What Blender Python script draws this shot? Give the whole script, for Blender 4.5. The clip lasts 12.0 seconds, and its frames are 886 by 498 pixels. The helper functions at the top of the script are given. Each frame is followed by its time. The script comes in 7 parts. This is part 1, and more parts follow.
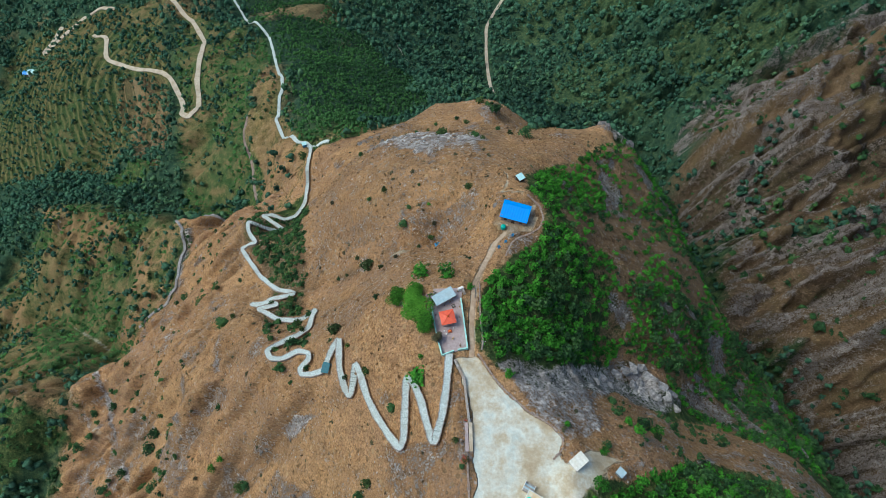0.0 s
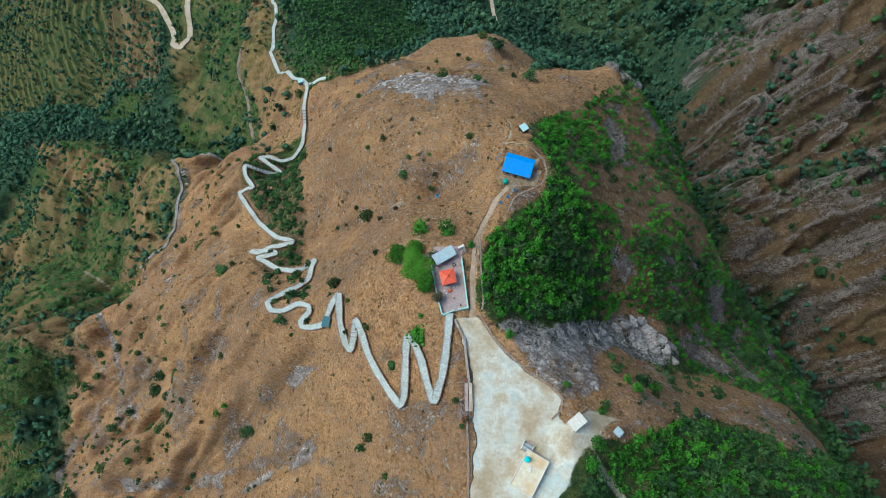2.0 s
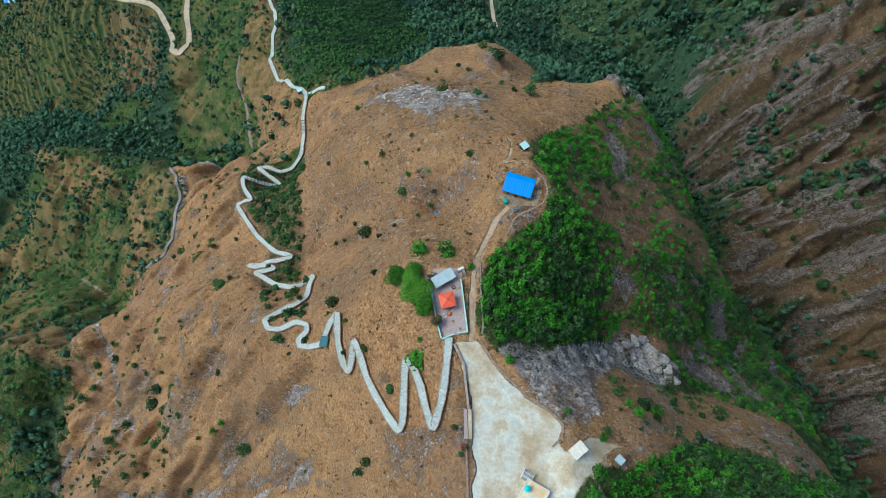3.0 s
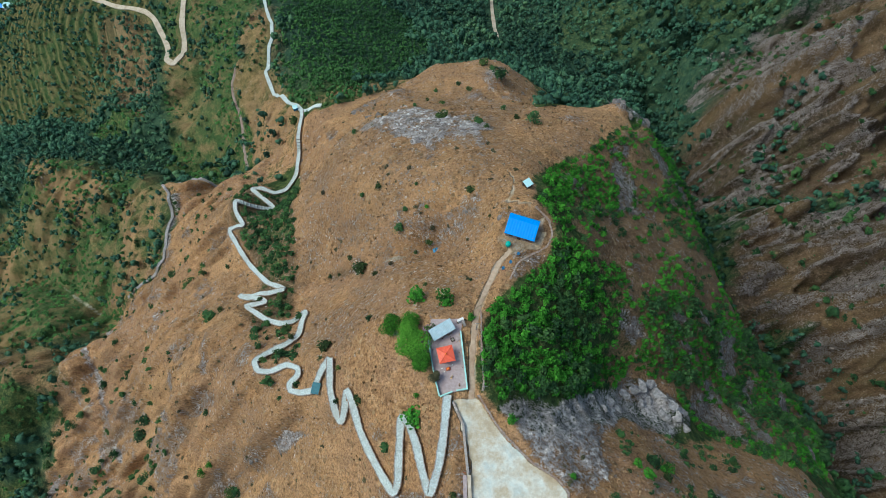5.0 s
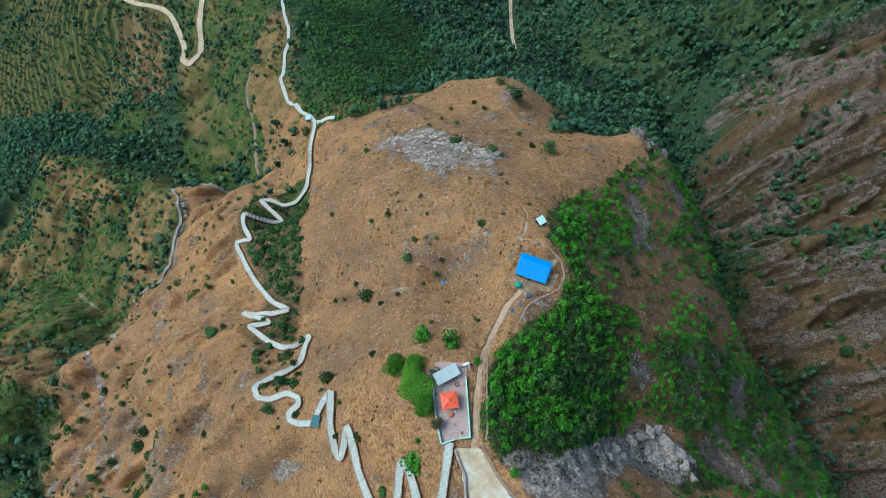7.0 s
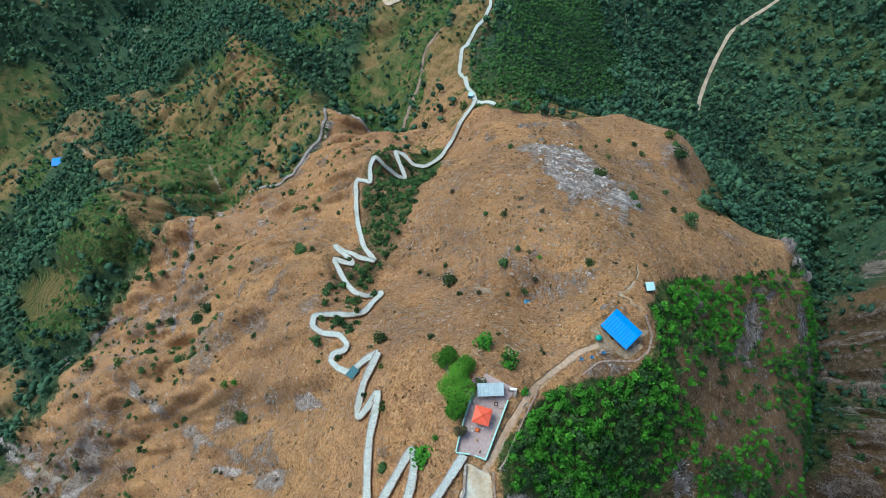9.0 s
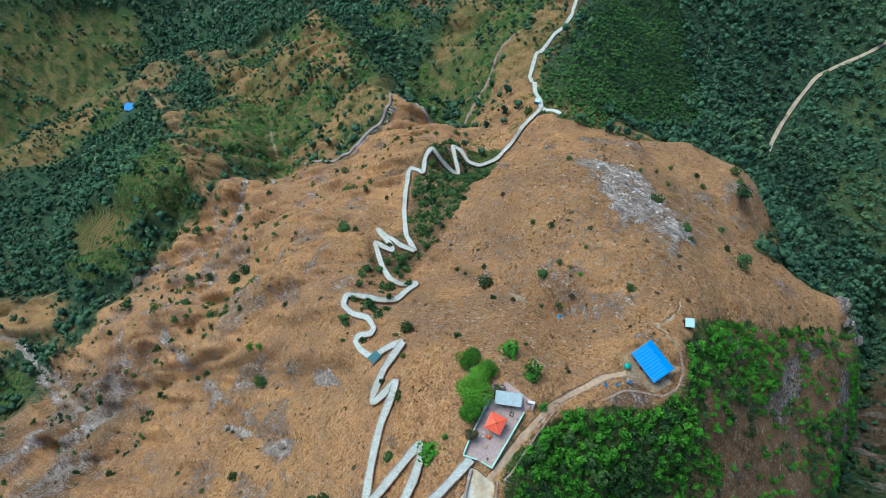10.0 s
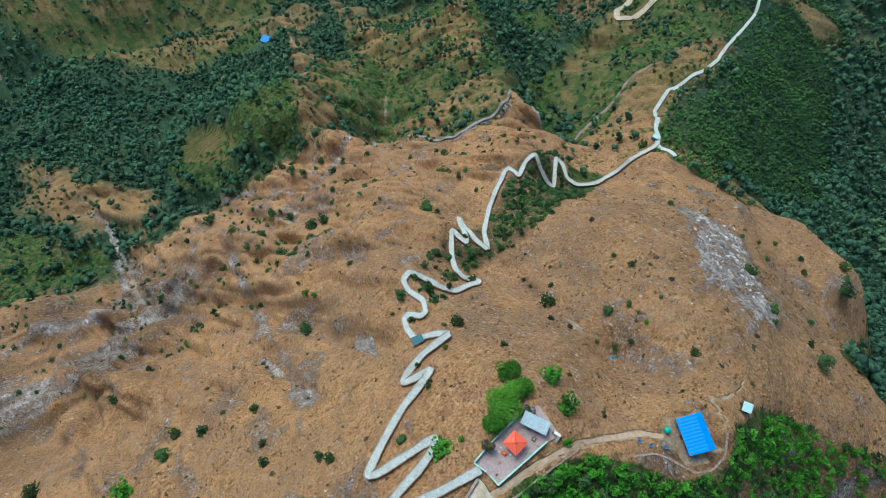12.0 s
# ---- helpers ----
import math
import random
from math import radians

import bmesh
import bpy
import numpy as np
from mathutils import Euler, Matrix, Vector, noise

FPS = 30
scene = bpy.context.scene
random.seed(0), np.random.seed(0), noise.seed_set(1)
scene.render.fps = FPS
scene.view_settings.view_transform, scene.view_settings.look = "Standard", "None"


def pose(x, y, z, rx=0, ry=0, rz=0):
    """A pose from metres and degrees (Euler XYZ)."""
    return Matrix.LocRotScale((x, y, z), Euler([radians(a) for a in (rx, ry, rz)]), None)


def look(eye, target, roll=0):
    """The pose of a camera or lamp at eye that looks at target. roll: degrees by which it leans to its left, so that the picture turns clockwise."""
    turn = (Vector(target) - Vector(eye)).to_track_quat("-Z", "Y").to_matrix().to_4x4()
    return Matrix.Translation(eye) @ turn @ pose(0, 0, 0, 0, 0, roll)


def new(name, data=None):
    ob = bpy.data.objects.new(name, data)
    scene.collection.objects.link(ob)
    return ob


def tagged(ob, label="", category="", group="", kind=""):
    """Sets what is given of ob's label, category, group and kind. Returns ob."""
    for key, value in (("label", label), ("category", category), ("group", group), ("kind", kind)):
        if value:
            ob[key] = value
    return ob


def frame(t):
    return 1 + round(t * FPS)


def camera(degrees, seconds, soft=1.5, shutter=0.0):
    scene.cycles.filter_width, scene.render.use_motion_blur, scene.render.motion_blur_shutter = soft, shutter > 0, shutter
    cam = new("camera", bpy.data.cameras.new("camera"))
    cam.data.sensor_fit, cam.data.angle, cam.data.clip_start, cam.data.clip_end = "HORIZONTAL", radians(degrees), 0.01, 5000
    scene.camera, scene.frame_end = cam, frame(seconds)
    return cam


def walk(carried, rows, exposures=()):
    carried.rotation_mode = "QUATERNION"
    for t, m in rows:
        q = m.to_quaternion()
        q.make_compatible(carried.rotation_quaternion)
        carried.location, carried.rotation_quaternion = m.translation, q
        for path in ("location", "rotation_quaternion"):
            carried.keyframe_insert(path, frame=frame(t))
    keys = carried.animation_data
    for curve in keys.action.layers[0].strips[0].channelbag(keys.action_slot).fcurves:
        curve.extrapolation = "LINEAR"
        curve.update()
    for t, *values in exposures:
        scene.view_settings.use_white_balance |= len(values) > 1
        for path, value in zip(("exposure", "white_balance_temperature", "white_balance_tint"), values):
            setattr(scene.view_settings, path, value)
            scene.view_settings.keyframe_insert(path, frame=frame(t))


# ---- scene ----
cam = camera(71.22, 12.0, soft=0.5)
walk(cam, [
    (0, pose(-0.08, -6.07, 149.70, 28.12, 0.15, -0.28)),
    (0.5, pose(-0.03, -4.14, 149.92, 24.42, 0.17, -0.25)),
    (1, pose(-0.03, -1.99, 150.03, 21.53, 0.18, -0.23)),
    (1.5, pose(0.00, 0.00, 150.00, 21.51, 0.18, -0.19)),
    (2, pose(0.05, 2.09, 150.01, 21.49, 0.17, -0.14)),
    (2.5, pose(0.09, 4.58, 150.02, 21.48, 0.12, -0.09)),
    (3, pose(0.12, 7.85, 150.06, 21.54, 0.09, -0.03)),
    (5, pose(0.18, 21.91, 146.00, 21.54, -0.09, 0.19)),
    (5.5, pose(0.13, 25.06, 146.11, 21.55, -0.13, 0.23)),
    (6, pose(0.11, 27.99, 146.11, 21.53, -0.13, 0.27)),
    (6.5, pose(-0.03, 30.64, 146.10, 21.52, -0.16, 0.32)),
    (8.5, pose(-0.78, 33.31, 143.07, 21.39, -0.79, 23.07)),
    (9, pose(-0.81, 33.56, 142.40, 21.21, -0.73, 28.89)),
    (9.5, pose(-0.84, 33.74, 141.80, 21.07, -0.62, 34.05)),
    (10, pose(-0.82, 34.01, 140.92, 20.94, -0.49, 38.98)),
    (10.5, pose(-0.81, 34.21, 140.34, 20.82, -0.38, 43.87)),
    (11, pose(-0.77, 34.48, 139.55, 20.73, -0.25, 48.60)),
    (11.5, pose(-0.85, 34.73, 138.99, 20.63, -0.11, 52.93)),
    (12, pose(-0.92, 34.92, 138.64, 20.55, 0.03, 57.03)),
], exposures=((0.0, -0.05, 6100, 0), (6.5, 0.05, 6100, -2), (9.5, 0.16, 6100, 1), (12.0, 0.08, 6100, 0)))
# ---- light: high thin overcast, one wide soft sun ----
world = bpy.data.worlds.new("sky")
scene.world = world
world.use_nodes = True
wn = world.node_tree.nodes
sky_tex = wn.new("ShaderNodeTexSky")
sky_tex.sky_type, sky_tex.sun_disc = "NISHITA", False
sky_tex.sun_elevation, sky_tex.sun_rotation = radians(55), radians(274)
sky_tex.dust_density, sky_tex.ozone_density = 3.0, 1.0
wn["Background"].inputs["Strength"].default_value = 0.145
world.node_tree.links.new(sky_tex.outputs["Color"], wn["Background"].inputs["Color"])
sun = new("sun", bpy.data.lights.new("sun", "SUN"))
sun.data.energy, sun.data.angle, sun.data.color = 2.25, radians(32), (1.0, 0.96, 0.89)
sun.matrix_world = look((-0.9976 * 630, 0.07 * 630, 900), (0, 0, 0))
# ---- materials ----
def material(name):
    mat = bpy.data.materials.new(name)
    mat.use_nodes = True
    nt = mat.node_tree
    return mat, nt, nt.nodes["Principled BSDF"]


def node(nt, kind, **values):
    n = nt.nodes.new(kind)
    for key, value in values.items():
        if key in n.inputs:
            n.inputs[key].default_value = value
    return n


def grain(nt, scale, detail=5.0, rough=0.6, space="Object"):
    coord = nt.nodes.new("ShaderNodeTexCoord")
    n = node(nt, "ShaderNodeTexNoise", Scale=scale, Detail=detail, Roughness=rough)
    nt.links.new(coord.outputs[space], n.inputs["Vector"])
    return n.outputs["Fac"]


def ramp(nt, fac, stops):
    n = nt.nodes.new("ShaderNodeValToRGB")
    while len(n.color_ramp.elements) < len(stops):
        n.color_ramp.elements.new(0.5)
    for e, (p, c) in zip(n.color_ramp.elements, stops):
        e.position = p
        e.color = (*c, 1) if len(c) == 3 else c
    nt.links.new(fac, n.inputs["Fac"])
    return n.outputs["Color"]


def mix(nt, fac, a, b, blend="MIX"):
    n = nt.nodes.new("ShaderNodeMix")
    n.data_type, n.blend_type = "RGBA", blend
    for value, slot in ((fac, 0), (a, 6), (b, 7)):
        if isinstance(value, (int, float)):
            n.inputs[slot].default_value = value
        elif isinstance(value, tuple):
            n.inputs[slot].default_value = (*value, 1)
        else:
            nt.links.new(value, n.inputs[slot])
    return n.outputs[2]


def maths(nt, op, a, b=None, clamp=False):
    n = nt.nodes.new("ShaderNodeMath")
    n.operation, n.use_clamp = op, clamp
    for i, v in enumerate((a, b)):
        if v is None:
            continue
        if isinstance(v, (int, float)):
            n.inputs[i].default_value = v
        else:
            nt.links.new(v, n.inputs[i])
    return n.outputs[0]


def bump(nt, bsdf, height, strength, distance):
    n = node(nt, "ShaderNodeBump", Strength=strength, Distance=distance)
    nt.links.new(height, n.inputs["Height"])
    nt.links.new(n.outputs["Normal"], bsdf.inputs["Normal"])


def surface(name, dark, light, scale, rough=0.85, metal=0.0, stain=None, relief=0.3, size=0.05, spec=0.3):
    """A plain surface with grain between two tones, larger stains and a fine relief."""
    mat, nt, bsdf = material(name)
    fine = grain(nt, scale)
    col = ramp(nt, fine, [(0.3, dark), (0.72, light)])
    if stain:
        big = grain(nt, scale * 0.17, 4)
        col = mix(nt, ramp(nt, big, [(0.48, (0, 0, 0)), (0.68, (0.8, 0.8, 0.8))]), col, stain)
    nt.links.new(col, bsdf.inputs["Base Color"])
    bsdf.inputs["Roughness"].default_value = rough
    bsdf.inputs["Metallic"].default_value = metal
    bsdf.inputs["Specular IOR Level"].default_value = spec
    if relief:
        bump(nt, bsdf, fine, relief, size)
    return mat


def ground_material():
    """Hill ground: dry grass, green undergrowth, bare rock and trodden earth, laid out by the sheet's cover masks."""
    mat, nt, bsdf = material("hill_ground")
    def masks(name):
        att = nt.nodes.new("ShaderNodeAttribute")
        att.attribute_name = name
        sep = nt.nodes.new("ShaderNodeSeparateColor")
        nt.links.new(att.outputs["Color"], sep.inputs[0])
        return sep.outputs
    dry, rock, earth = masks("cover")
    heath, field, terrace = masks("growth")
    far, forest, plough = masks("place")
    huge, big, mid = grain(nt, 0.016, 4), grain(nt, 0.075, 6, 0.68), grain(nt, 0.36, 7, 0.75)
    fine, tiny = grain(nt, 1.5, 6, 0.75), grain(nt, 4.5, 3, 0.75)
    straw = ramp(nt, mid, [(0.33, (0.20, 0.112, 0.058)), (0.46, (0.36, 0.208, 0.104)), (0.56, (0.47, 0.285, 0.146)), (0.70, (0.56, 0.40, 0.25))])
    straw = mix(nt, ramp(nt, big, [(0.43, (0, 0, 0)), (0.58, (0.8, 0.8, 0.8))]), straw, (0.35, 0.215, 0.13))
    straw = mix(nt, ramp(nt, huge, [(0.42, (0, 0, 0)), (0.6, (0.45, 0.45, 0.45))]), straw, (0.47, 0.29, 0.145))
    streak_map = node(nt, "ShaderNodeMapping", Scale=(0.25, 1.0, 0.35), Rotation=(0.0, 0.0, -0.56))
    nt.links.new(nt.nodes.new("ShaderNodeTexCoord").outputs["Object"], streak_map.inputs["Vector"])
    streak = node(nt, "ShaderNodeTexNoise", Scale=0.30, Detail=6.0, Roughness=0.7)
    nt.links.new(streak_map.outputs["Vector"], streak.inputs["Vector"])
    straw = mix(nt, 0.22, straw, ramp(nt, streak.outputs["Fac"], [(0.36, (0.50, 0.49, 0.49)), (0.48, (1.05, 1.04, 1.02)), (0.62, (1.6, 1.54, 1.38))]), "MULTIPLY")
    straw = mix(nt, 0.85, straw, ramp(nt, fine, [(0.34, (0.30, 0.28, 0.27)), (0.48, (0.97, 0.97, 0.97)), (0.66, (1.6, 1.58, 1.5))]), "MULTIPLY")
    straw = mix(nt, 0.6, straw, ramp(nt, tiny, [(0.36, (0.7, 0.69, 0.68)), (0.50, (1.0, 1.0, 1.0)), (0.64, (1.3, 1.29, 1.27))]), "MULTIPLY")
    # far straw turns olive-gold, with some blue added for distance haze
    straw = mix(nt, maths(nt, "MULTIPLY", far, 0.65), straw, (0.275, 0.190, 0.088))
    brown = ramp(nt, mid, [(0.34, (0.030, 0.022, 0.016)), (0.48, (0.088, 0.064, 0.044)), (0.58, (0.145, 0.110, 0.080)), (0.72, (0.26, 0.225, 0.19))])
    brown = mix(nt, ramp(nt, big, [(0.46, (0, 0, 0)), (0.60, (0.7, 0.7, 0.7))]), brown, (0.080, 0.070, 0.036))
    brown = mix(nt, ramp(nt, huge, [(0.46, (0, 0, 0)), (0.60, (0.6, 0.6, 0.6))]), brown, (0.140, 0.094, 0.060))
    brown = mix(nt, 0.8, brown, ramp(nt, fine, [(0.34, (0.4, 0.4, 0.4)), (0.66, (1.5, 1.5, 1.5))]), "MULTIPLY")
    straw = mix(nt, heath, straw, brown)
    # forest floor and olive fields carry some bluish distance haze in their colour
    floor_green = ramp(nt, mid, [(0.34, (0.018, 0.046, 0.030)), (0.50, (0.040, 0.090, 0.054)), (0.62, (0.068, 0.118, 0.060)), (0.74, (0.12, 0.14, 0.06))])
    green = ramp(nt, mid, [(0.34, (0.020, 0.038, 0.018)), (0.48, (0.056, 0.098, 0.034)), (0.58, (0.11, 0.142, 0.048)), (0.70, (0.20, 0.185, 0.08))])
    olive = ramp(nt, big, [(0.40, (0.044, 0.096, 0.032)), (0.50, (0.096, 0.128, 0.050)), (0.60, (0.20, 0.158, 0.078))])
    green = mix(nt, maths(nt, "MULTIPLY", field, 0.72), green, olive)
    green = mix(nt, forest, green, floor_green)
    # terraces: grassy risers between trodden treads
    level = nt.nodes.new("ShaderNodeAttribute")
    level.attribute_name = "level"
    rise = maths(nt, "FRACT", maths(nt, "ADD", level.outputs["Fac"], maths(nt, "MULTIPLY", maths(nt, "SUBTRACT", mid, 0.5), 0.16)))
    tread = ramp(nt, rise, [(0.0, (0.15, 0.145, 0.06)), (0.16, (0.11, 0.122, 0.045)), (0.30, (0.022, 0.052, 0.018)), (0.8, (0.040, 0.078, 0.027)), (0.95, (0.15, 0.145, 0.06))])
    tread = mix(nt, ramp(nt, big, [(0.44, (0, 0, 0)), (0.60, (0.45, 0.45, 0.45))]), tread, (0.045, 0.078, 0.026))
    tilled = ramp(nt, rise, [(0.0, (0.30, 0.20, 0.12)), (0.35, (0.20, 0.125, 0.075)), (0.5, (0.07, 0.075, 0.03)), (0.8, (0.22, 0.14, 0.085)), (0.95, (0.32, 0.22, 0.135))])
    green = mix(nt, terrace, green, tread)
    green = mix(nt, plough, green, tilled)
    green = mix(nt, 0.8, green, ramp(nt, fine, [(0.34, (0.4, 0.4, 0.4)), (0.66, (1.5, 1.5, 1.5))]), "MULTIPLY")
    stone = ramp(nt, fine, [(0.34, (0.24, 0.222, 0.214)), (0.48, (0.42, 0.40, 0.388)), (0.62, (0.64, 0.62, 0.605))])
    layer_map = node(nt, "ShaderNodeMapping", Scale=(0.7, 1.5, 0.9), Rotation=(0.3, 0.2, 0.75))
    nt.links.new(nt.nodes.new("ShaderNodeTexCoord").outputs["Object"], layer_map.inputs["Vector"])
    layers = node(nt, "ShaderNodeTexNoise", Scale=0.55, Detail=6.0, Roughness=0.7)
    nt.links.new(layer_map.outputs["Vector"], layers.inputs["Vector"])
    stone = mix(nt, 0.5, stone, ramp(nt, layers.outputs["Fac"], [(0.38, (0.42, 0.42, 0.44)), (0.50, (1.0, 1.0, 1.02)), (0.62, (1.5, 1.5, 1.5))]), "MULTIPLY")
    cells = node(nt, "ShaderNodeTexVoronoi", Scale=0.55, Randomness=1.0)
    nt.links.new(layer_map.outputs["Vector"], cells.inputs["Vector"])
    block = nt.nodes.new("ShaderNodeSeparateColor")
    nt.links.new(cells.outputs["Color"], block.inputs[0])
    stone = mix(nt, 0.8, stone, ramp(nt, block.outputs[0], [(0.0, (0.55, 0.56, 0.60)), (0.6, (1.0, 1.0, 1.02)), (1.0, (1.45, 1.45, 1.45))]), "MULTIPLY")
    stone = mix(nt, ramp(nt, big, [(0.47, (0, 0, 0)), (0.62, (0.65, 0.65, 0.65))]), stone, (0.27, 0.235, 0.22))
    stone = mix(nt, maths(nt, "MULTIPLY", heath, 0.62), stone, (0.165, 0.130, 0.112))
    stone = mix(nt, 0.5, stone, ramp(nt, tiny, [(0.36, (0.62, 0.62, 0.63)), (0.64, (1.3, 1.3, 1.3))]), "MULTIPLY")
    sand = ramp(nt, big, [(0.38, (0.38, 0.31, 0.21)), (0.46, (0.48, 0.43, 0.33)), (0.54, (0.60, 0.63, 0.58)), (0.64, (0.45, 0.54, 0.54))])
    sand = mix(nt, ramp(nt, mid, [(0.42, (0, 0, 0)), (0.62, (0.5, 0.5, 0.5))]), sand, (0.42, 0.34, 0.23))
    sand = mix(nt, 0.5, sand, ramp(nt, fine, [(0.35, (0.72, 0.72, 0.72)), (0.65, (1.15, 1.15, 1.15))]), "MULTIPLY")
    # ragged edges between the covers
    rag = maths(nt, "MULTIPLY", maths(nt, "SUBTRACT", big, 0.5), 1.6)
    rag2 = maths(nt, "MULTIPLY", maths(nt, "SUBTRACT", mid, 0.5), 2.0)
    rag3 = maths(nt, "MULTIPLY", maths(nt, "SUBTRACT", fine, 0.5), 2.4)
    def edge(mask, noise_out, lo, hi):
        return ramp(nt, maths(nt, "ADD", mask, noise_out), [(lo, (0, 0, 0)), (hi, (1, 1, 1))])
    sharp = edge(dry, maths(nt, "ADD", rag, maths(nt, "ADD", maths(nt, "MULTIPLY", rag2, 0.5), maths(nt, "MULTIPLY", rag3, 0.35))), 0.36, 0.64)
    gentle = edge(dry, maths(nt, "ADD", maths(nt, "MULTIPLY", rag, 0.55), maths(nt, "ADD", maths(nt, "MULTIPLY", rag2, 0.5), maths(nt, "MULTIPLY", rag3, 0.4))), 0.14, 0.92)
    col = mix(nt, mix(nt, far, sharp, gentle), green, straw)
    # single pale stones and dark tussocks, each a cell of its own
    def speckle(scale, share, reach):
        dots = node(nt, "ShaderNodeTexVoronoi", Scale=scale, Randomness=1.0)
        nt.links.new(nt.nodes.new("ShaderNodeTexCoord").outputs["Object"], dots.inputs["Vector"])
        chosen = nt.nodes.new("ShaderNodeSeparateColor")
        nt.links.new(dots.outputs["Color"], chosen.inputs[0])
        picked = maths(nt, "LESS_THAN", chosen.outputs[0], share)
        return maths(nt, "MULTIPLY", picked, maths(nt, "LESS_THAN", dots.outputs["Distance"], maths(nt, "MULTIPLY", chosen.outputs[1], reach))), chosen.outputs[2]
    stony = ramp(nt, maths(nt, "ADD", maths(nt, "ADD", rock, rag), maths(nt, "MULTIPLY", rag2, 0.4)), [(0.10, (0.12, 0.12, 0.12)), (0.45, (1, 1, 1))])
    near_dry = maths(nt, "MULTIPLY", sharp, maths(nt, "SUBTRACT", 1.0, far))
    tuss, tone = speckle(0.7, 0.40, 0.55)
    col = mix(nt, maths(nt, "MULTIPLY", maths(nt, "MULTIPLY", tuss, near_dry), 0.62), col, ramp(nt, tone, [(0.0, (0.11, 0.085, 0.045)), (0.5, (0.17, 0.115, 0.062)), (1.0, (0.56, 0.41, 0.23))]))
    for scale, share, reach in ((0.62, 0.30, 0.36), (1.4, 0.40, 0.42)):
        peb, tone = speckle(scale, share, reach)
        col = mix(nt, maths(nt, "MULTIPLY", maths(nt, "MULTIPLY", peb, stony), maths(nt, "MULTIPLY", near_dry, 0.85)), col, ramp(nt, tone, [(0.0, (0.26, 0.24, 0.235)), (0.5, (0.42, 0.40, 0.39)), (1.0, (0.70, 0.68, 0.67))]))
    # loose stones lie everywhere on the dry slopes, more where rock is marked
    loose = maths(nt, "ADD", rock, maths(nt, "ADD", maths(nt, "MULTIPLY", rag2, 0.6), maths(nt, "MULTIPLY", rag3, 0.8)))
    rocky = ramp(nt, loose, [(0.40, (0, 0, 0)), (0.62, (0.95, 0.95, 0.95))])
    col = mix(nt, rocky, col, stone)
    dirt = edge(earth, maths(nt, "MULTIPLY", rag2, 0.25), 0.34, 0.6)
    col = mix(nt, dirt, col, sand)
    nt.links.new(col, bsdf.inputs["Base Color"])
    bsdf.inputs["Roughness"].default_value = 0.95
    bsdf.inputs["Specular IOR Level"].default_value = 0.1
    relief = maths(nt, "ADD", maths(nt, "ADD", maths(nt, "MULTIPLY", mid, 1.5), maths(nt, "MULTIPLY", maths(nt, "MULTIPLY", layers.outputs["Fac"], rocky), 1.3)), maths(nt, "ADD", fine, maths(nt, "MULTIPLY", tiny, 0.4)))
    relief = maths(nt, "MULTIPLY", relief, maths(nt, "SUBTRACT", 1.0, maths(nt, "MULTIPLY", dirt, 0.97)))
    bump(nt, bsdf, relief, 0.9, 0.8)
    return mat


def leaf_material(name, dark, mid, light):
    """Foliage: each clump a little different, each plant with its own tint."""
    mat, nt, bsdf = material(name)
    geo = nt.nodes.new("ShaderNodeNewGeometry")
    att = nt.nodes.new("ShaderNodeAttribute")
    att.attribute_name = "tint"
    fac = maths(nt, "ADD", maths(nt, "MULTIPLY", geo.outputs["Random Per Island"], 0.45), maths(nt, "MULTIPLY", att.outputs["Fac"], 0.6))
    leafy = grain(nt, 1.3, 4, 0.7)
    fac = maths(nt, "ADD", fac, maths(nt, "MULTIPLY", maths(nt, "SUBTRACT", leafy, 0.5), 1.5))
    nt.links.new(ramp(nt, fac, [(0.1, dark), (0.5, mid), (0.95, light)]), bsdf.inputs["Base Color"])
    bump(nt, bsdf, leafy, 0.9, 0.9)
    bsdf.inputs["Roughness"].default_value = 0.75
    bsdf.inputs["Specular IOR Level"].default_value = 0.15
    return mat


GROUND = ground_material()
LEAF_BRIGHT = leaf_material("leaves_bright", (0.014, 0.055, 0.009), (0.055, 0.235, 0.024), (0.10, 0.36, 0.038))
LEAF_WOOD = leaf_material("leaves_woodland", (0.013, 0.036, 0.015), (0.038, 0.105, 0.037), (0.08, 0.175, 0.052))
# valley and dark leaves are paler and bluer: distance haze mixed into their green
LEAF_MID = leaf_material("leaves_valley", (0.016, 0.046, 0.032), (0.058, 0.142, 0.084), (0.115, 0.225, 0.105))
LEAF_DARK = leaf_material("leaves_dark", (0.018, 0.052, 0.038), (0.048, 0.130, 0.082), (0.082, 0.19, 0.108))
LEAF_SLOPE = leaf_material("leaves_slope", (0.020, 0.062, 0.024), (0.050, 0.140, 0.044), (0.080, 0.195, 0.055))
LEAF_FIELD = leaf_material("leaves_field", (0.022, 0.062, 0.022), (0.058, 0.155, 0.045), (0.10, 0.25, 0.065))
LEAF_TREE = leaf_material("leaves_tree", (0.018, 0.070, 0.008), (0.070, 0.235, 0.022), (0.125, 0.34, 0.038))
LEAF_BUSH = leaf_material("leaves_bush", (0.01375, 0.02475, 0.0088), (0.045, 0.085, 0.026), (0.09, 0.16, 0.045))
LEAF_DRY = leaf_material("leaves_dusty", (0.04, 0.042, 0.026), (0.085, 0.090, 0.048), (0.16, 0.15, 0.085))
BARK = surface("bark", (0.05, 0.035, 0.025), (0.13, 0.10, 0.075), 6, 0.95, stain=(0.10, 0.09, 0.08))
CONCRETE = surface("path_concrete", (0.30, 0.37, 0.37), (0.64, 0.72, 0.72), 2.6, 0.9, stain=(0.38, 0.41, 0.39), relief=0.4, size=0.06)
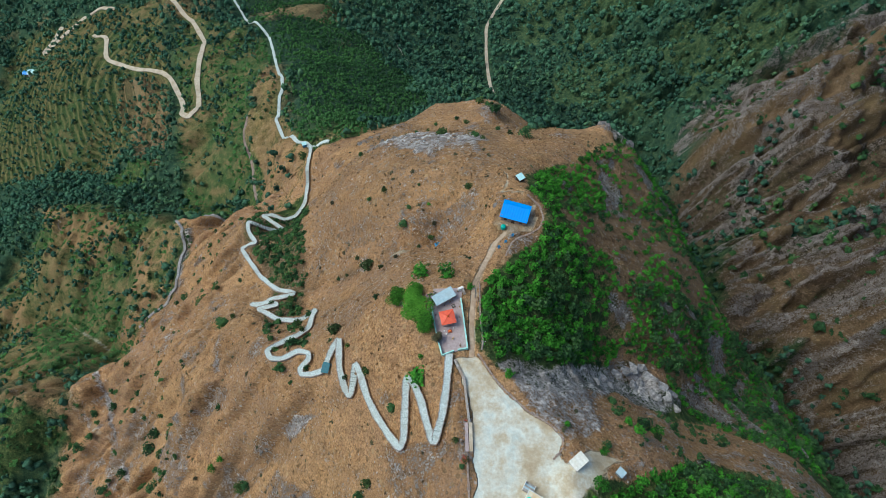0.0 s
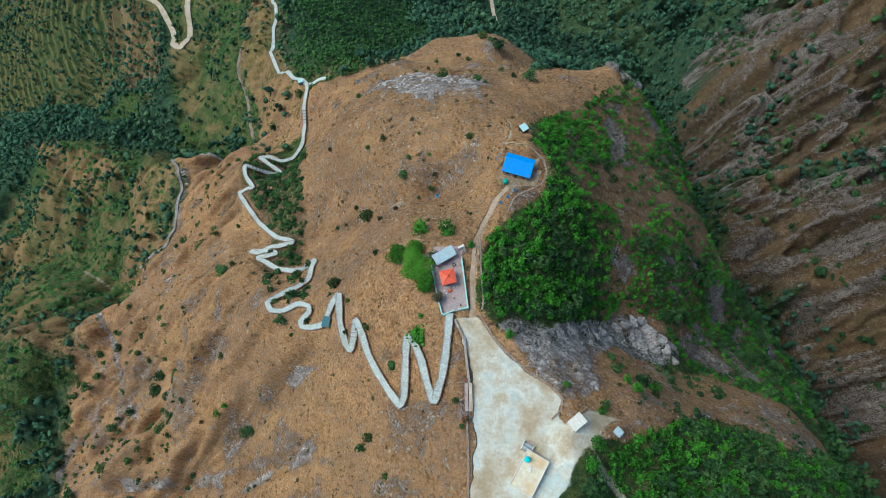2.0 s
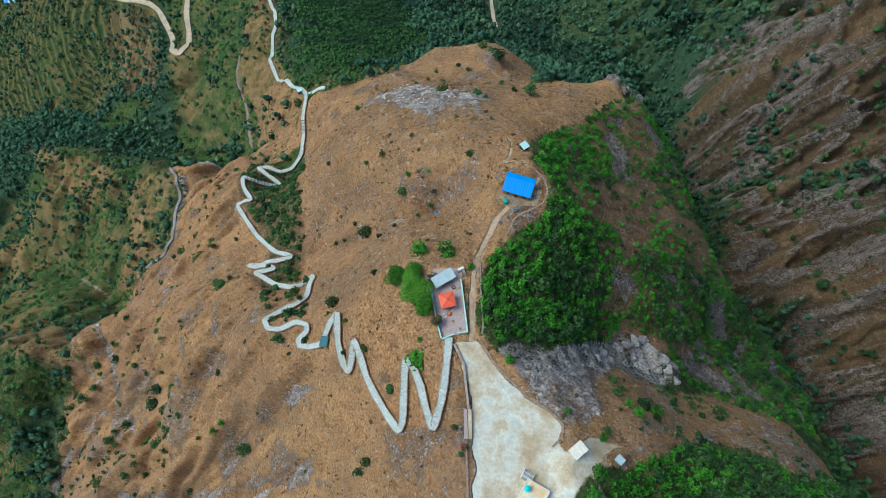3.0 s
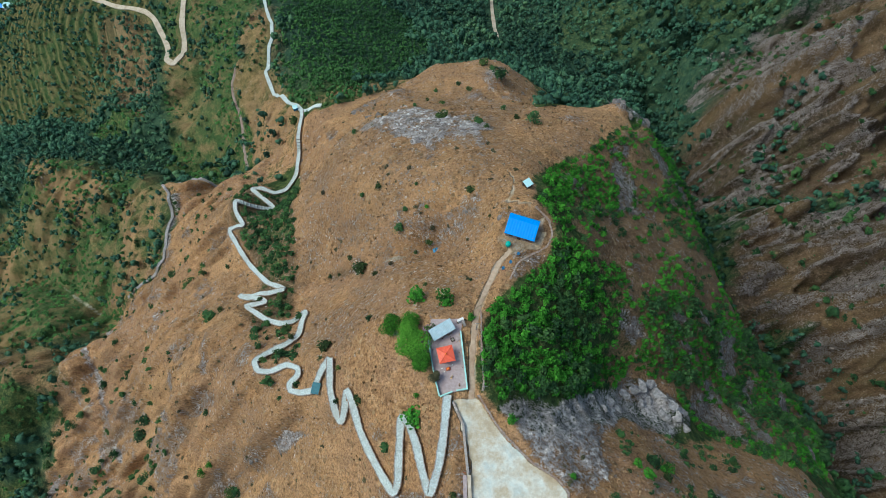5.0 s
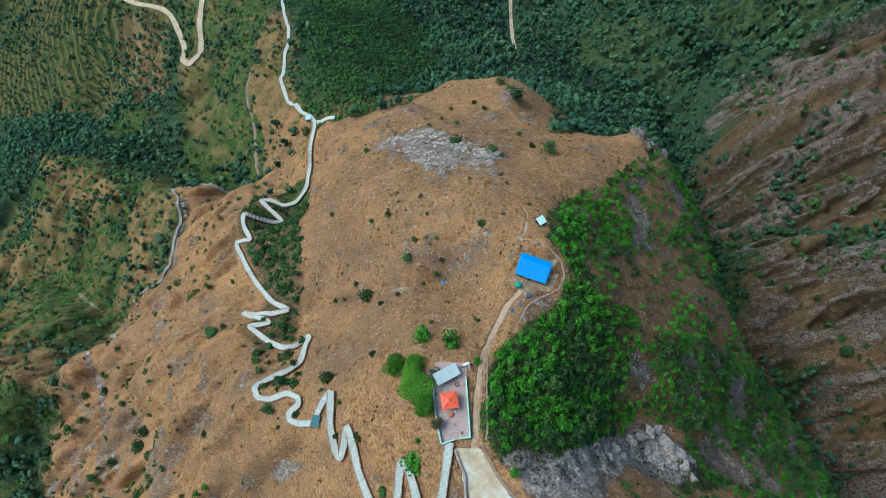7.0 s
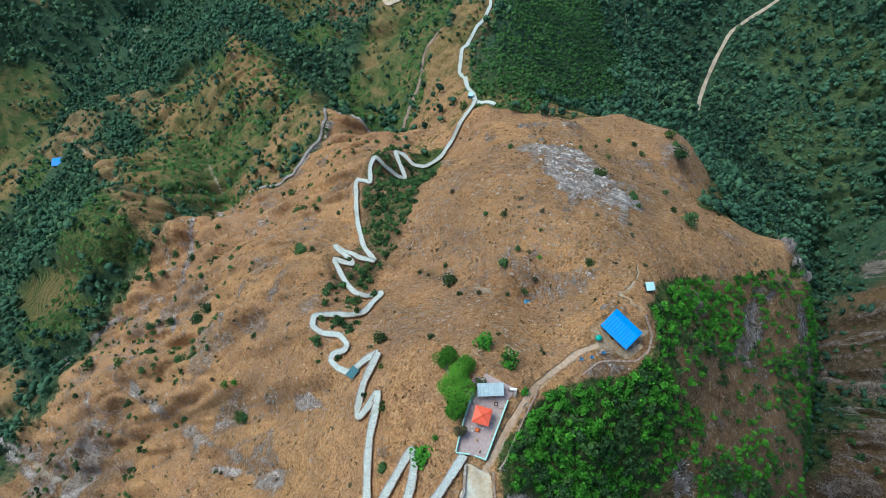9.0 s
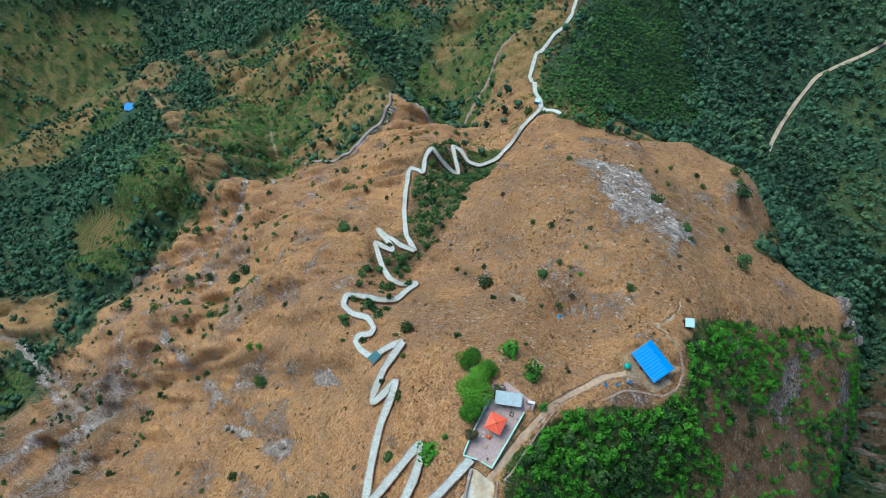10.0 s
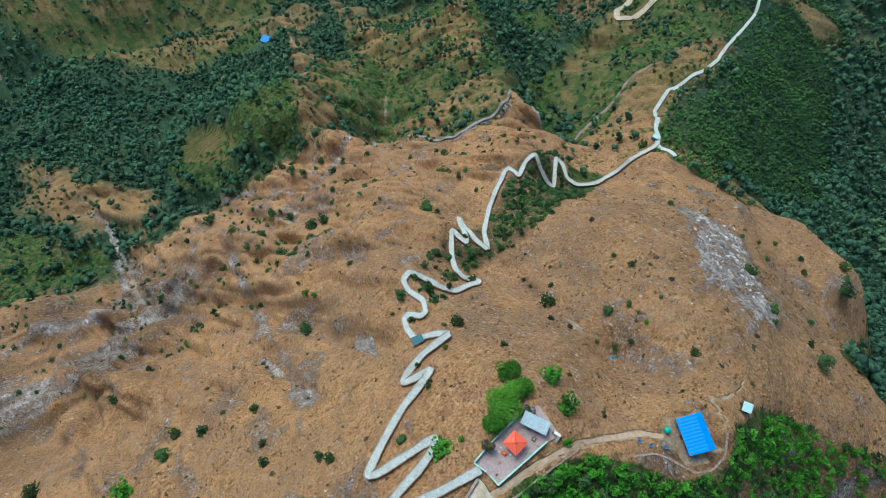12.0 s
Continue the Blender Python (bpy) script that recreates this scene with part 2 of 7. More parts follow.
KERB = surface("kerb_stone", (0.20, 0.18, 0.17), (0.45, 0.43, 0.41), 2.5, 0.95, stain=(0.24, 0.17, 0.12), relief=0.6, size=0.1)
WALLSTONE = surface("dry_stone", (0.16, 0.11, 0.09), (0.42, 0.36, 0.32), 2.2, 0.95, stain=(0.26, 0.16, 0.11), relief=0.8, size=0.15)
CRAG = surface("crag_limestone", (0.11, 0.106, 0.108), (0.52, 0.51, 0.515), 0.9, 0.95, stain=(0.13, 0.115, 0.09), relief=1.0, size=0.8)
RIDGE_ROCK = surface("ridge_rock", (0.085, 0.076, 0.072), (0.30, 0.28, 0.27), 0.9, 0.95, stain=(0.13, 0.10, 0.08), relief=1.0, size=0.6)
ROCK_PALE = surface("pale_limestone", (0.30, 0.30, 0.31), (0.72, 0.73, 0.74), 1.0, 0.92, stain=(0.26, 0.235, 0.22), relief=0.8, size=0.3)
ROCK = surface("limestone", (0.15, 0.145, 0.15), (0.46, 0.45, 0.455), 1.3, 0.92, stain=(0.22, 0.19, 0.17), relief=1.0, size=0.4)
TRACK = surface("dirt_track", (0.38, 0.32, 0.24), (0.57, 0.51, 0.42), 0.8, 0.95, stain=(0.34, 0.27, 0.19), relief=0.5, size=0.08)
TURQUOISE = surface("turquoise_paint", (0.30, 0.62, 0.58), (0.42, 0.76, 0.71), 3, 0.6, stain=(0.34, 0.52, 0.48), relief=0.15)
REDROOF = surface("red_paint_roof", (0.62, 0.085, 0.045), (0.80, 0.14, 0.075), 2.5, 0.5, stain=(0.66, 0.15, 0.10), relief=0.15)
TIN = surface("weathered_tin", (0.30, 0.44, 0.51), (0.46, 0.60, 0.66), 1.6, 0.5, metal=0.15, stain=(0.38, 0.44, 0.46), relief=0.1)
BLUETIN = surface("blue_tin", (0.003, 0.22, 0.74), (0.006, 0.29, 0.86), 1.2, 0.42, stain=(0.006, 0.24, 0.70), relief=0.08)
TEALTIN = surface("teal_tin", (0.02, 0.11, 0.15), (0.04, 0.17, 0.21), 2, 0.5, relief=0.1)
PALETIN = surface("pale_tin", (0.34, 0.62, 0.66), (0.48, 0.74, 0.78), 2, 0.5, relief=0.1)
WHITEROOF = surface("white_screed", (0.62, 0.62, 0.56), (0.78, 0.78, 0.73), 2, 0.8, stain=(0.60, 0.56, 0.46), relief=0.2)
CREAM = surface("cream_screed", (0.60, 0.54, 0.40), (0.76, 0.72, 0.58), 1.6, 0.85, stain=(0.62, 0.43, 0.22), relief=0.2)
WHITEPAINT = surface("white_paint", (0.62, 0.63, 0.62), (0.80, 0.81, 0.80), 2.5, 0.7, stain=(0.55, 0.53, 0.50), relief=0.15)
PAVING = surface("court_paving", (0.30, 0.24, 0.25), (0.46, 0.39, 0.39), 1.5, 0.8, stain=(0.36, 0.27, 0.27), relief=0.2)
BRICKRED = surface("red_brick", (0.26, 0.09, 0.06), (0.42, 0.16, 0.10), 3, 0.9, stain=(0.32, 0.18, 0.13), relief=0.4)
TANKGREEN = surface("green_plastic", (0.01, 0.33, 0.27), (0.02, 0.45, 0.38), 3, 0.4, relief=0)
TANKBLUE = surface("cyan_plastic", (0.01, 0.55, 0.62), (0.02, 0.68, 0.74), 3, 0.4, relief=0)
DRUM = surface("blue_plastic", (0.04, 0.20, 0.42), (0.07, 0.30, 0.55), 3, 0.45, relief=0)
DARKWOOD = surface("dark_wood", (0.035, 0.022, 0.016), (0.09, 0.06, 0.042), 4, 0.8, relief=0.2)
IRON = surface("grey_iron", (0.16, 0.17, 0.18), (0.30, 0.31, 0.32), 5, 0.5, metal=0.7, relief=0)
ORANGE = surface("orange_cloth", (0.72, 0.17, 0.03), (0.85, 0.28, 0.05), 4, 0.85, relief=0)
STRAW_TUFT = leaf_material("straw_tufts", (0.085, 0.058, 0.030), (0.36, 0.215, 0.108), (0.62, 0.44, 0.255))
STONE_LOOSE = surface("loose_stone", (0.26, 0.235, 0.22), (0.60, 0.57, 0.55), 1.1, 0.95, relief=0.3)
LANE_EARTH = surface("lane_earth", (0.36, 0.26, 0.18), (0.54, 0.43, 0.32), 1.0, 0.95, stain=(0.26, 0.17, 0.11), relief=0.5, size=0.08)
PINKLEAF = leaf_material("flowers_purple", (0.20, 0.07, 0.24), (0.38, 0.17, 0.44), (0.55, 0.32, 0.58))
REDLEAF = leaf_material("flowers_red", (0.20, 0.05, 0.03), (0.45, 0.10, 0.07), (0.55, 0.22, 0.16))
# ---- the lie of the land: named crests, spurs, gullies and valley floors (x, y, height) ----
LANDFORMS = {
    "temple_crest": [(2, -120, -37), (8, -60, -16), (8, -20, -1), (12, 5, 9), (10, 28, 9), (4, 45, 5), (5, 62, 4), (14, 78, -1), (22, 90, 2), (22, 108, -11), (12, 128, -24), (2, 150, -45), (-2, 172, -72), (12, 192, -95)],
    "parking_shoulder": [(30, -30, 2), (30, 0, 8), (27, 18, 8), (42, 20, 0), (52, 6, 0)],
    "north_brow": [(-35, 128, -43), (-34, 160, -72), (-25, 190, -96), (60, 182, -92)],
    "north_knob": [(26, 222, -110), (22, 240, -129), (22, 205, -100), (38, 205, -108), (-4, 232, -122), (-24, 211, -115), (-46, 199, -112), (10, 219, -111), (34, 236, -129), (8, 239, -130), (20, 264, -178), (-6, 258, -165), (46, 252, -168)],
    "summit_rocks": [(35, 135, -33), (52, 150, -46), (67, 162, -60), (83, 159, -71), (100, 170, -105)],
    "east_shoulder": [(35, 85, -5), (42, 106, -23), (57, 121, -40), (78, 112, -55), (85, 97, -53)],
    "east_face": [(14, 48, 3), (32, 58, -8), (45, 42, -22), (62, 68, -31), (78, 59, -49), (87, 44, -62), (66, 49, -43)],
    "east_rib": [(47, 23, -3), (65, 10, -9), (94, 28, -44), (106, 22, -46), (125, 5, -55), (160, -20, -77)],
    "east_foot": [(98, 80, -67), (118, 89, -85), (116, 57, -92), (135, 54, -106), (143, 48, -115), (150, 25, -105), (178, 5, -112)],
    "gorge": [(240, -60, -79), (200, 10, -123), (178, 60, -153), (165, 95, -151), (160, 140, -159), (162, 190, -195), (152, 235, -207), (130, 290, -239), (110, 345, -273), (70, 400, -299), (40, 450, -325), (20, 520, -345)],
    "far_east_ridge": [(200, 60, -144), (194, 105, -134), (198, 128, -123), (191, 160, -148), (228, 189, -156), (235, 170, -144), (227, 212, -145), (209, 237, -155), (217, 244, -147)],
    "far_east_wall": [(290, 20, -97), (300, 100, -97), (300, 180, -114), (300, 260, -129), (270, 330, -189), (230, 400, -253), (300, 480, -251), (360, 560, -253)],
    "east_gully": [(182, 111, -155), (174, 150, -159), (173, 183, -191), (172, 205, -196), (184, 229, -184), (190, 294, -228)],
    "valley_far": [(193, 377, -266), (151, 388, -285), (182, 368, -269), (105, 413, -305), (53, 458, -330), (-41, 402, -274), (-20, 520, -337), (-100, 560, -331)],
    "forest_spur": [(-60, 235, -142), (-68, 279, -184), (-60, 322, -217), (-93, 343, -217), (6, 354, -251), (-18, 238, -143), (30, 270, -181), (62, 258, -177), (100, 240, -182)],
    "stair_ridge": [(-14, 20, -8), (-26, 38, -20), (-39, 50, -33), (-45, 79, -56), (-58, 59, -43), (-72, 101, -78), (-91, 127, -99), (-87, 168, -131), (-73, 207, -127), (-89, 262, -168), (-121, 307, -192), (-150, 380, -238), (-190, 460, -278)],
    "stair_gully": [(-14, 72, -12), (-26, 88, -39), (-47, 99, -60), (-60, 82, -63), (-47, 113, -55), (-87, 131, -92), (-89, 139, -98), (-81, 139, -104), (-74, 142, -108), (-90, 155, -115), (-80, 155, -120), (-71, 166, -121), (-58, 165, -106)],
    "west_face": [(-21, 13, -18), (-38, 24, -38), (-52, 39, -47), (-66, 28, -65), (-71, 47, -58), (-82, 67, -66), (-87, 84, -78), (-103, 74, -87), (-125, 111, -128), (-95, 100, -91)],
    "west_face_low": [(-48, -20, -59), (-82, 8, -90), (-80, 29, -75), (-115, 3, -122), (-125, 35, -124), (-119, 62, -111), (-140, 57, -134), (-142, 22, -142)],
    "west_spur": [(-139, 165, -165), (-157, 184, -177), (-120, 205, -179), (-123, 210, -185), (-153, 227, -212), (-192, 171, -201), (-199, 110, -202), (-185, 75, -166), (-160, 47, -154), (-154, 8, -155)],
    "west_fields": [(-239, 171, -237), (-264, 237, -249), (-215, 221, -225), (-278, 210, -257), (-225, 102, -208), (-256, 103, -224), (-226, 50, -194), (-207, 63, -179), (-210, 29, -194), (-210, -30, -201)],
    "terraces": [(-130, 236, -198), (-139, 292, -205), (-170, 335, -233), (-198, 298, -253), (-252, 350, -281), (-219, 344, -268), (-278, 300, -291), (-260, 312, -287), (-289, 388, -296), (-334, 375, -321)],
    "west_valley": [(-304, 169, -286), (-361, 204, -331), (-336, 234, -306), (-410, 354, -371), (-374, 360, -347), (-415, 433, -351), (-376, 433, -328), (-430, 520, -361)],
    "far_west": [(-520, -60, -396), (-460, 60, -379), (-470, 160, -403), (-500, 300, -428), (-540, 440, -429), (-330, 80, -285), (-300, -20, -256), (-250, -100, -224), (-380, -100, -305)],
    "house_draw": [(-2, 90, -24), (-8, 97, -21), (-20, 116, -28), (-13, 62, -3), (-2, 82, -17)],
    "cliff": [(53, 51, -34), (66, 50, -43), (50, 36, -21), (60, 40, -34)],
    "east_slabs": [(182, 118, -152), (186, 138, -145), (175, 176, -183), (194, 82, -136), (186, 70, -151)],
    "south": [(-60, -90, -77), (-120, -60, -131), (-160, -120, -160), (60, -90, -11), (120, -70, -27), (300, -80, -64)],
}


def thin_plate(r2):
    return 0.5 * r2 * np.log(r2 + 1e-9)


KNOTS = np.array([p for line in LANDFORMS.values() for p in line], float)
KX = KNOTS[:, :2] / 100.0
KN = len(KX)
KA = np.zeros((KN + 3, KN + 3))
KA[:KN, :KN] = thin_plate(((KX[:, None] - KX[None]) ** 2).sum(-1)) + 1e-4 * np.eye(KN)
KA[:KN, KN], KA[:KN, KN + 1:] = 1, KX
KA[KN, :KN], KA[KN + 1:, :KN] = 1, KX.T
KW = np.linalg.solve(KA, np.r_[KNOTS[:, 2], 0, 0, 0])


def lattice(ix, iy, seed):
    h = (ix.astype(np.int64) * 374761393 + iy.astype(np.int64) * 668265263 + seed * 974634777) & 0xFFFFFFFF
    h = ((h ^ (h >> 13)) * 1274126177) & 0xFFFFFFFF
    return ((h ^ (h >> 16)) & 0xFFFF) / 65535.0


def value_noise(x, y, size, seed):
    x, y = x / size, y / size
    ix, iy = np.floor(x), np.floor(y)
    u, v = x - ix, y - iy
    u, v = u * u * u * (u * (u * 6 - 15) + 10), v * v * v * (v * (v * 6 - 15) + 10)
    a, b = lattice(ix, iy, seed), lattice(ix + 1, iy, seed)
    c, d = lattice(ix, iy + 1, seed), lattice(ix + 1, iy + 1, seed)
    return (a + (b - a) * u) * (1 - v) + (c + (d - c) * u) * v


def fbm(x, y, size, octaves, seed, gain=0.5):
    out, amp, total = np.zeros_like(x), 1.0, 0.0
    for k in range(octaves):
        a = 0.7 * k + 0.3
        out += amp * value_noise(x * math.cos(a) - y * math.sin(a), x * math.sin(a) + y * math.cos(a), size / 2 ** k, seed + k)
        total, amp = total + amp, amp * gain
    return out / total


def base_height(x, y):
    """The smooth land through the named lines; beyond them it climbs to far ridges."""
    x, y = np.asarray(x, float), np.asarray(y, float)
    cx, cy = np.clip(x, -560, 380), np.clip(y, -130, 620)
    q = np.stack([cx.ravel(), cy.ravel()], -1) / 100.0
    z = np.empty(len(q))
    for i in range(0, len(q), 20000):
        part_q = q[i:i + 20000]
        z[i:i + 20000] = thin_plate(((part_q[:, None] - KX[None]) ** 2).sum(-1)) @ KW[:KN] + KW[KN] + part_q @ KW[KN + 1:]
    away = np.hypot(x - cx, y - cy).ravel()
    return (z + 0.16 * away + 60 * (1 - np.exp(-away / 260)) * (fbm(x, y, 420.0, 3, 91).ravel() - 0.35)).reshape(x.shape)


def inside(x, y, polygon):
    """How deep each place lies inside a closed outline, in metres (negative outside)."""
    p = np.array(polygon, float)
    hit, near = np.zeros(x.shape, bool), np.full(x.shape, 1e9)
    for (ax, ay), (bx, by) in zip(p, np.roll(p, -1, 0)):
        hit ^= ((ay > y) != (by > y)) & (x < (bx - ax) * (y - ay) / (by - ay + 1e-12) + ax)
        near = np.minimum(near, to_segment(x, y, ax, ay, bx, by)[0])
    return np.where(hit, near, -near)


def to_segment(x, y, ax, ay, bx, by):
    lx, ly = bx - ax, by - ay
    s = np.clip(((x - ax) * lx + (y - ay) * ly) / (lx * lx + ly * ly + 1e-9), 0, 1)
    return np.hypot(x - ax - s * lx, y - ay - s * ly), s


def to_line(x, y, line):
    near = np.full(x.shape, 1e9)
    for a, b in zip(line, line[1:]):
        near = np.minimum(near, to_segment(x, y, *a, *b)[0])
    return near


def step(v, lo, hi):
    t = np.clip((v - lo) / (hi - lo), 0, 1)
    return t * t * (3 - 2 * t)
# ---- plan: paths, outlines of the covers, levelled pads ----
STAIR_LOW = [(1.3, 42.5), (0.5, 34.1), (-0.5, 27.4), (-2.5, 21.2), (-4.3, 26.6), (-5.7, 32.2), (-7.6, 36.9), (-9.4, 38.4), (-9.7, 30.2), (-9.8, 23.7), (-10.8, 21.6), (-13.8, 25.5), (-18.0, 31.9), (-20.6, 37.0), (-22.6, 42.7), (-24.5, 46.9), (-25.0, 42.7), (-26.2, 38.6), (-28.3, 42.1), (-29.9, 47.4), (-30.6, 56.2)]
STAIR_MID = [(-30.6, 56.2), (-33.4, 52.3), (-35.4, 48.1), (-39.4, 47.9), (-43.4, 49.0), (-44.0, 51.1), (-41.2, 53.2), (-41.3, 55.2), (-45.5, 56.7), (-50.6, 54.9), (-54.4, 55.3), (-56.6, 58.7), (-53.8, 60.8), (-47.4, 64.3), (-44.4, 67.7), (-44.8, 78.2), (-48.6, 73.8), (-52.7, 72.8), (-60.0, 76.5), (-68.8, 82.4), (-64.3, 82.7), (-60.9, 83.7), (-67.9, 86.9), (-77.2, 91.0), (-69.2, 89.0), (-61.3, 87.3), (-55.9, 88.9)]
STAIR_HIGH = [(-55.9, 88.9), (-64.1, 93.4), (-75.8, 105.1), (-84.0, 116.1), (-91.4, 126.6), (-81.3, 123.6), (-86.9, 131.2), (-89.0, 138.4), (-84.0, 138.0), (-78.0, 139.0), (-75.5, 141.0), (-84.0, 149.0), (-91.0, 155.8), (-87.0, 157.0), (-80.0, 154.5), (-74.5, 157.0), (-70.5, 166.0), (-71.4, 175.6), (-71.4, 187.3), (-73.9, 207.8)]
RIDGE_TRAIL = [(-73.9, 207.8), (-92.0, 231.0), (-104.8, 251.0), (-115.6, 276.0), (-115.5, 295.0), (-119.0, 325.0), (-133.0, 358.0), (-153, 418), (-165, 452), (-178, 469), (-189, 479), (-212, 524), (-228, 552), (-240, 590)]
ROAD_WEST = [(-330, 600), (-300.1, 565.1), (-257.5, 504.4), (-227.4, 451.3), (-218.2, 391.0), (-211.0, 357.5), (-202.8, 336.7), (-208.3, 328.3), (-220.4, 341.9), (-230.7, 368.8), (-253.6, 408.3), (-265.9, 419.5), (-298.8, 435.1), (-345.0, 465.9), (-362.0, 512.8), (-395, 540)]
ROAD_TOP = [(-470, 600), (-480, 579), (-487, 567), (-483, 560), (-470, 568), (-449, 581), (-431, 592), (-405, 595), (-380, 580)]
ROAD_VALLEY = [(104, 700), (98.8, 681.4), (84.2, 629.8), (60.6, 577), (50.4, 549.3), (47.5, 490.5), (47, 395)]
LANE = [(6.8, 41.6), (6.9, 48.2), (7.4, 55.7), (8.3, 62.3), (10.7, 68.3), (14.5, 76.4), (17.6, 79.9)]
LOT = [(1.9, 41.7), (8.0, 41.6), (12.5, 35.0), (18.7, 28.2), (23.9, 25.1), (26.9, 21.9), (26.0, 18.5), (26.8, 16.0), (32.7, 18.9), (39, 17.5), (31, 9.5), (22.6, -0.9), (20, -40), (5.5, -40), (5.4, -1.1), (6.8, 13.0), (6.3, 28.1), (3.8, 36.6)]
FOOTPATHS = [
    ([(-156, 560), (-141, 530)], 1.6), ([(-65, 516), (-47, 485), (-35, 449), (-23, 431), (-7, 397)], 1.3), ([(-574, 252), (-572, 282)], 9.0), ([(-524, 272), (-516, 290), (-552, 318)], 8.0),
    ([(32.9, 17.5), (41.2, 17.7), (46.3, 19.9), (49.8, 20.3)], 1.3), ([(31.8, 13.0), (34.9, 5.9), (41, -1.2), (52, -20)], 1.7),
    ([(-266.5, 155.5), (-236.2, 137.0), (-211.5, 123.0)], 1.5), ([(-197.9, 112.9), (-181, 97), (-179.5, 84.6), (-188.3, 74.2), (-175.9, 62.2), (-163.5, 55.4), (-157.8, 44.2), (-146.6, 30.7)], 2.2),
    ([(17.7, 112.3), (20.0, 104.2), (19.1, 97.8), (17.0, 94.4), (22.8, 92.3)], 0.8), ([(-17.3, 86.7), (-12.6, 86.6), (-7.2, 88.4)], 1.3),
    ([(-466, 136), (-389, 125), (-311, 108), (-279, 96), (-287, 83), (-265, 72)], 2.4), ([(-627, -144), (-595, -134), (-568, -135)], 9.0), ([(-457, -124), (-436, -109)], 6.0), ([(-669, -102), (-628, -109)], 4.0), ([(-225, -56), (-194, -55), (-157, -48), (-135, -39)], 2.4),
    ([(-250, 146), (-215, 127)], 1.6), ([(-203, 110), (-175, 98)], 3.2), ([(-160, 100), (-153, 117), (-136, 128), (-144, 144)], 0.8), ([(-140, 298.4), (-142.6, 274.3), (-131.5, 251.5), (-121.5, 218.5), (-106, 182)], 1.6)]
DRY_HILL = [(-107, 182), (-88, 162), (-62, 140), (-75, 181), (-68, 204), (-38, 204), (-20, 226), (-4, 237), (8, 245), (24, 247), (37, 241), (45, 224), (46, 208), (40, 186), (36, 162), (60, 162), (74, 168), (72, 150), (57, 137), (32, 112), (24, 96), (30, 87), (24, 76), (12, 64), (9, 57), (7, 48), (10, 41), (23, 33), (41, 37), (50, 41), (58, 39), (67, 38), (83, 36), (98, 31), (114, 27), (123, 12), (98, 12), (83, 19), (61, 20), (42, 15), (27, 9), (23, -1), (20, -60), (10, -260), (-204, -260), (-200, -125), (-209, -111), (-193, -91), (-191, -79), (-190, -63), (-206, -58), (-200, -40), (-204, -2), (-204, 25), (-188, 76), (-198, 112), (-150, 130), (-150, 158), (-171, 198), (-131, 192)]
DRY_STRIP = [(-111, 180), (-139, 249), (-140, 278), (-133, 301), (-143, 360), (-120, 345), (-114, 287), (-102, 255), (-71, 207), (-72, 178), (-88, 161)]
DRY_EAST = [(33, 92), (48, 96), (71, 113), (88, 117), (108, 109), (150, 114), (150, 94), (109, 80), (81, 84), (59, 79), (44, 81)]
DRY_RIGHT = [(153, 231), (165, 243), (192, 262), (199, 300), (209, 321), (233, 328), (255, 345), (420, 420), (420, 100), (236, 160), (190, 186), (163, 194)]
DRY_GORGE_SIDE = [(150, 116), (160, 150), (172, 168), (186, 178), (199, 163), (420, 170), (420, -60), (186, 5), (192, 36), (190, 62), (176, 94)]
DRY_SPUR = [(-347, -115), (-378, -108), (-337, -76), (-300, -67), (-267, -43), (-207, -24), (-204, -45), (-240, -51), (-245, -64), (-268, -90), (-312, -114)]
DRY_CREST = [(-232, 57), (-274, 73), (-305, 94), (-399, 135), (-476, 146), (-388, 142), (-279, 110), (-220, 96), (-180, 81), (-169, 63), (-186, 59), (-211, 58)]
DRY_TOP = [(-484, 202), (-423, 221), (-344, 206), (-329, 175), (-404, 179)]
DRY_SPINE = [(-350, 278), (-252, 227), (-197, 197), (-166, 193), (-103, 172), (-94, 148), (-119, 116), (-156, 101), (-207, 131), (-199, 157), (-215, 181), (-273, 214)]
LUSH = [[(-242, -90), (-224, -62), (-194, -61), (-196, -82), (-212, -96)], [(-291, -131), (-271, -101), (-207, -89), (-204, -104), (-212, -124)], [(-267, -13), (-238, 24), (-212, 32), (-216, 12), (-238, -15)],
        [(-311, 160), (-281, 171), (-234, 179), (-204, 138), (-213, 109), (-240, 106)], [(-482, 69), (-529, 120), (-469, 115), (-433, 75)], [(-218, 48), (-239, 67), (-210, 76), (-194, 59)], [(-121, 190), (-148, 264), (-135, 262), (-99, 178)],
        [(-180, 304), (-178, 352), (-175, 401), (-157, 384), (-146, 321), (-154, 290)], [(-193, 228), (-198, 262), (-145, 223), (-103, 173), (-140, 197)], [(-291, 291), (-262, 317), (-225, 297), (-242, 268)], [(-286, 87), (-226, 80), (-208, 58), (-222, 37), (-236, 26), (-248, 5)],
        [(-179, 383), (-151, 366), (-143, 283), (-131, 225), (-148, 235), (-154, 286)]]
CREASE = [(-57, 91), (-38, 90), (-26, 87), (-15, 84), (-8, 88), (-1, 89)]
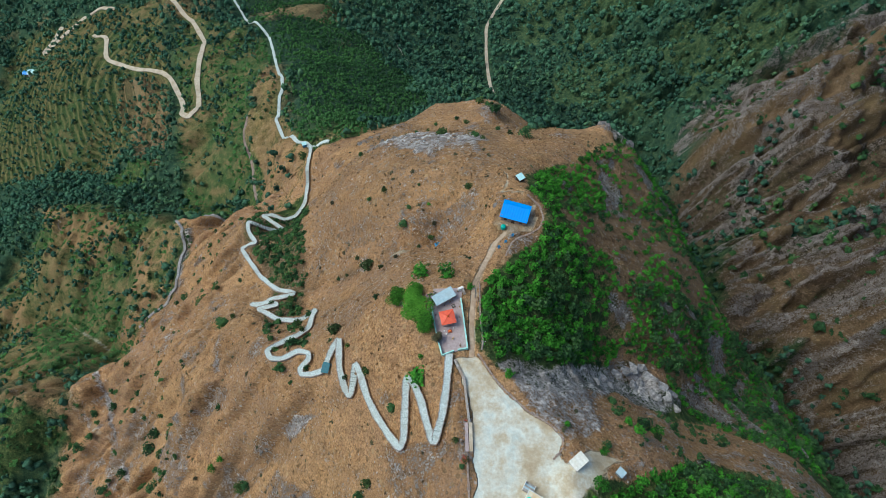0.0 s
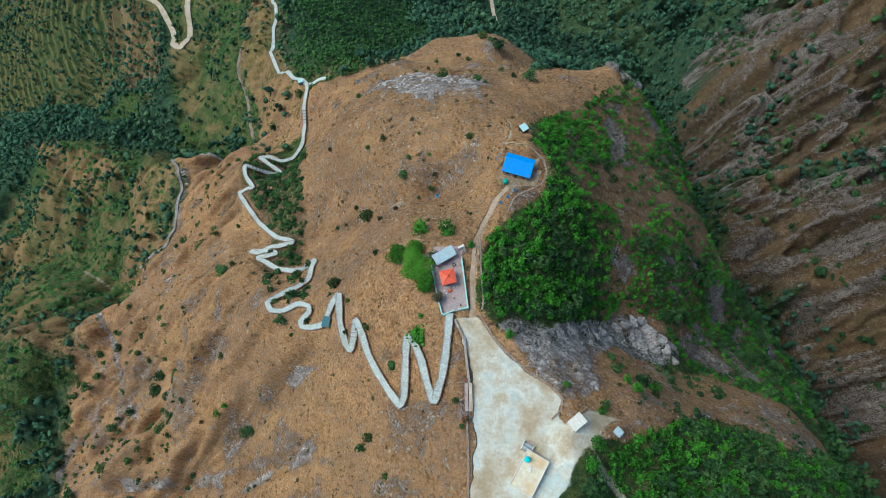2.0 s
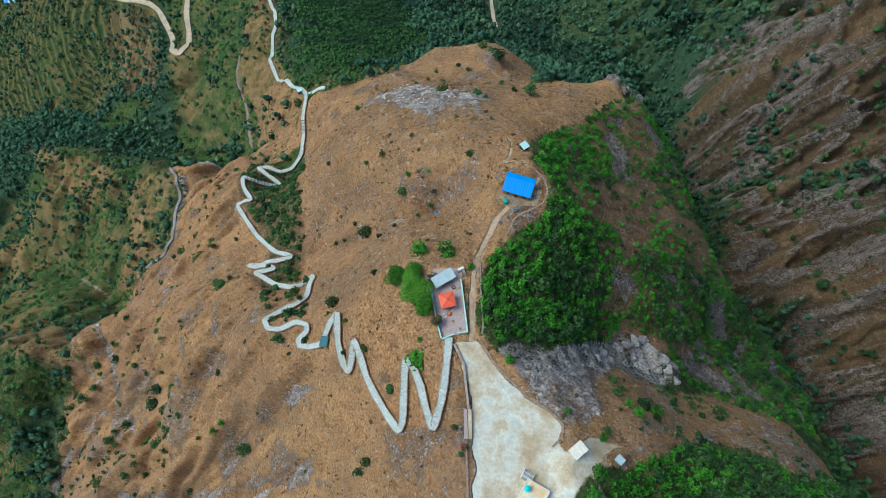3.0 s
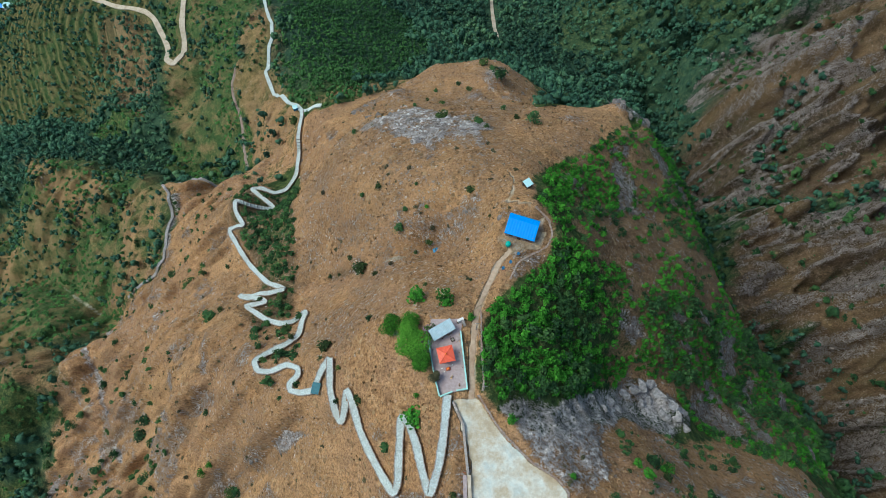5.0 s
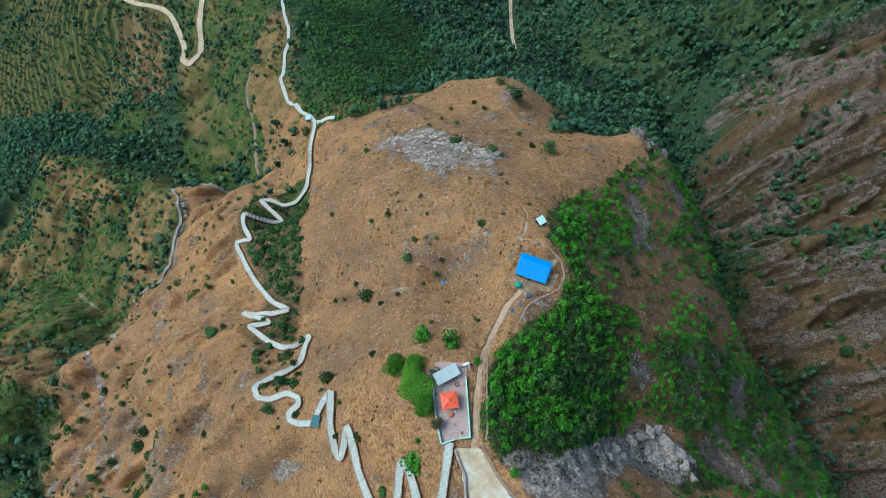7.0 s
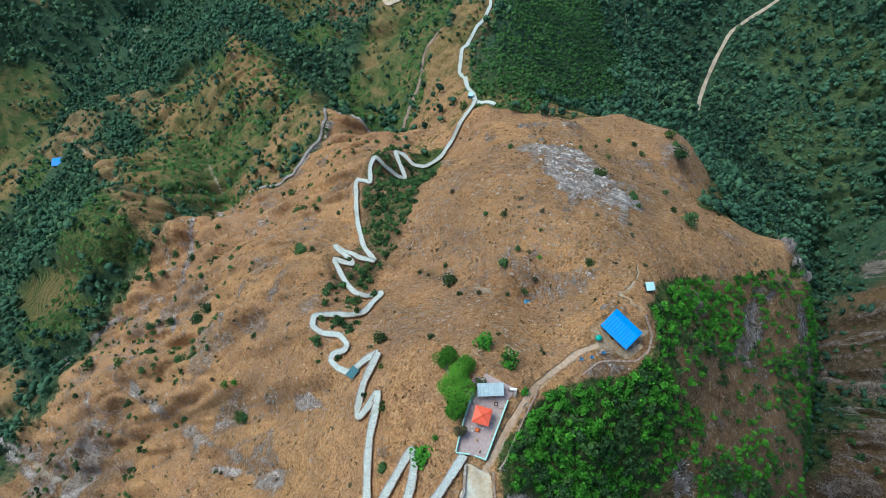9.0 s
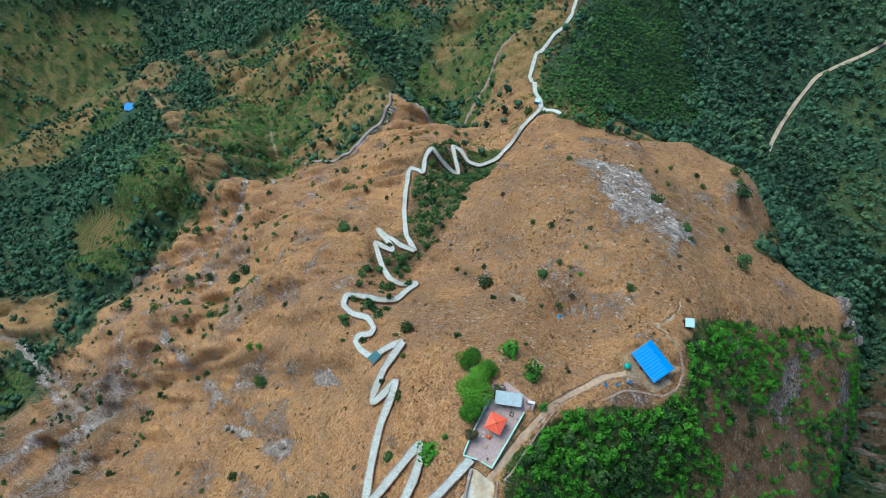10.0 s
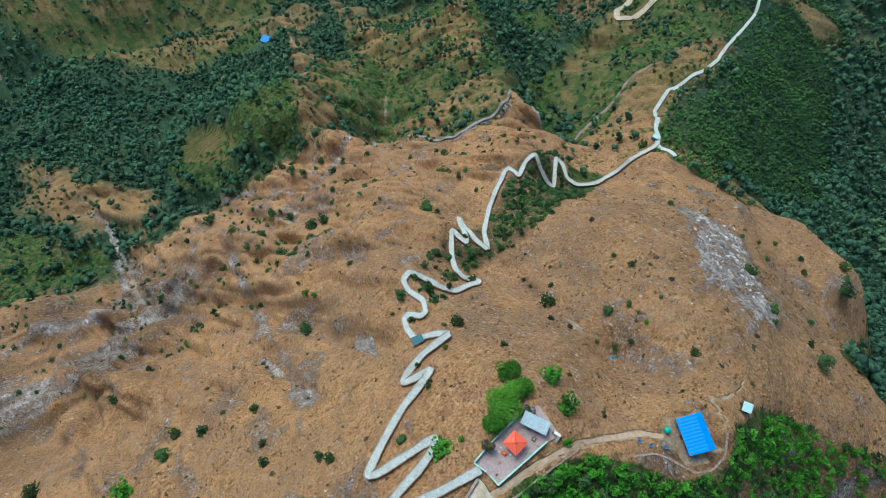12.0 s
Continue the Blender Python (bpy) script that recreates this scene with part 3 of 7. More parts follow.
GULLIES = [([(-140, 5), (-114, 5), (-94, 5), (-74, 1), (-60, 7), (-48, 11), (-38, 16)], 4.0, 3.5), ([(-268, -70), (-234, -59), (-209, -59), (-180, -57), (-155, -51)], 5.0, 4.0), ([(-160, -10), (-149, -16), (-135, -32), (-136, -47)], 4.0, 2.5),
           ([(-200, 112), (-186, 100), (-172, 80), (-159, 55), (-150, 42), (-141, 33)], 4.0, 2.5), ([(-220, -15), (-210, -1), (-200, 20), (-193, 28)], 4.0, 3.0), ([(-90, 8), (-78, 15), (-66, 23), (-51, 33), (-40, 40)], 3.0, 2.5)]
GORGE_LINE = [(168, 322), (166, 235), (128, 104), (148, 96), (180, 80), (186, 45), (178, 15), (170, -40)]
DRY_BROW = [(-300, 95), (-262, 120), (-225, 98), (-236, 80), (-268, 70)]
FIELDS_WEST = [(-390, 250), (-315, 262), (-264, 242), (-190, 215), (-165, 195), (-152, 158), (-150, 130), (-198, 112), (-225, 95), (-270, 95), (-330, 130), (-400, 190)]
FIELDS_NORTH = [(-122, 215), (-140, 255), (-148, 300), (-140, 360), (-165, 440), (-300, 565), (-245, 400), (-222, 335), (-205, 280), (-180, 235)]
TERRACES = [(-560, 620), (-312, 570), (-255, 412), (-244, 343), (-308, 323), (-500, 377)]
RICE = [(-312, 8), (-278, 34), (-236, 40), (-228, 22), (-262, -4)]
PLOUGHED = [(-315, 429), (-264, 415), (-227, 320), (-230, 286), (-264, 319), (-308, 384)]
FRINGE = [(-71, 212), (-50, 230), (-32, 248), (-8, 262), (20, 266), (46, 254), (58, 228), (66, 192), (70, 178), (60, 176), (46, 204), (38, 238), (8, 243), (-20, 224), (-40, 204), (-66, 206)]
FIELDS_FAR = [(-745, 60), (-620, 220), (-540, 170), (-535, 108), (-452, 45), (-485, 0), (-560, -60), (-640, -110), (-730, -110)]
TERRACES_FAR = [(-660, 105), (-620, 150), (-560, 130), (-530, 98), (-560, 72), (-640, 72)]
EAST_ZONE = [(10, 44), (10, 62), (24, 98), (34, 115), (60, 142), (95, 172), (125, 150), (165, 110), (175, 60), (150, 25), (100, 30), (75, 42), (40, 46)]
FOREST_SLOPE = [(-210, 551), (-120, 337), (-108, 263), (-71, 212), (-46, 222), (-23, 315), (-44, 419), (-83, 490), (-139, 561)]
SEEN = [(-620, 710), (-450, 700), (10, 650), (70, 700), (120, 700), (245, 630), (360, 400), (312, 280), (235, 130), (215, 0), (215, -100), (-100, -155), (-280, -155), (-710, -140), (-745, 130)]
EAST_FACE = [(9, 48), (12, 62), (25, 74), (31, 84), (45, 80), (60, 78), (82, 82), (110, 79), (150, 92), (170, 60), (150, 30), (120, 28), (98, 33), (75, 42), (71, 54), (55, 56), (38, 46), (23, 44), (11, 43)]
EAST_UPPER = [(25, 97), (32, 113), (57, 139), (72, 152), (90, 168), (120, 150), (108, 112), (88, 119), (71, 114), (48, 97), (34, 93)]
SOUTH_WOOD = [(30, 5), (43, 14), (61, 19), (83, 18), (98, 11), (122, 10), (150, -20), (140, -90), (30, -90), (24, -20)]
STAIR_GULLY = [(-97, 163), (-66, 150), (-56, 118), (-52, 95), (-50, 76), (-60, 70), (-70, 82), (-68, 97), (-86, 122), (-90, 128)]
ROCK_SUMMIT = [(-28, 146), (-28, 164), (-16, 169), (-3, 158), (8, 146), (15, 138), (9, 129), (-5, 131), (-16, 134)]
ROCK_CLIFF = [(11, 40.5), (15.5, 42.3), (25.5, 43.5), (37, 46), (48, 52.5), (55, 54.5), (63, 53.5), (73.5, 48.5), (74, 39), (66, 37), (57.5, 38), (49, 40), (43, 36.5), (40, 32), (39, 28), (34, 23.5), (28, 21.5), (25.3, 25), (15, 35)]
ROCK_BANDS = [
    ([(-172, -125), (-160, -89), (-153, -60), (-158, -33), (-148, -18)], 9), ([(-116, -125), (-123, -95), (-136, -84), (-132, -65), (-120, -50)], 13), ([(-134, 5), (-109, 6), (-85, 6), (-71, 0)], 5),
    ([(-71, 0), (-62, 10), (-44, 18)], 3.5), ([(-140, 3), (-112, 5), (-79, 8), (-57, 13)], 4), ([(-81, 72), (-80, 60)], 4), ([(-106, 54), (-95, 42)], 4), ([(-12, 18), (-7, 15), (-2, 14)], 4), ([(-100, 62), (-96, 52)], 4),
    ([(-152, 180), (-150, 158), (-146, 138), (-158, 126)], 5), ([(-190, 118), (-178, 100)], 7), ([(-106, 182), (-130, 190), (-168, 197)], 2.5), ([(67, 160), (84, 160), (96, 168)], 7),
    ([(50, 24), (64, 20), (84, 25), (104, 22)], 5), ([(45, 100), (62, 112), (80, 108)], 5),
    ([(-215, -58), (-195, -52), (-160, -46)], 6), ([(-222, -12), (-212, -1), (-205, 13), (-193, 27)], 3)]
WHITE_EDGE = [(26.7, 15.4), (32.9, 19.5), (39.8, 17.9), (34.9, 15.0), (31.8, 13.0)]
COURT = [(-1.2, 42.6), (6.2, 44.2), (4.9, 57.2), (5.6, 61.5), (-2.6, 61.0), (-3.2, 52)]
HOUSE_PAD = [(14.0, 82.0), (16.5, 78.5), (24.5, 79.5), (28.0, 84.5), (26.5, 89.0), (17.0, 91.0)]


def smoothed(line, ds):
    """A polyline rounded a little at its corners and cut into even steps."""
    p = np.array(line, float)
    for _ in range(2):
        q = [p[0]]
        for a, b in zip(p, p[1:]):
            q += [a * 0.87 + b * 0.13, a * 0.13 + b * 0.87]
        p = np.array(q + [p[-1]])
    far = np.r_[0, np.cumsum(np.hypot(*np.diff(p, axis=0).T))]
    s = np.linspace(0, far[-1], max(2, int(far[-1] / ds) + 1))
    return np.stack([np.interp(s, far, p[:, 0]), np.interp(s, far, p[:, 1])], -1)


def soft_mean(v, n):
    k = np.hanning(2 * n + 3)[1:-1]
    return np.convolve(np.pad(v, n, mode="edge"), k / k.sum(), "valid")


def axis(parts):
    out = [parts[0][0]]
    for a, b, d in parts:
        out += list(np.linspace(a, b, max(2, int(round((b - a) / d)) + 1))[1:])
    return np.array(out)


def flare(start, end, first, grow):
    out, v, d = [], start, first
    while abs(v) < abs(end):
        v += math.copysign(d, end)
        out.append(v)
        d *= grow
    return out


GX = np.r_[flare(-540, -2600, 6, 1.18)[::-1], axis([(-540, -440, 3.2), (-440, -320, 2.4), (-320, -210, 1.7), (-210, -16, 1.15), (-16, 46, 0.62), (46, 130, 1.2), (130, 310, 1.7)]), flare(310, 2600, 5, 1.16)]
GY = np.r_[flare(-70, -2600, 4, 1.2)[::-1], axis([(-70, -6, 1.15), (-6, 64, 0.62), (64, 235, 1.15), (235, 480, 2.4), (480, 610, 3.2)]), flare(610, 2600, 5, 1.16)]
MX, MY = np.meshgrid(GX, GY)
MZ = base_height(MX, MY)

flow, across = -0.85 * MX - 0.53 * MY, 0.53 * MX - 0.85 * MY
SPUR_LINE = [(-480, 140), (-389, 125), (-311, 108), (-279, 96), (-262, 74)]
RAVINE = [(159, 219), (169, 198), (185, 186), (194, 177), (205, 164), (246, 172)]
GULLY_EAST = [(211, 245), (201, 224), (197, 209), (192, 194)]
spur = to_line(MX, MY, SPUR_LINE)
MZ += 16 * np.exp(-(spur / 24) ** 2)
for line, rise, width in (([(-390, 300), (-350, 278), (-270, 222), (-225, 196)], 8, 16), ([(-340, 175), (-281, 165), (-240, 150), (-205, 118)], -8, 14), ([(-330, 350), (-280, 300), (-240, 270), (-170, 232), (-125, 190)], -12, 16),
                          (RAVINE, -13, 9), ([(158, 158), (187, 181), (195, 169), (211, 157), (239, 161)], 8, 9), (GULLY_EAST, -9, 7), ([(208, 309), (218, 291), (243, 272), (288, 297)], 13, 13), ([(224, 317), (263, 344), (302, 330)], -11, 12), ([(248, 389), (288, 393), (326, 381)], 10, 14), ([(207, 149), (191, 113), (182, 88)], -8, 8),
                          ([(-192, 199), (-218, 216), (-247, 227), (-300, 256), (-351, 275), (-428, 286)], 9, 15), ([(-375, 224), (-319, 188), (-279, 167), (-230, 134), (-180, 105)], -9, 14), ([(-600, 204), (-538, 208), (-425, 201), (-359, 195)], 7, 16),
                          (GORGE_LINE, -38, 17), ([(-470, 20), (-380, 30), (-320, 0), (-260, -30)], -12, 22), ([(-470, -60), (-400, -120), (-330, -95), (-250, -60)], 8, 16)):
    MZ += rise * np.exp(-((to_line(MX, MY, line) + 10 * (fbm(MX, MY, 40.0, 3, 81) - 0.5)) / width) ** 2)
dry = np.full(MX.shape, -50.0)
for outline in (DRY_HILL, DRY_STRIP, DRY_EAST, DRY_RIGHT, DRY_GORGE_SIDE, DRY_SPUR):
    dry = np.maximum(dry, inside(MX, MY, outline))
for outline in (DRY_BROW, DRY_CREST, DRY_TOP, DRY_SPINE):
    dry = np.maximum(dry, np.minimum(inside(MX, MY, outline), 4) - 4)
far_off = step(np.hypot(MX, MY - 70), 120, 260)
dry = step(dry + (10 + 14 * far_off) * (fbm(MX, MY, 16.0, 5, 5, 0.6) - 0.5) + 34 * far_off * (fbm(MX, MY, 60.0, 4, 6, 0.55) - 0.5), -2.5 - 13 * far_off, 2.5 + 13 * far_off)
dry = np.maximum(dry, far_off * step(fbm(MX, MY, 85.0, 5, 7, 0.62), 0.57, 0.70) * step(-MX, 60, 140) * 0.55)
far_land = far_off * (1 - step(inside(MX, MY, DRY_HILL), -4, 10))
west_rib = np.abs(fbm(0.5 * MX + 0.35 * MY, 0.35 * MX - 0.5 * MY + 20 * fbm(MX, MY, 130.0, 2, 29), 58.0, 3, 30, 0.42) - 0.5) * 2
ridge_rib = np.abs(fbm(0.25 * (0.447 * MX + 0.894 * MY), -0.894 * MX + 0.447 * MY + 8 * fbm(MX, MY, 40.0, 2, 33), 26.0, 3, 34, 0.45) - 0.5) * 2
west_rib += step(inside(MX, MY, FIELDS_WEST), -8, 8) * (ridge_rib - west_rib)
western = step(-MX, 150, 215) * (1 - step(inside(MX, MY, DRY_HILL), -25, -5))
field_deep = np.maximum.reduce([inside(MX, MY, p) for p in (FIELDS_WEST, FIELDS_NORTH, FIELDS_FAR)])
dry = np.maximum(dry, 0.75 * step(-spur + 14 * (fbm(MX, MY, 22.0, 4, 31) - 0.5), -7, -1))
fringe = step(inside(MX, MY, FRINGE) + 8 * (fbm(MX, MY, 12.0, 3, 32) - 0.5), -6, 3)
dry = np.maximum(dry, 0.42 * fringe)
dry = np.maximum(dry, 0.42 * step(field_deep, -4, 10) * step(west_rib, 0.18, 0.42))
brow = np.maximum(inside(MX, MY, EAST_FACE), inside(MX, MY, EAST_UPPER))
dry = np.maximum(dry, (0.12 + 0.60 * step(MX + 0.25 * (MY - 60) + 16 * (fbm(MX, MY, 15.0, 3, 46) - 0.5), 30, 62)) * step(np.maximum(brow, inside(MX, MY, EAST_ZONE)), -2, 3))
lush = np.maximum.reduce([inside(MX, MY, p) for p in LUSH]) + 9 * (fbm(MX, MY, 14.0, 4, 74) - 0.5)
dry *= 1 - 0.85 * step(lush, -3, 3)
gully_in = inside(MX, MY, STAIR_GULLY)
dry *= 1 - 0.45 * step(gully_in, -1, 2)
strip_in = step(inside(MX, MY, DRY_STRIP), -3, 3)
dry *= 1 - 0.35 * strip_in
rock = (0.30 + 0.62 * fbm(MX, MY, 9.0, 4, 17)) * step(inside(MX, MY, ROCK_CLIFF) + 7 * (fbm(MX, MY, 7.0, 4, 15, 0.6) - 0.5), -1.5, 1.5)
rock = np.maximum(rock, (0.34 + 0.6 * fbm(MX, MY, 6.0, 4, 19, 0.6)) * step(inside(MX, MY, ROCK_SUMMIT) + 40 * (fbm(MX, MY, 14.0, 5, 16, 0.65) - 0.5), -3, 4))
for line, width in ROCK_BANDS:
    rock = np.maximum(rock, (0.74 if width > 8 else 0.62) * step(-to_line(MX, MY, line) + 1.6 * width * (fbm(MX, MY, 9.0, 4, 25, 0.6) - 0.2), -width * 0.5, width * 0.8))
stony = inside(MX, MY, [(-45, 55), (-5, 62), (6, 70), (14, 90), (20, 130), (34, 165), (10, 205), (-40, 190), (-55, 130)])
rock = np.maximum(rock, dry * (0.10 + 0.40 * fbm(MX, MY, 11.0, 5, 37, 0.68)) * step(stony, -14, 6))
slabs = inside(MX, MY, [(-200, -140), (-172, -60), (-152, -18), (-128, -12), (-104, -45), (-95, -90), (-85, -140)])
slab_rib = fbm(0.30 * (-0.23 * MX + 0.97 * MY), 0.97 * MX + 0.23 * MY + 7 * fbm(MX, MY, 30.0, 2, 82), 17.0, 4, 38, 0.5)
slab_on = step(slabs, -30, 14)
MZ += 24 * slab_on * (slab_rib - 0.5)
rock = np.maximum(rock, dry * slab_on * (0.22 + 0.36 * step(slab_rib, 0.45, 0.6) + 0.5 * (fbm(MX, MY, 6.0, 4, 84, 0.6) - 0.5)))
for line, width, depth in GULLIES:
    off = to_line(MX, MY, line) + 5 * (fbm(MX, MY, 11.0, 4, 75) - 0.5)
    MZ -= depth * np.exp(-(off / width) ** 2)
    rock = np.maximum(rock, (0.56 + 0.30 * fbm(MX, MY, 12.0, 3, 76)) * step(-off, -width * 0.9, -width * 0.2) * step(fbm(MX, MY, 20.0, 3, 77), 0.30, 0.42))
rock = np.maximum(rock, 0.45 * dry * step(fbm(MX, MY, 13.0, 4, 36, 0.6), 0.56, 0.68))
rock = np.maximum(rock, np.maximum(step(inside(MX, MY, DRY_RIGHT), -6, 6), step(inside(MX, MY, DRY_GORGE_SIDE), -6, 6)) * (0.14 + 0.42 * step(fbm(-0.32 * MX - 0.08 * MY, -0.24 * MX + 0.97 * MY, 16.0, 5, 83, 0.62), 0.46, 0.60)))
rock = np.maximum(rock, 0.42 * dry * step(inside(MX, MY, [(48, 42), (60, 41), (84, 38), (116, 29), (124, 12), (96, 12), (62, 20), (44, 18)]), -2, 4) * step(fbm(MX, MY, 10.0, 4, 85, 0.6), 0.42, 0.6))
rock = np.maximum(rock, 0.26 * dry * step(fbm(MX, MY, 24.0, 4, 35), 0.42, 0.62))
rock = np.maximum(rock, 0.58 * step(brow, 0, 5) * step(MX + 0.25 * (MY - 60), 32, 52) * step(fbm(MX + 0.4 * MY, MY - 0.4 * MX, 13.0, 5, 98, 0.62), 0.50, 0.62))
lot_in = inside(MX, MY, LOT)
earth = step(lot_in + (1.6 + 3.4 * step(MX, 25.5, 29)) * (fbm(MX, MY, 3.6, 4, 27, 0.6) - 0.5), -0.5 - 1.2 * step(MX, 25.5, 29), 0.5 + 1.2 * step(MX, 25.5, 29))
for line, width in FOOTPATHS:
    wander = 1.5 * width * (fbm(MX, MY, 5.0, 3, 26) - 0.5)
    earth = np.maximum(earth, (0.43 if line[0][0] < -100 else 0.54) * step(-to_line(MX, MY, line) + wander, -width, -width * 0.2))
earth = np.maximum(earth, 0.50 * step(-to_line(MX, MY, LANE) + 0.9 * (fbm(MX, MY, 2.5, 3, 96) - 0.5), -1.5, -0.6))
earth = np.maximum(earth, 0.9 * step(inside(MX, MY, WHITE_EDGE), -1.2, 0.8))
earth = np.maximum(earth, 0.48 * step(inside(MX, MY, HOUSE_PAD) + 2.4 * (fbm(MX, MY, 3.0, 3, 97) - 0.5), -1.2, 0.8))

# relief: rills and humps, sharper on rock, none on the levelled ground
heath = np.maximum.reduce([step(inside(MX, MY, p), -26, -8) for p in (DRY_RIGHT, DRY_GORGE_SIDE)])
heath = np.maximum(heath, np.maximum(0.3 * step(inside(MX, MY, DRY_EAST), -4, 4), 0.12 * step(MX - 40 - 0.3 * MY, -10, 40) * (MY < 60)))
heath = np.maximum(heath, 0.55 * slab_on * step(fbm(MX, MY, 18.0, 4, 100, 0.6), 0.36, 0.56))
heath = np.maximum(heath, np.maximum(0.55 * step(np.maximum(brow, inside(MX, MY, EAST_ZONE)), 0, 5), 0.8 * step(gully_in, -2, 2)))
heath *= 1 - step(inside(MX, MY, ROCK_CLIFF), -4, 1)
heath = np.maximum(heath, 0.12 * step(fbm(MX, MY, 34.0, 4, 66, 0.6), 0.5, 0.66))
fields = np.maximum.reduce([step(inside(MX, MY, p), -8, 8) for p in (FIELDS_WEST, FIELDS_NORTH, TERRACES, RICE, FIELDS_FAR)])
terrace_on = np.maximum.reduce([step(inside(MX, MY, p), -10, 8) for p in (TERRACES, RICE, PLOUGHED, TERRACES_FAR)])
forest_floor = far_off * (1 - np.maximum(fields, step(lush, -3, 3))) * (1 - np.maximum(step(inside(MX, MY, FRINGE), -8, 4), strip_in))
glade = step(MX, 60, 100) * step(MY, 330, 370) * (1 - step(inside(MX, MY, DRY_RIGHT), -20, -5)) * step(fbm(MX, MY, 60.0, 4, 39, 0.55), 0.50, 0.60)
forest_floor *= 1 - 0.5 * glade
near_pads = step(np.maximum.reduce([lot_in, inside(MX, MY, COURT), inside(MX, MY, HOUSE_PAD)]), -8, 0)
rill = np.abs(fbm(flow * 0.3 + 6 * fbm(MX, MY, 60.0, 2, 9), across, 30.0, 4, 8, 0.45) - 0.5) * 2
flow2, across2 = -0.97 * MX - 0.24 * MY, -0.24 * MX + 0.97 * MY
rib = np.abs(fbm(flow2 * 0.35, across2, 38.0, 4, 10, 0.5) - 0.5) * 2
spurlet = np.abs(fbm(flow * 0.32 + 4 * fbm(MX, MY, 30.0, 2, 78), across, 12.0, 3, 79, 0.5) - 0.5) * 2
ribbed = np.abs(fbm(flow2 * 0.4, across2, 13.0, 4, 80, 0.6) - 0.5) * 2
# rib tops coloured lighter, painting in relief that the soft sun flattens
heath *= 1 - 0.22 * step(rib, 0.14, 0.32) * step(MX, 130, 185)
crease_off = to_line(MX, MY, CREASE) + 3 * (fbm(MX, MY, 7.0, 3, 21) - 0.5)
MZ -= 1.5 * np.exp(-(crease_off / 3) ** 2)
heath = np.maximum(heath, 0.6 * step(-crease_off, -2.4, -0.4) * step(fbm(MX, MY, 9.0, 3, 22), 0.40, 0.55))
rock = np.maximum(rock, 0.62 * step(heath, 0.5, 0.9) * step(MX, 130, 170) * (1 - step(ribbed, 0.03, 0.16)))
# scree and brush in the dry west face's rills; the brown also paints crease shade
west_face = dry * step(-MX, 25, 70) * (1 - near_pads)
rock = np.maximum(rock, west_face * 0.46 * (1 - step(spurlet, 0.02, 0.10)) * step(fbm(MX, MY, 24.0, 3, 88), 0.40, 0.56))
heath = np.maximum(heath, west_face * 0.5 * (1 - step(rill, 0.03, 0.16)) * step(fbm(MX, MY, 30.0, 3, 89), 0.40, 0.56))
hump = (fbm(MX, MY, 46.0, 4, 1) - 0.5) * 5 + (fbm(MX, MY, 12.0, 4, 2, 0.6) - 0.5) * 3.6
crag = np.abs(fbm(MX + 0.5 * MY, MY * 0.8, 9.0, 5, 3, 0.62) - 0.5) * -13 + 1.8
MZ += (1 - near_pads) * (1 - 0.88 * terrace_on) * (hump * (0.75 + 0.9 * (1 - dry)) + crag * rock * 0.9 + (12.0 + 18 * step(-MX, 75, 120)) * (rill - 0.2) * step(-MX, 20, 80) * (0.35 + 0.65 * dry) + (5 + 8 * step(-MX, 40, 90)) * (spurlet - 0.2) * step(-MX, 10, 60) * dry + (48.0 * (rib - 0.2) + -34.0 * (ribbed - 0.2)) * step(MX, 130, 185) + (30.0 - 14 * step(inside(MX, MY, FIELDS_WEST), -8, 8)) * (west_rib - 0.2) * western + 7 * (fbm(flow2 * 0.6, across2, 6.0, 3, 99, 0.6) - 0.5) * step(MX, 130, 185))
for kx, ky, kh, kr in ((68, 163, 7, 6), (80, 160, 4, 6), (-22, 200, 4, 7), (24, 208, 4, 8), (14, 190, 3, 6), (100, 170, 4, 7), (54, 50, 3, 4), (66, 46, 5, 5), (72, 43, 4, 4)):
    MZ += kh * np.exp(-((MX - kx) ** 2 + (MY - ky) ** 2) / kr ** 2) * (0.6 + 0.8 * fbm(MX, MY, 5.0, 3, 28))
    rock = np.maximum(rock, 0.62 * np.exp(-((MX - kx) ** 2 + (MY - ky) ** 2) / kr ** 2))
MZ += 16 * terrace_on * (fbm(MX, MY, 95.0, 3, 73) - 0.5)
terraced, flight_count = np.zeros(MX.shape), MZ / 4.4
ploughed = 0.6 * step(inside(MX, MY, PLOUGHED) + 10 * (fbm(MX, MY, 20.0, 3, 95) - 0.5), -4, 4)
for outline, tread in ((TERRACES, 4.4), (RICE, 2.0), (PLOUGHED, 3.4), (TERRACES_FAR, 4.0)):
    on = step(inside(MX, MY, outline), -6, 6)
    level = np.floor(MZ / tread) + step(MZ / tread - np.floor(MZ / tread), 0.62, 1.0)
    flight_count += (on > 0.5) * (MZ / tread - flight_count)
    MZ += on * (level * tread - MZ)
    terraced = np.maximum(terraced, on * (0.25 + 0.75 * step(fbm(MX, MY, 55.0, 4, 70, 0.6), 0.40, 0.54)))
    earth = np.maximum(earth, on * 0.33 * step(MZ / tread - np.floor(MZ / tread), 0.02, 0.3) * fbm(MX, MY, 40.0, 2, 71))
    dry = np.maximum(dry * (1 - 0.5 * on), on * 0.42 * fbm(MX, MY, 60.0, 3, 72))


def levelled(outline, z, reach):
    global MZ
    w = step(inside(MX, MY, outline), -reach, 0.2)
    MZ = MZ + w * (z - MZ)


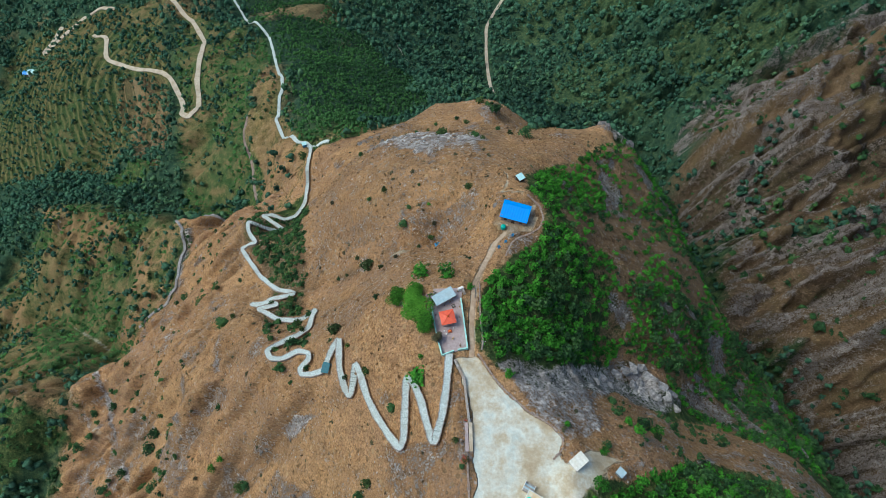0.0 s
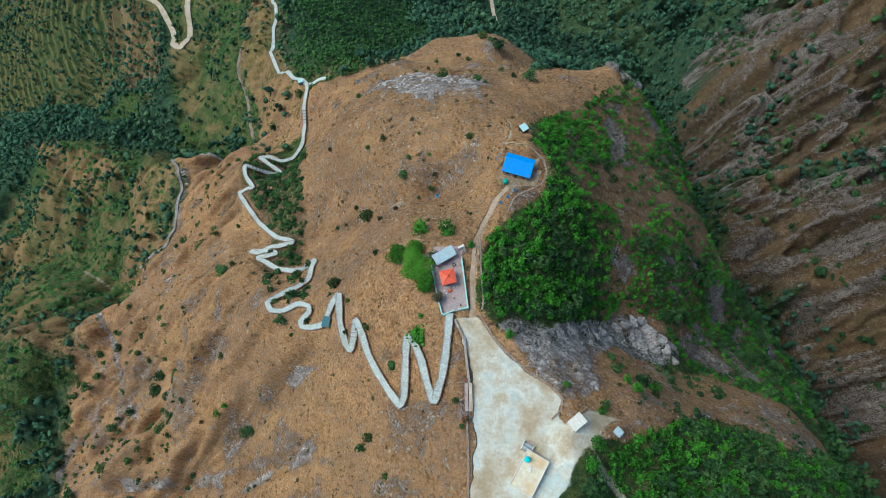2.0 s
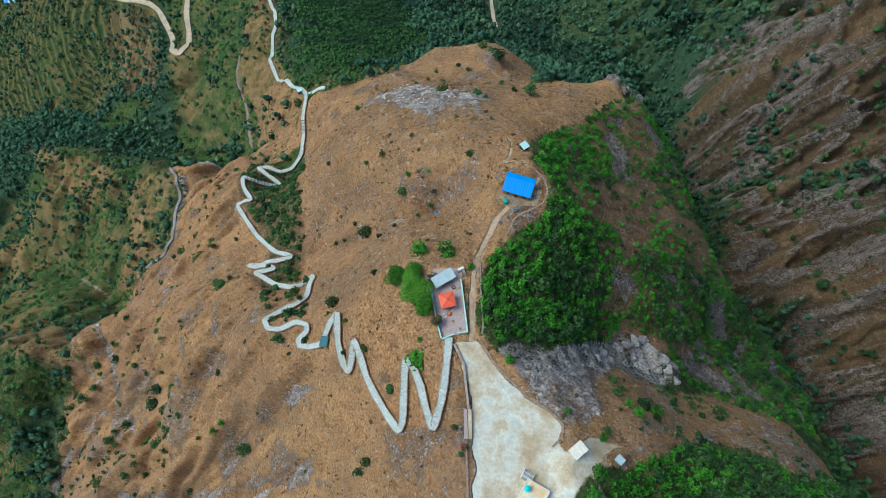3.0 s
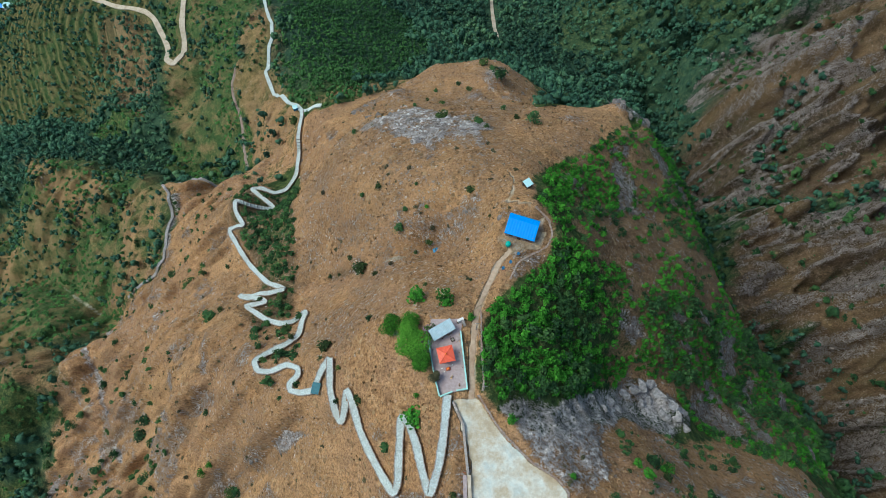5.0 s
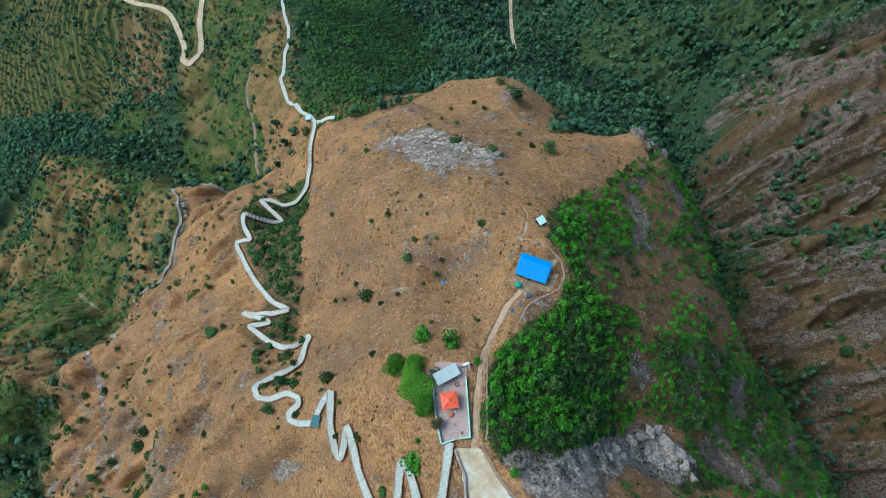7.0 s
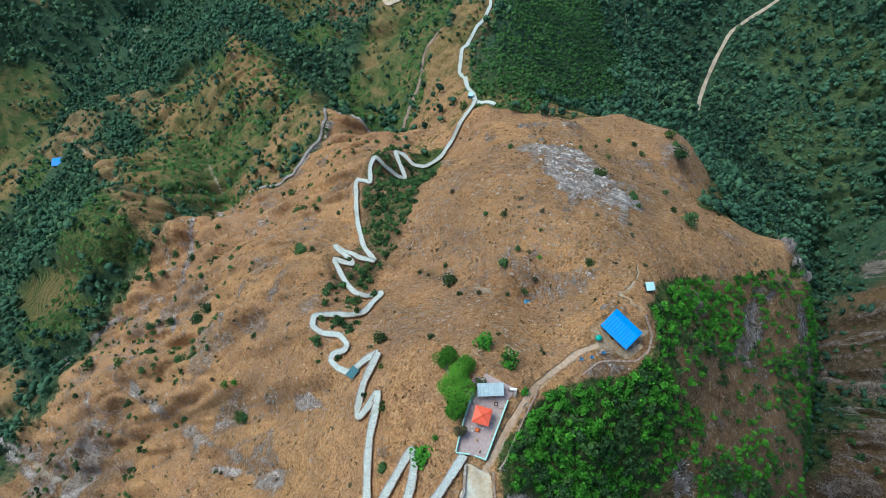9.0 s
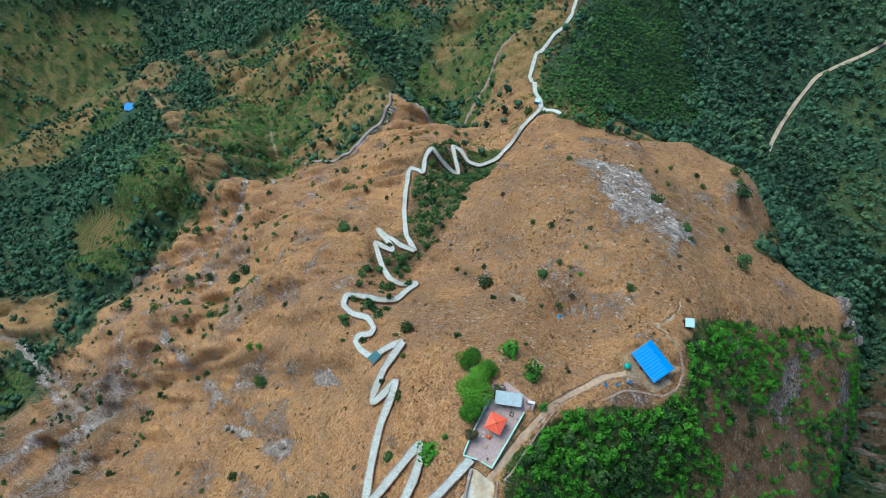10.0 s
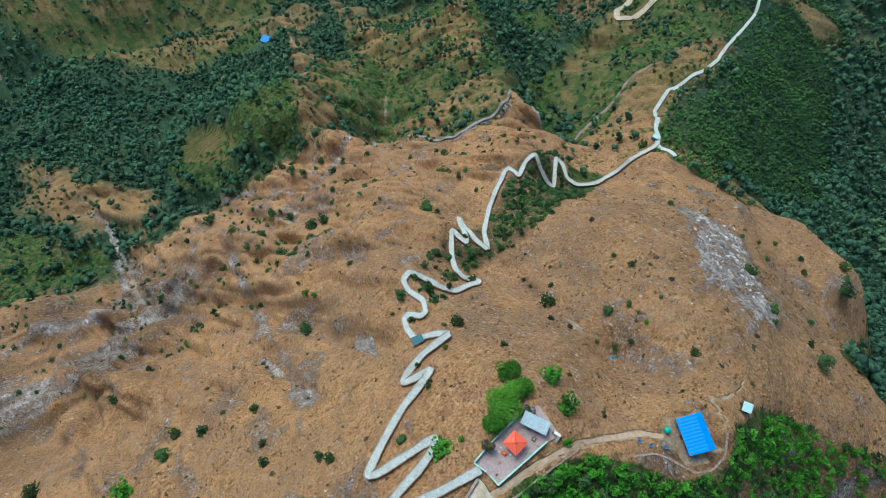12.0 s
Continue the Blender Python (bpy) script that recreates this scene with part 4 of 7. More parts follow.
LOT_LEVEL = [(1.9, 41.7), (8.0, 41.6), (12.5, 35.0), (18.7, 28.2), (23.9, 25.1), (26.9, 21.9), (26.0, 18.5), (22.5, 14), (24, 8.5), (19, -1), (18, -40), (5.5, -40), (5.4, -1.1), (6.8, 13.0), (6.3, 28.1), (3.8, 36.6)]
levelled(LOT_LEVEL, 6.6 - 0.055 * np.clip(MY - 8, 0, 40), 5)
levelled(COURT, 4.3, 3.5)
levelled(HOUSE_PAD, -1.3, 4)


NEARPATH = np.full(MX.shape, 50.0)


def lay(line, ds, raise_by, reach, soft_n):
    """Levels the ground beside a path and gives the path's even steps with their heights."""
    global MZ, NEARPATH
    p = smoothed(line, ds)
    fx, fy = np.interp(p[:, 0], GX, np.arange(len(GX))), np.interp(p[:, 1], GY, np.arange(len(GY)))
    ix, iy = fx.astype(int), fy.astype(int)
    u, v = fx - ix, fy - iy
    z = soft_mean((MZ[iy, ix] * (1 - u) + MZ[iy, ix + 1] * u) * (1 - v) + (MZ[iy + 1, ix] * (1 - u) + MZ[iy + 1, ix + 1] * u) * v, soft_n) + raise_by
    near, level = np.full(MX.shape, 1e9), np.zeros(MX.shape)
    for (x, y), h in zip(p, z):
        a, b = np.searchsorted(GX, [x - reach, x + reach])
        c, d = np.searchsorted(GY, [y - reach, y + reach])
        far = np.hypot(MX[c:d, a:b] - x, MY[c:d, a:b] - y)
        closer = far < near[c:d, a:b]
        near[c:d, a:b] = np.where(closer, far, near[c:d, a:b])
        level[c:d, a:b] = np.where(closer, h, level[c:d, a:b])
    NEARPATH = np.minimum(NEARPATH, near)
    w = step(-near, -reach, -reach * 0.42)
    MZ = MZ + w * (level - raise_by - 0.35 - MZ)
    return np.c_[p, z]


PATHS = {"low": lay(STAIR_LOW, 0.55, 0.5, 3.2, 4), "mid": lay(STAIR_MID, 0.55, 0.5, 3.2, 5), "high": lay(STAIR_HIGH, 0.6, 0.7, 3.6, 6), "trail": lay(RIDGE_TRAIL, 1.2, 0.5, 6.0, 4),
         "road": lay(ROAD_WEST, 2.0, 0.6, 9.0, 6), "top": lay(ROAD_TOP, 2.0, 0.6, 9.0, 6), "valley": lay(ROAD_VALLEY, 3.0, 0.6, 14.0, 4), "branch": lay([(-74.5, 208), (-68, 207), (-62, 205.5)], 1.2, 0.5, 5.0, 3), "lane": lay(LANE, 0.8, -0.27, 2.4, 3)}


def ground(x, y):
    """The finished ground's height at places inside the sheet."""
    x, y = np.atleast_1d(np.asarray(x, float)), np.atleast_1d(np.asarray(y, float))
    fx, fy = np.interp(x, GX, np.arange(len(GX))), np.interp(y, GY, np.arange(len(GY)))
    ix, iy = np.minimum(fx.astype(int), len(GX) - 2), np.minimum(fy.astype(int), len(GY) - 2)
    u, v = fx - ix, fy - iy
    return (MZ[iy, ix] * (1 - u) + MZ[iy, ix + 1] * u) * (1 - v) + (MZ[iy + 1, ix] * (1 - u) + MZ[iy + 1, ix + 1] * u) * v


def gz(x, y):
    return float(ground(x, y)[0])


def raw_mesh(name, verts, quads, material_used, smooth=True):
    """A mesh from arrays: vertices (n, 3) and quads or triangles (m, k)."""
    me = bpy.data.meshes.new(name)
    verts, quads = np.asarray(verts, np.float32), np.asarray(quads, np.int32)
    me.vertices.add(len(verts))
    me.vertices.foreach_set("co", verts.ravel())
    me.loops.add(quads.size)
    me.loops.foreach_set("vertex_index", quads.ravel())
    me.polygons.add(len(quads))
    me.polygons.foreach_set("loop_start", np.arange(0, quads.size, quads.shape[1], dtype=np.int32))
    me.polygons.foreach_set("use_smooth", np.full(len(quads), smooth))
    me.update(calc_edges=True)
    me.materials.append(material_used)
    return me


def build_ground():
    ny, nx = MX.shape
    idx = np.arange(nx * ny).reshape(ny, nx)
    quads = np.stack([idx[:-1, :-1], idx[:-1, 1:], idx[1:, 1:], idx[1:, :-1]], -1).reshape(-1, 4)
    me = raw_mesh("ground", np.stack([MX, MY, MZ], -1).reshape(-1, 3), quads, GROUND)
    cover = me.attributes.new("cover", "FLOAT_COLOR", "POINT")
    cover.data.foreach_set("color", np.stack([dry, rock, earth, np.ones_like(dry)], -1).astype(np.float32).ravel())
    growth = me.attributes.new("growth", "FLOAT_COLOR", "POINT")
    growth.data.foreach_set("color", np.stack([heath, fields, terraced, np.ones_like(dry)], -1).astype(np.float32).ravel())
    place = me.attributes.new("place", "FLOAT_COLOR", "POINT")
    place.data.foreach_set("color", np.stack([far_land, forest_floor, ploughed, np.ones_like(dry)], -1).astype(np.float32).ravel())
    me.attributes.new("level", "FLOAT", "POINT").data.foreach_set("value", flight_count.astype(np.float32).ravel())
    return tagged(new("ground", me), "steep hill ground of dry straw grass, rock and green slopes", "ground", kind="structure")


build_ground()
# ---- building helpers ----
def thing(name, label, category, x=0, y=0, z=0, turn=0, group=""):
    ob = new(name)
    ob.matrix_world = pose(x, y, z, 0, 0, turn)
    return tagged(ob, label, category, group)


def part(name, bm, mat, parent, label="", smooth=False):
    me = bpy.data.meshes.new(name)
    for f in bm.faces:
        f.smooth = smooth
    bm.to_mesh(me)
    bm.free()
    me.materials.append(mat)
    ob = new(name, me)
    ob.parent = parent
    return tagged(ob, label)


def box(bm, x0, y0, z0, x1, y1, z1, bevel=0.0):
    vs = [bm.verts.new((x, y, z)) for z in (z0, z1) for x, y in ((x0, y0), (x1, y0), (x1, y1), (x0, y1))]
    fs = [bm.faces.new([vs[i] for i in q]) for q in ((3, 2, 1, 0), (4, 5, 6, 7), (0, 1, 5, 4), (1, 2, 6, 5), (2, 3, 7, 6), (3, 0, 4, 7))]
    if bevel:
        edges = {e for f in fs for e in f.edges}
        bmesh.ops.bevel(bm, geom=list(edges), offset=bevel, segments=1, affect="EDGES")
    return bm


def boxes(*rows, bevel=0.0):
    bm = bmesh.new()
    for r in rows:
        box(bm, *r, bevel=bevel)
    return bm


def turned(profile, n=20):
    """A body of revolution about z from (radius, height) pairs."""
    bm = bmesh.new()
    rings = [[bm.verts.new((r * math.cos(2 * math.pi * k / n), r * math.sin(2 * math.pi * k / n), z)) for k in range(n)] for r, z in profile]
    for a, b in zip(rings, rings[1:]):
        for k in range(n):
            bm.faces.new((a[k], a[(k + 1) % n], b[(k + 1) % n], b[k]))
    bm.faces.new(rings[0][::-1])
    bm.faces.new(rings[-1])
    return bm


def ribbon(name, pts, width, depth, mat, label, category, stepped=0, kerb=0.0, kind="structure", ragged=0.0):
    """A paved path: a slab that follows its line, in level steps where it climbs, with raised stone edges."""
    ob = tagged(new(name), label, category, kind=kind)
    d = np.gradient(pts[:, :2], axis=0)
    d = np.stack([soft_mean(d[:, 0], 2), soft_mean(d[:, 1], 2)], -1)
    d /= np.maximum(np.linalg.norm(d, axis=1, keepdims=True), 1e-6)
    side = np.stack([-d[:, 1], d[:, 0]], -1)
    half = width / 2 * (1 + 0.09 * np.sin(np.arange(len(pts)) * 0.37) + 0.05 * np.sin(np.arange(len(pts)) * 1.7))[:, None]
    fray = [1 + ragged * np.random.default_rng(k).uniform(-1, 1, (len(pts), 1)) for k in (5, 6)]
    left, right, z = pts[:, :2] + side * half * fray[0], pts[:, :2] - side * half * fray[1], pts[:, 2]
    verts, faces = [], []
    def slab(l0, l1, r0, r1, t0, t1, low0, low1):
        b = len(verts)
        verts.extend([(*l0, t0), (*r0, t0), (*r1, t1), (*l1, t1), (*l0, low0), (*r0, low0), (*r1, low1), (*l1, low1)])
        faces.extend([(b, b + 1, b + 2, b + 3), (b, b + 3, b + 7, b + 4), (b + 1, b + 5, b + 6, b + 2), (b, b + 4, b + 5, b + 1), (b + 3, b + 2, b + 6, b + 7)])
    run = stepped or 1
    for i in range(0, len(pts) - run, run):
        j = i + run
        if stepped:
            t = max(z[i], z[j]) if i % 2 else (z[i] + z[j]) / 2
            g = 0.012 + 0.03 * random.random()
            l0, l1 = left[i] * (1 - g) + left[j] * g, left[j] * (1 - g) + left[i] * g
            r0, r1 = right[i] * (1 - g) + right[j] * g, right[j] * (1 - g) + right[i] * g
            t += random.uniform(-0.05, 0.05)
            slab(l0, l1, r0, r1, t, t, t - depth, t - depth)
        else:
            slab(left[i], left[j], right[i], right[j], z[i], z[j], z[i] - depth, z[j] - depth)
    body = new("paving", raw_mesh("paving", verts, faces, mat, False))
    body.parent = ob
    if kerb:
        for outer in (left, right):
            verts, faces = [], []
            s = side if outer is left else -side
            for i in range(len(pts) - 1):
                up = kerb * (0.75 + 0.5 * random.random())
                slab(outer[i] + s[i] * 0.2, outer[i + 1] + s[i + 1] * 0.2, outer[i], outer[i + 1], z[i] + up, z[i + 1] + up, z[i] - depth - 0.6, z[i + 1] - depth - 0.6)
            k = new("kerb", raw_mesh("kerb", verts, faces, KERB, False))
            k.parent = ob
    return ob


ribbon("stair_path", PATHS["low"], 1.5, 1.1, CONCRETE, "pale concrete stepped path zigzagging below the temple", "stairs", 1, 0.12)
ribbon("stair_path", PATHS["mid"], 1.4, 1.2, CONCRETE, "pale concrete stepped path winding down the dry slope", "stairs", 1, 0.12)
ribbon("stair_path", PATHS["high"], 1.5, 1.4, CONCRETE, "pale concrete stepped path through the scrub gully", "stairs", 1, 0.12)
ribbon("ridge_path", PATHS["trail"], 2.2, 1.2, CONCRETE, "pale concrete footpath along the grassy ridge", "path")
ribbon("ridge_path", PATHS["branch"], 2.0, 1.2, CONCRETE, "short pale footpath branching off on the brow", "path")
ribbon("road", PATHS["road"], 4.4, 1.5, TRACK, "pale unpaved mountain road with a hairpin bend", "road")
ribbon("road", PATHS["valley"], 3.2, 1.5, TRACK, "pale unpaved road through the valley forest", "road")
ribbon("road", PATHS["top"], 5.0, 1.5, TRACK, "pale unpaved road above the terraces", "road")
ribbon("dirt_lane", PATHS["lane"], 1.15, 0.5, LANE_EARTH, "narrow brown dirt lane from the court to the house", "road", ragged=0.3)
# ---- buildings and built things ----
def wall_line(name, line, width, height, mat, label, category="wall", sunk=0.8, kind="structure", level=None):
    """A low straight-sided wall along a line, butted at its corners."""
    ob = tagged(new(name), label, category, kind=kind)
    for a, b in zip(line, line[1:]):
        a, b = Vector(a), Vector(b)
        d = (b - a).normalized() * width / 2
        s = Vector((-d.y, d.x))
        za, zb = (level, level) if level is not None else (gz(*a), gz(*b))
        bm = bmesh.new()
        rows = [(p + q * 1.0, z) for p, z in ((a - d * 0.98, za), (b + d * 0.98, zb)) for q in (s, -s)]
        low = [bm.verts.new((p.x, p.y, z - sunk)) for p, z in rows]
        top = [bm.verts.new((p.x, p.y, z + height)) for p, z in rows]
        for q in ((0, 1, 3, 2),):
            bm.faces.new([top[i] for i in q])
            bm.faces.new([low[i] for i in q[::-1]])
        for i, j in ((0, 1), (1, 3), (3, 2), (2, 0)):
            bm.faces.new((low[i], low[j], top[j], top[i]))
        bmesh.ops.recalc_face_normals(bm, faces=bm.faces)
        bmesh.ops.bevel(bm, geom=bm.edges[:], offset=0.04, segments=1, affect="EDGES")
        part("wall_length", bm, mat, ob)
    return ob


def rubble_wall(line, width, height, label, mat=None, size=0.45):
    """A dry-stone wall: rough stones of uneven size heaped along a line."""
    ob = tagged(new("stone_wall"), label, "wall", kind="structure")
    p = smoothed(line, size * 0.8)
    z = ground(p[:, 0], p[:, 1])
    verts, faces = [], []
    cube = np.array([(-1, -1, -1), (1, -1, -1), (1, 1, -1), (-1, 1, -1), (-1, -1, 1), (1, -1, 1), (1, 1, 1), (-1, 1, 1)], float) / 2
    sides = [(3, 2, 1, 0), (4, 5, 6, 7), (0, 1, 5, 4), (1, 2, 6, 5), (2, 3, 7, 6), (3, 0, 4, 7)]
    for k in range(len(p) - 1):
        d = (p[k + 1] - p[k]) / (np.linalg.norm(p[k + 1] - p[k]) + 1e-9)
        for row in range(max(1, int(height / (size * 0.6)))):
            for across in np.arange(-width / 2 + size / 2, width / 2 - size / 2 + 0.01, size * 0.85):
                c = cube * size * np.array([random.uniform(0.8, 1.25), random.uniform(0.75, 1.1), random.uniform(0.6, 0.95)])
                c += np.array([[random.uniform(-0.07, 0.07) for _ in range(3)] for _ in range(8)]) * size * 2
                m = np.array([[d[0], -d[1]], [d[1], d[0]]])
                xy = c[:, :2] @ m.T + p[k] + np.array([-d[1], d[0]]) * (across + random.uniform(-0.06, 0.06))
                b = len(verts)
                verts.extend(np.c_[xy, c[:, 2] + z[k] + size * 0.25 + row * size * 0.6])
                faces.extend([[b + i for i in s] for s in sides])
    st = new("stones", raw_mesh("stones", verts, faces, mat or WALLSTONE, False))
    st.parent = ob
    return ob


def sheet(w, d, ribs, thick, rise=lambda v: 0.0, rows=2):
    """A ribbed roof sheet, w along x and d along y, with standing ribs; rise gives its height at v from 0 to 1 across y."""
    bm = bmesh.new()
    n = ribs * 4
    def z(i, j):
        return rise(j / rows) + (0.02 if i % 4 in (1, 2) else 0.0)
    top = [[bm.verts.new((-w / 2 + w * i / n, -d / 2 + d * j / rows, z(i, j))) for i in range(n + 1)] for j in range(rows + 1)]
    low = [[bm.verts.new((v.co.x, v.co.y, v.co.z - thick)) for v in r] for r in top]
    for j in range(rows):
        for i in range(n):
            bm.faces.new((top[j][i], top[j][i + 1], top[j + 1][i + 1], top[j + 1][i]))
            bm.faces.new((low[j][i], low[j + 1][i], low[j + 1][i + 1], low[j][i + 1]))
    for a, b in ((top[0], low[0]), (low[-1], top[-1])):
        for i in range(n):
            bm.faces.new((a[i + 1], a[i], b[i], b[i + 1]))
    for k in (0, n):
        for j in range(rows):
            q = (top[j][k], top[j + 1][k], low[j + 1][k], low[j][k])
            bm.faces.new(q if k == 0 else q[::-1])
    return bm


def court_temple():
    z = 4.3
    floor = tagged(new("court_floor"), "pinkish grey paved temple court", "floor", kind="structure")
    bm = bmesh.new()
    out = [(-0.5, 42.2), (5.75, 43.85), (4.45, 57.0), (5.0, 60.2), (-2.6, 60.0), (-3.1, 55.0), (-2.5, 51.2), (-1.3, 45.3)]
    top = bm.faces.new([bm.verts.new((x, y, z + 0.12)) for x, y in out])
    bmesh.ops.recalc_face_normals(bm, faces=[top])
    ext = bmesh.ops.extrude_face_region(bm, geom=[top])
    for v in ext["geom"]:
        if isinstance(v, bmesh.types.BMVert):
            v.co.z -= 1.6
    bmesh.ops.recalc_face_normals(bm, faces=bm.faces)
    part("slab", bm, PAVING, floor)
    zt = z + 0.1
    for line in ([(5.8, 43.8), (4.4, 56.9)], [(3.5, 43.4), (5.55, 43.75)], [(-0.2, 42.1), (2.3, 43.1)], [(-0.5, 42.3), (-1.3, 45.3), (-1.9, 48.0), (-2.5, 51.2), (-3.0, 54.6)]):
        wall_line("court_wall", line, 0.32, 0.95, TURQUOISE, "low turquoise painted court wall", "wall", 1.4, level=zt)
    # pavilion
    t = thing("pavilion", "small temple pavilion with a red hipped roof", "pavilion", 0.95, 51.2, z + 0.12, 13)
    part("plinth", boxes((-1.5, -1.5, 0, 1.5, 1.5, 0.3), bevel=0.03), PAVING, t, "stone plinth")
    for x in (-1.25, 1.25):
        for y in (-1.25, 1.25):
            part("post", boxes((x - 0.13, y - 0.13, 0.35, x + 0.13, y + 0.13, 2.3), bevel=0.02), BRICKRED, t)
    part("shrine_room", boxes((-0.8, -0.5, 0.35, 0.8, 1.1, 2.2), bevel=0.02), BRICKRED, t, "dark red shrine room")
    part("beam", boxes((-1.5, -1.5, 2.15, 1.5, -1.3, 2.34), (-1.5, 1.3, 2.15, 1.5, 1.5, 2.34), (-1.5, -1.3, 2.15, -1.3, 1.3, 2.34), (1.3, -1.3, 2.15, 1.5, 1.3, 2.34)), DARKWOOD, t)
    bm = bmesh.new()
    r, top_z, e = 1.85, 2.8, 2.36
    base = [bm.verts.new((x * r, y * r, e)) for x, y in ((-1, -1), (1, -1), (1, 1), (-1, 1))]
    lip = [bm.verts.new((v.co.x, v.co.y, e - 0.1)) for v in base]
    peak = [bm.verts.new((x * 0.12, y * 0.12, top_z)) for x, y in ((-1, -1), (1, -1), (1, 1), (-1, 1))]
    for i in range(4):
        j = (i + 1) % 4
        bm.faces.new((base[i], base[j], peak[j], peak[i]))
        bm.faces.new((lip[i], lip[j], base[j], base[i]))
    bm.faces.new(peak)
    bm.faces.new(lip[::-1])
    roof = part("roof", bm, REDROOF, t, "red painted hipped roof")
    part("hip_ridge", hip_lines(r, e, top_z), REDROOF, roof)
    part("finial", turned([(0.1, 2.76), (0.2, 2.84), (0.2, 2.94), (0.1, 3.06), (0.05, 3.2), (0.01, 3.35)], 12), ORANGE, t, "orange finial", True)
    # tin-roofed shelter
    t = thing("shelter", "open shelter with a weathered grey-blue tin roof", "shelter", 0.05, 57.0, z + 0.12, 30.6)
    for x in (-2.6, 0, 2.6):
        for y, h in ((-1.15, 1.95), (1.15, 2.25)):
            part("post", boxes((x - 0.06, y - 0.06, 0, x + 0.06, y + 0.06, h)), IRON, t)
    part("roof", sheet(5.75, 2.8, 16, 0.03, lambda v: 1.98 + 0.32 * v), TIN, t, "weathered grey-blue tin sheets")
    part("back_wall", boxes((-2.7, 1.05, 0, 2.7, 1.14, 1.9)), WHITEPAINT, t)
    for k, x in enumerate((-1.5, 0.4, 1.7)):
        part("bench", boxes((x - 0.6, 0.55, 0.36, x + 0.6, 0.95, 0.42), (x - 0.5, 0.62, 0, x - 0.4, 0.88, 0.36), (x + 0.4, 0.62, 0, x + 0.5, 0.88, 0.36)), DARKWOOD, t)
    t = thing("concrete_steps", "grey concrete steps and block at the court corner", "steps", 4.4, 59.0, z + 0.1, 25)
    part("block", boxes((-0.5, 0.3, -0.6, 1.0, 0.9, 1.35), bevel=0.03), WHITEPAINT, t)
    for k in range(4):
        part("step", boxes((0.35, 0.28 - 0.34 * (k + 1), -0.4, 1.0, 0.28 - 0.34 * k, 1.0 - 0.22 * k), bevel=0.015), KERB, t)
    t = thing("fire_pit", "dark square iron fire pit on the court paving", "fire pit", 2.5, 55.1, z + 0.12, 25)
    part("rim", boxes((-0.42, -0.42, 0, 0.42, -0.3, 0.3), (-0.42, 0.3, 0, 0.42, 0.42, 0.3), (-0.42, -0.3, 0, -0.3, 0.3, 0.3), (0.3, -0.3, 0, 0.42, 0.3, 0.3)), DARKWOOD, t)
    part("ash", boxes((-0.3, -0.3, 0, 0.3, 0.3, 0.12)), KERB, t)
    t = thing("altar", "small red altar with orange offerings before the pavilion", "altar", 1.5, 48.3, z + 0.12, 13)
    part("base", boxes((-0.55, -0.4, 0, 0.55, 0.4, 0.28), bevel=0.02), BRICKRED, t)
    part("table", boxes((-0.4, -0.28, 0.28, 0.4, 0.28, 0.5), bevel=0.02), REDROOF, t)
    part("offering", turned([(0.26, 0.5), (0.3, 0.58), (0.2, 0.72), (0.05, 0.8)], 10), ORANGE, t, "heap of orange offerings", True)
    for x, y in ((2.4, 49.2), (0.1, 48.4), (0.6, 47.6)):
        s = thing("stone_block", "small pale stone block on the court paving", "stone", x, y, z + 0.12, random.uniform(0, 90), "court stones")
        part("stone", boxes((-0.16, -0.13, 0, 0.16, 0.13, 0.26), bevel=0.03), WHITEPAINT, s)


def hip_lines(r, e, top_z):
    bm = bmesh.new()
    for x, y in ((-1, -1), (1, -1), (1, 1), (-1, 1)):
        a, b = Vector((x * r, y * r, e + 0.02)), Vector((x * 0.12, y * 0.12, top_z + 0.02))
        s = Vector((-y, x, 0)) * 0.05
        v = [bm.verts.new(p) for p in (a + s, a - s, b - s, b + s, a + Vector((0, 0, 0.06)), b + Vector((0, 0, 0.06)))]
        bm.faces.new((v[0], v[4], v[5], v[3]))
        bm.faces.new((v[4], v[1], v[2], v[5]))
        bm.faces.new((v[0], v[1], v[4]))
    return bm


def water_tank(x, y, z, r, h, mat, label):
    t = thing("water_tank", label, "water tank", x, y, z)
    part("body", turned([(r * 0.95, 0), (r, 0.06), (r, h * 0.3), (r * 1.03, h * 0.32), (r, h * 0.36), (r, h * 0.6), (r * 1.03, h * 0.62), (r, h * 0.66), (r, h * 0.82), (r * 0.8, h * 0.93), (r * 0.34, h * 0.97)], 24), mat, t, "", True)
    part("lid", turned([(r * 0.34, h * 0.95), (r * 0.34, h * 1.04), (r * 0.28, h * 1.07)], 18), mat, t)
    return t


def drum(x, y, z):
    t = thing("drum", "open blue plastic drum on the yard earth", "drum", x, y, z, 0, "yard drums")
    part("shell", turned([(0.34, 0), (0.38, 0.05), (0.36, 0.4), (0.38, 0.45), (0.36, 0.8), (0.38, 0.86), (0.33, 0.87), (0.33, 0.3)], 18), DRUM, t, "", True)
    return t


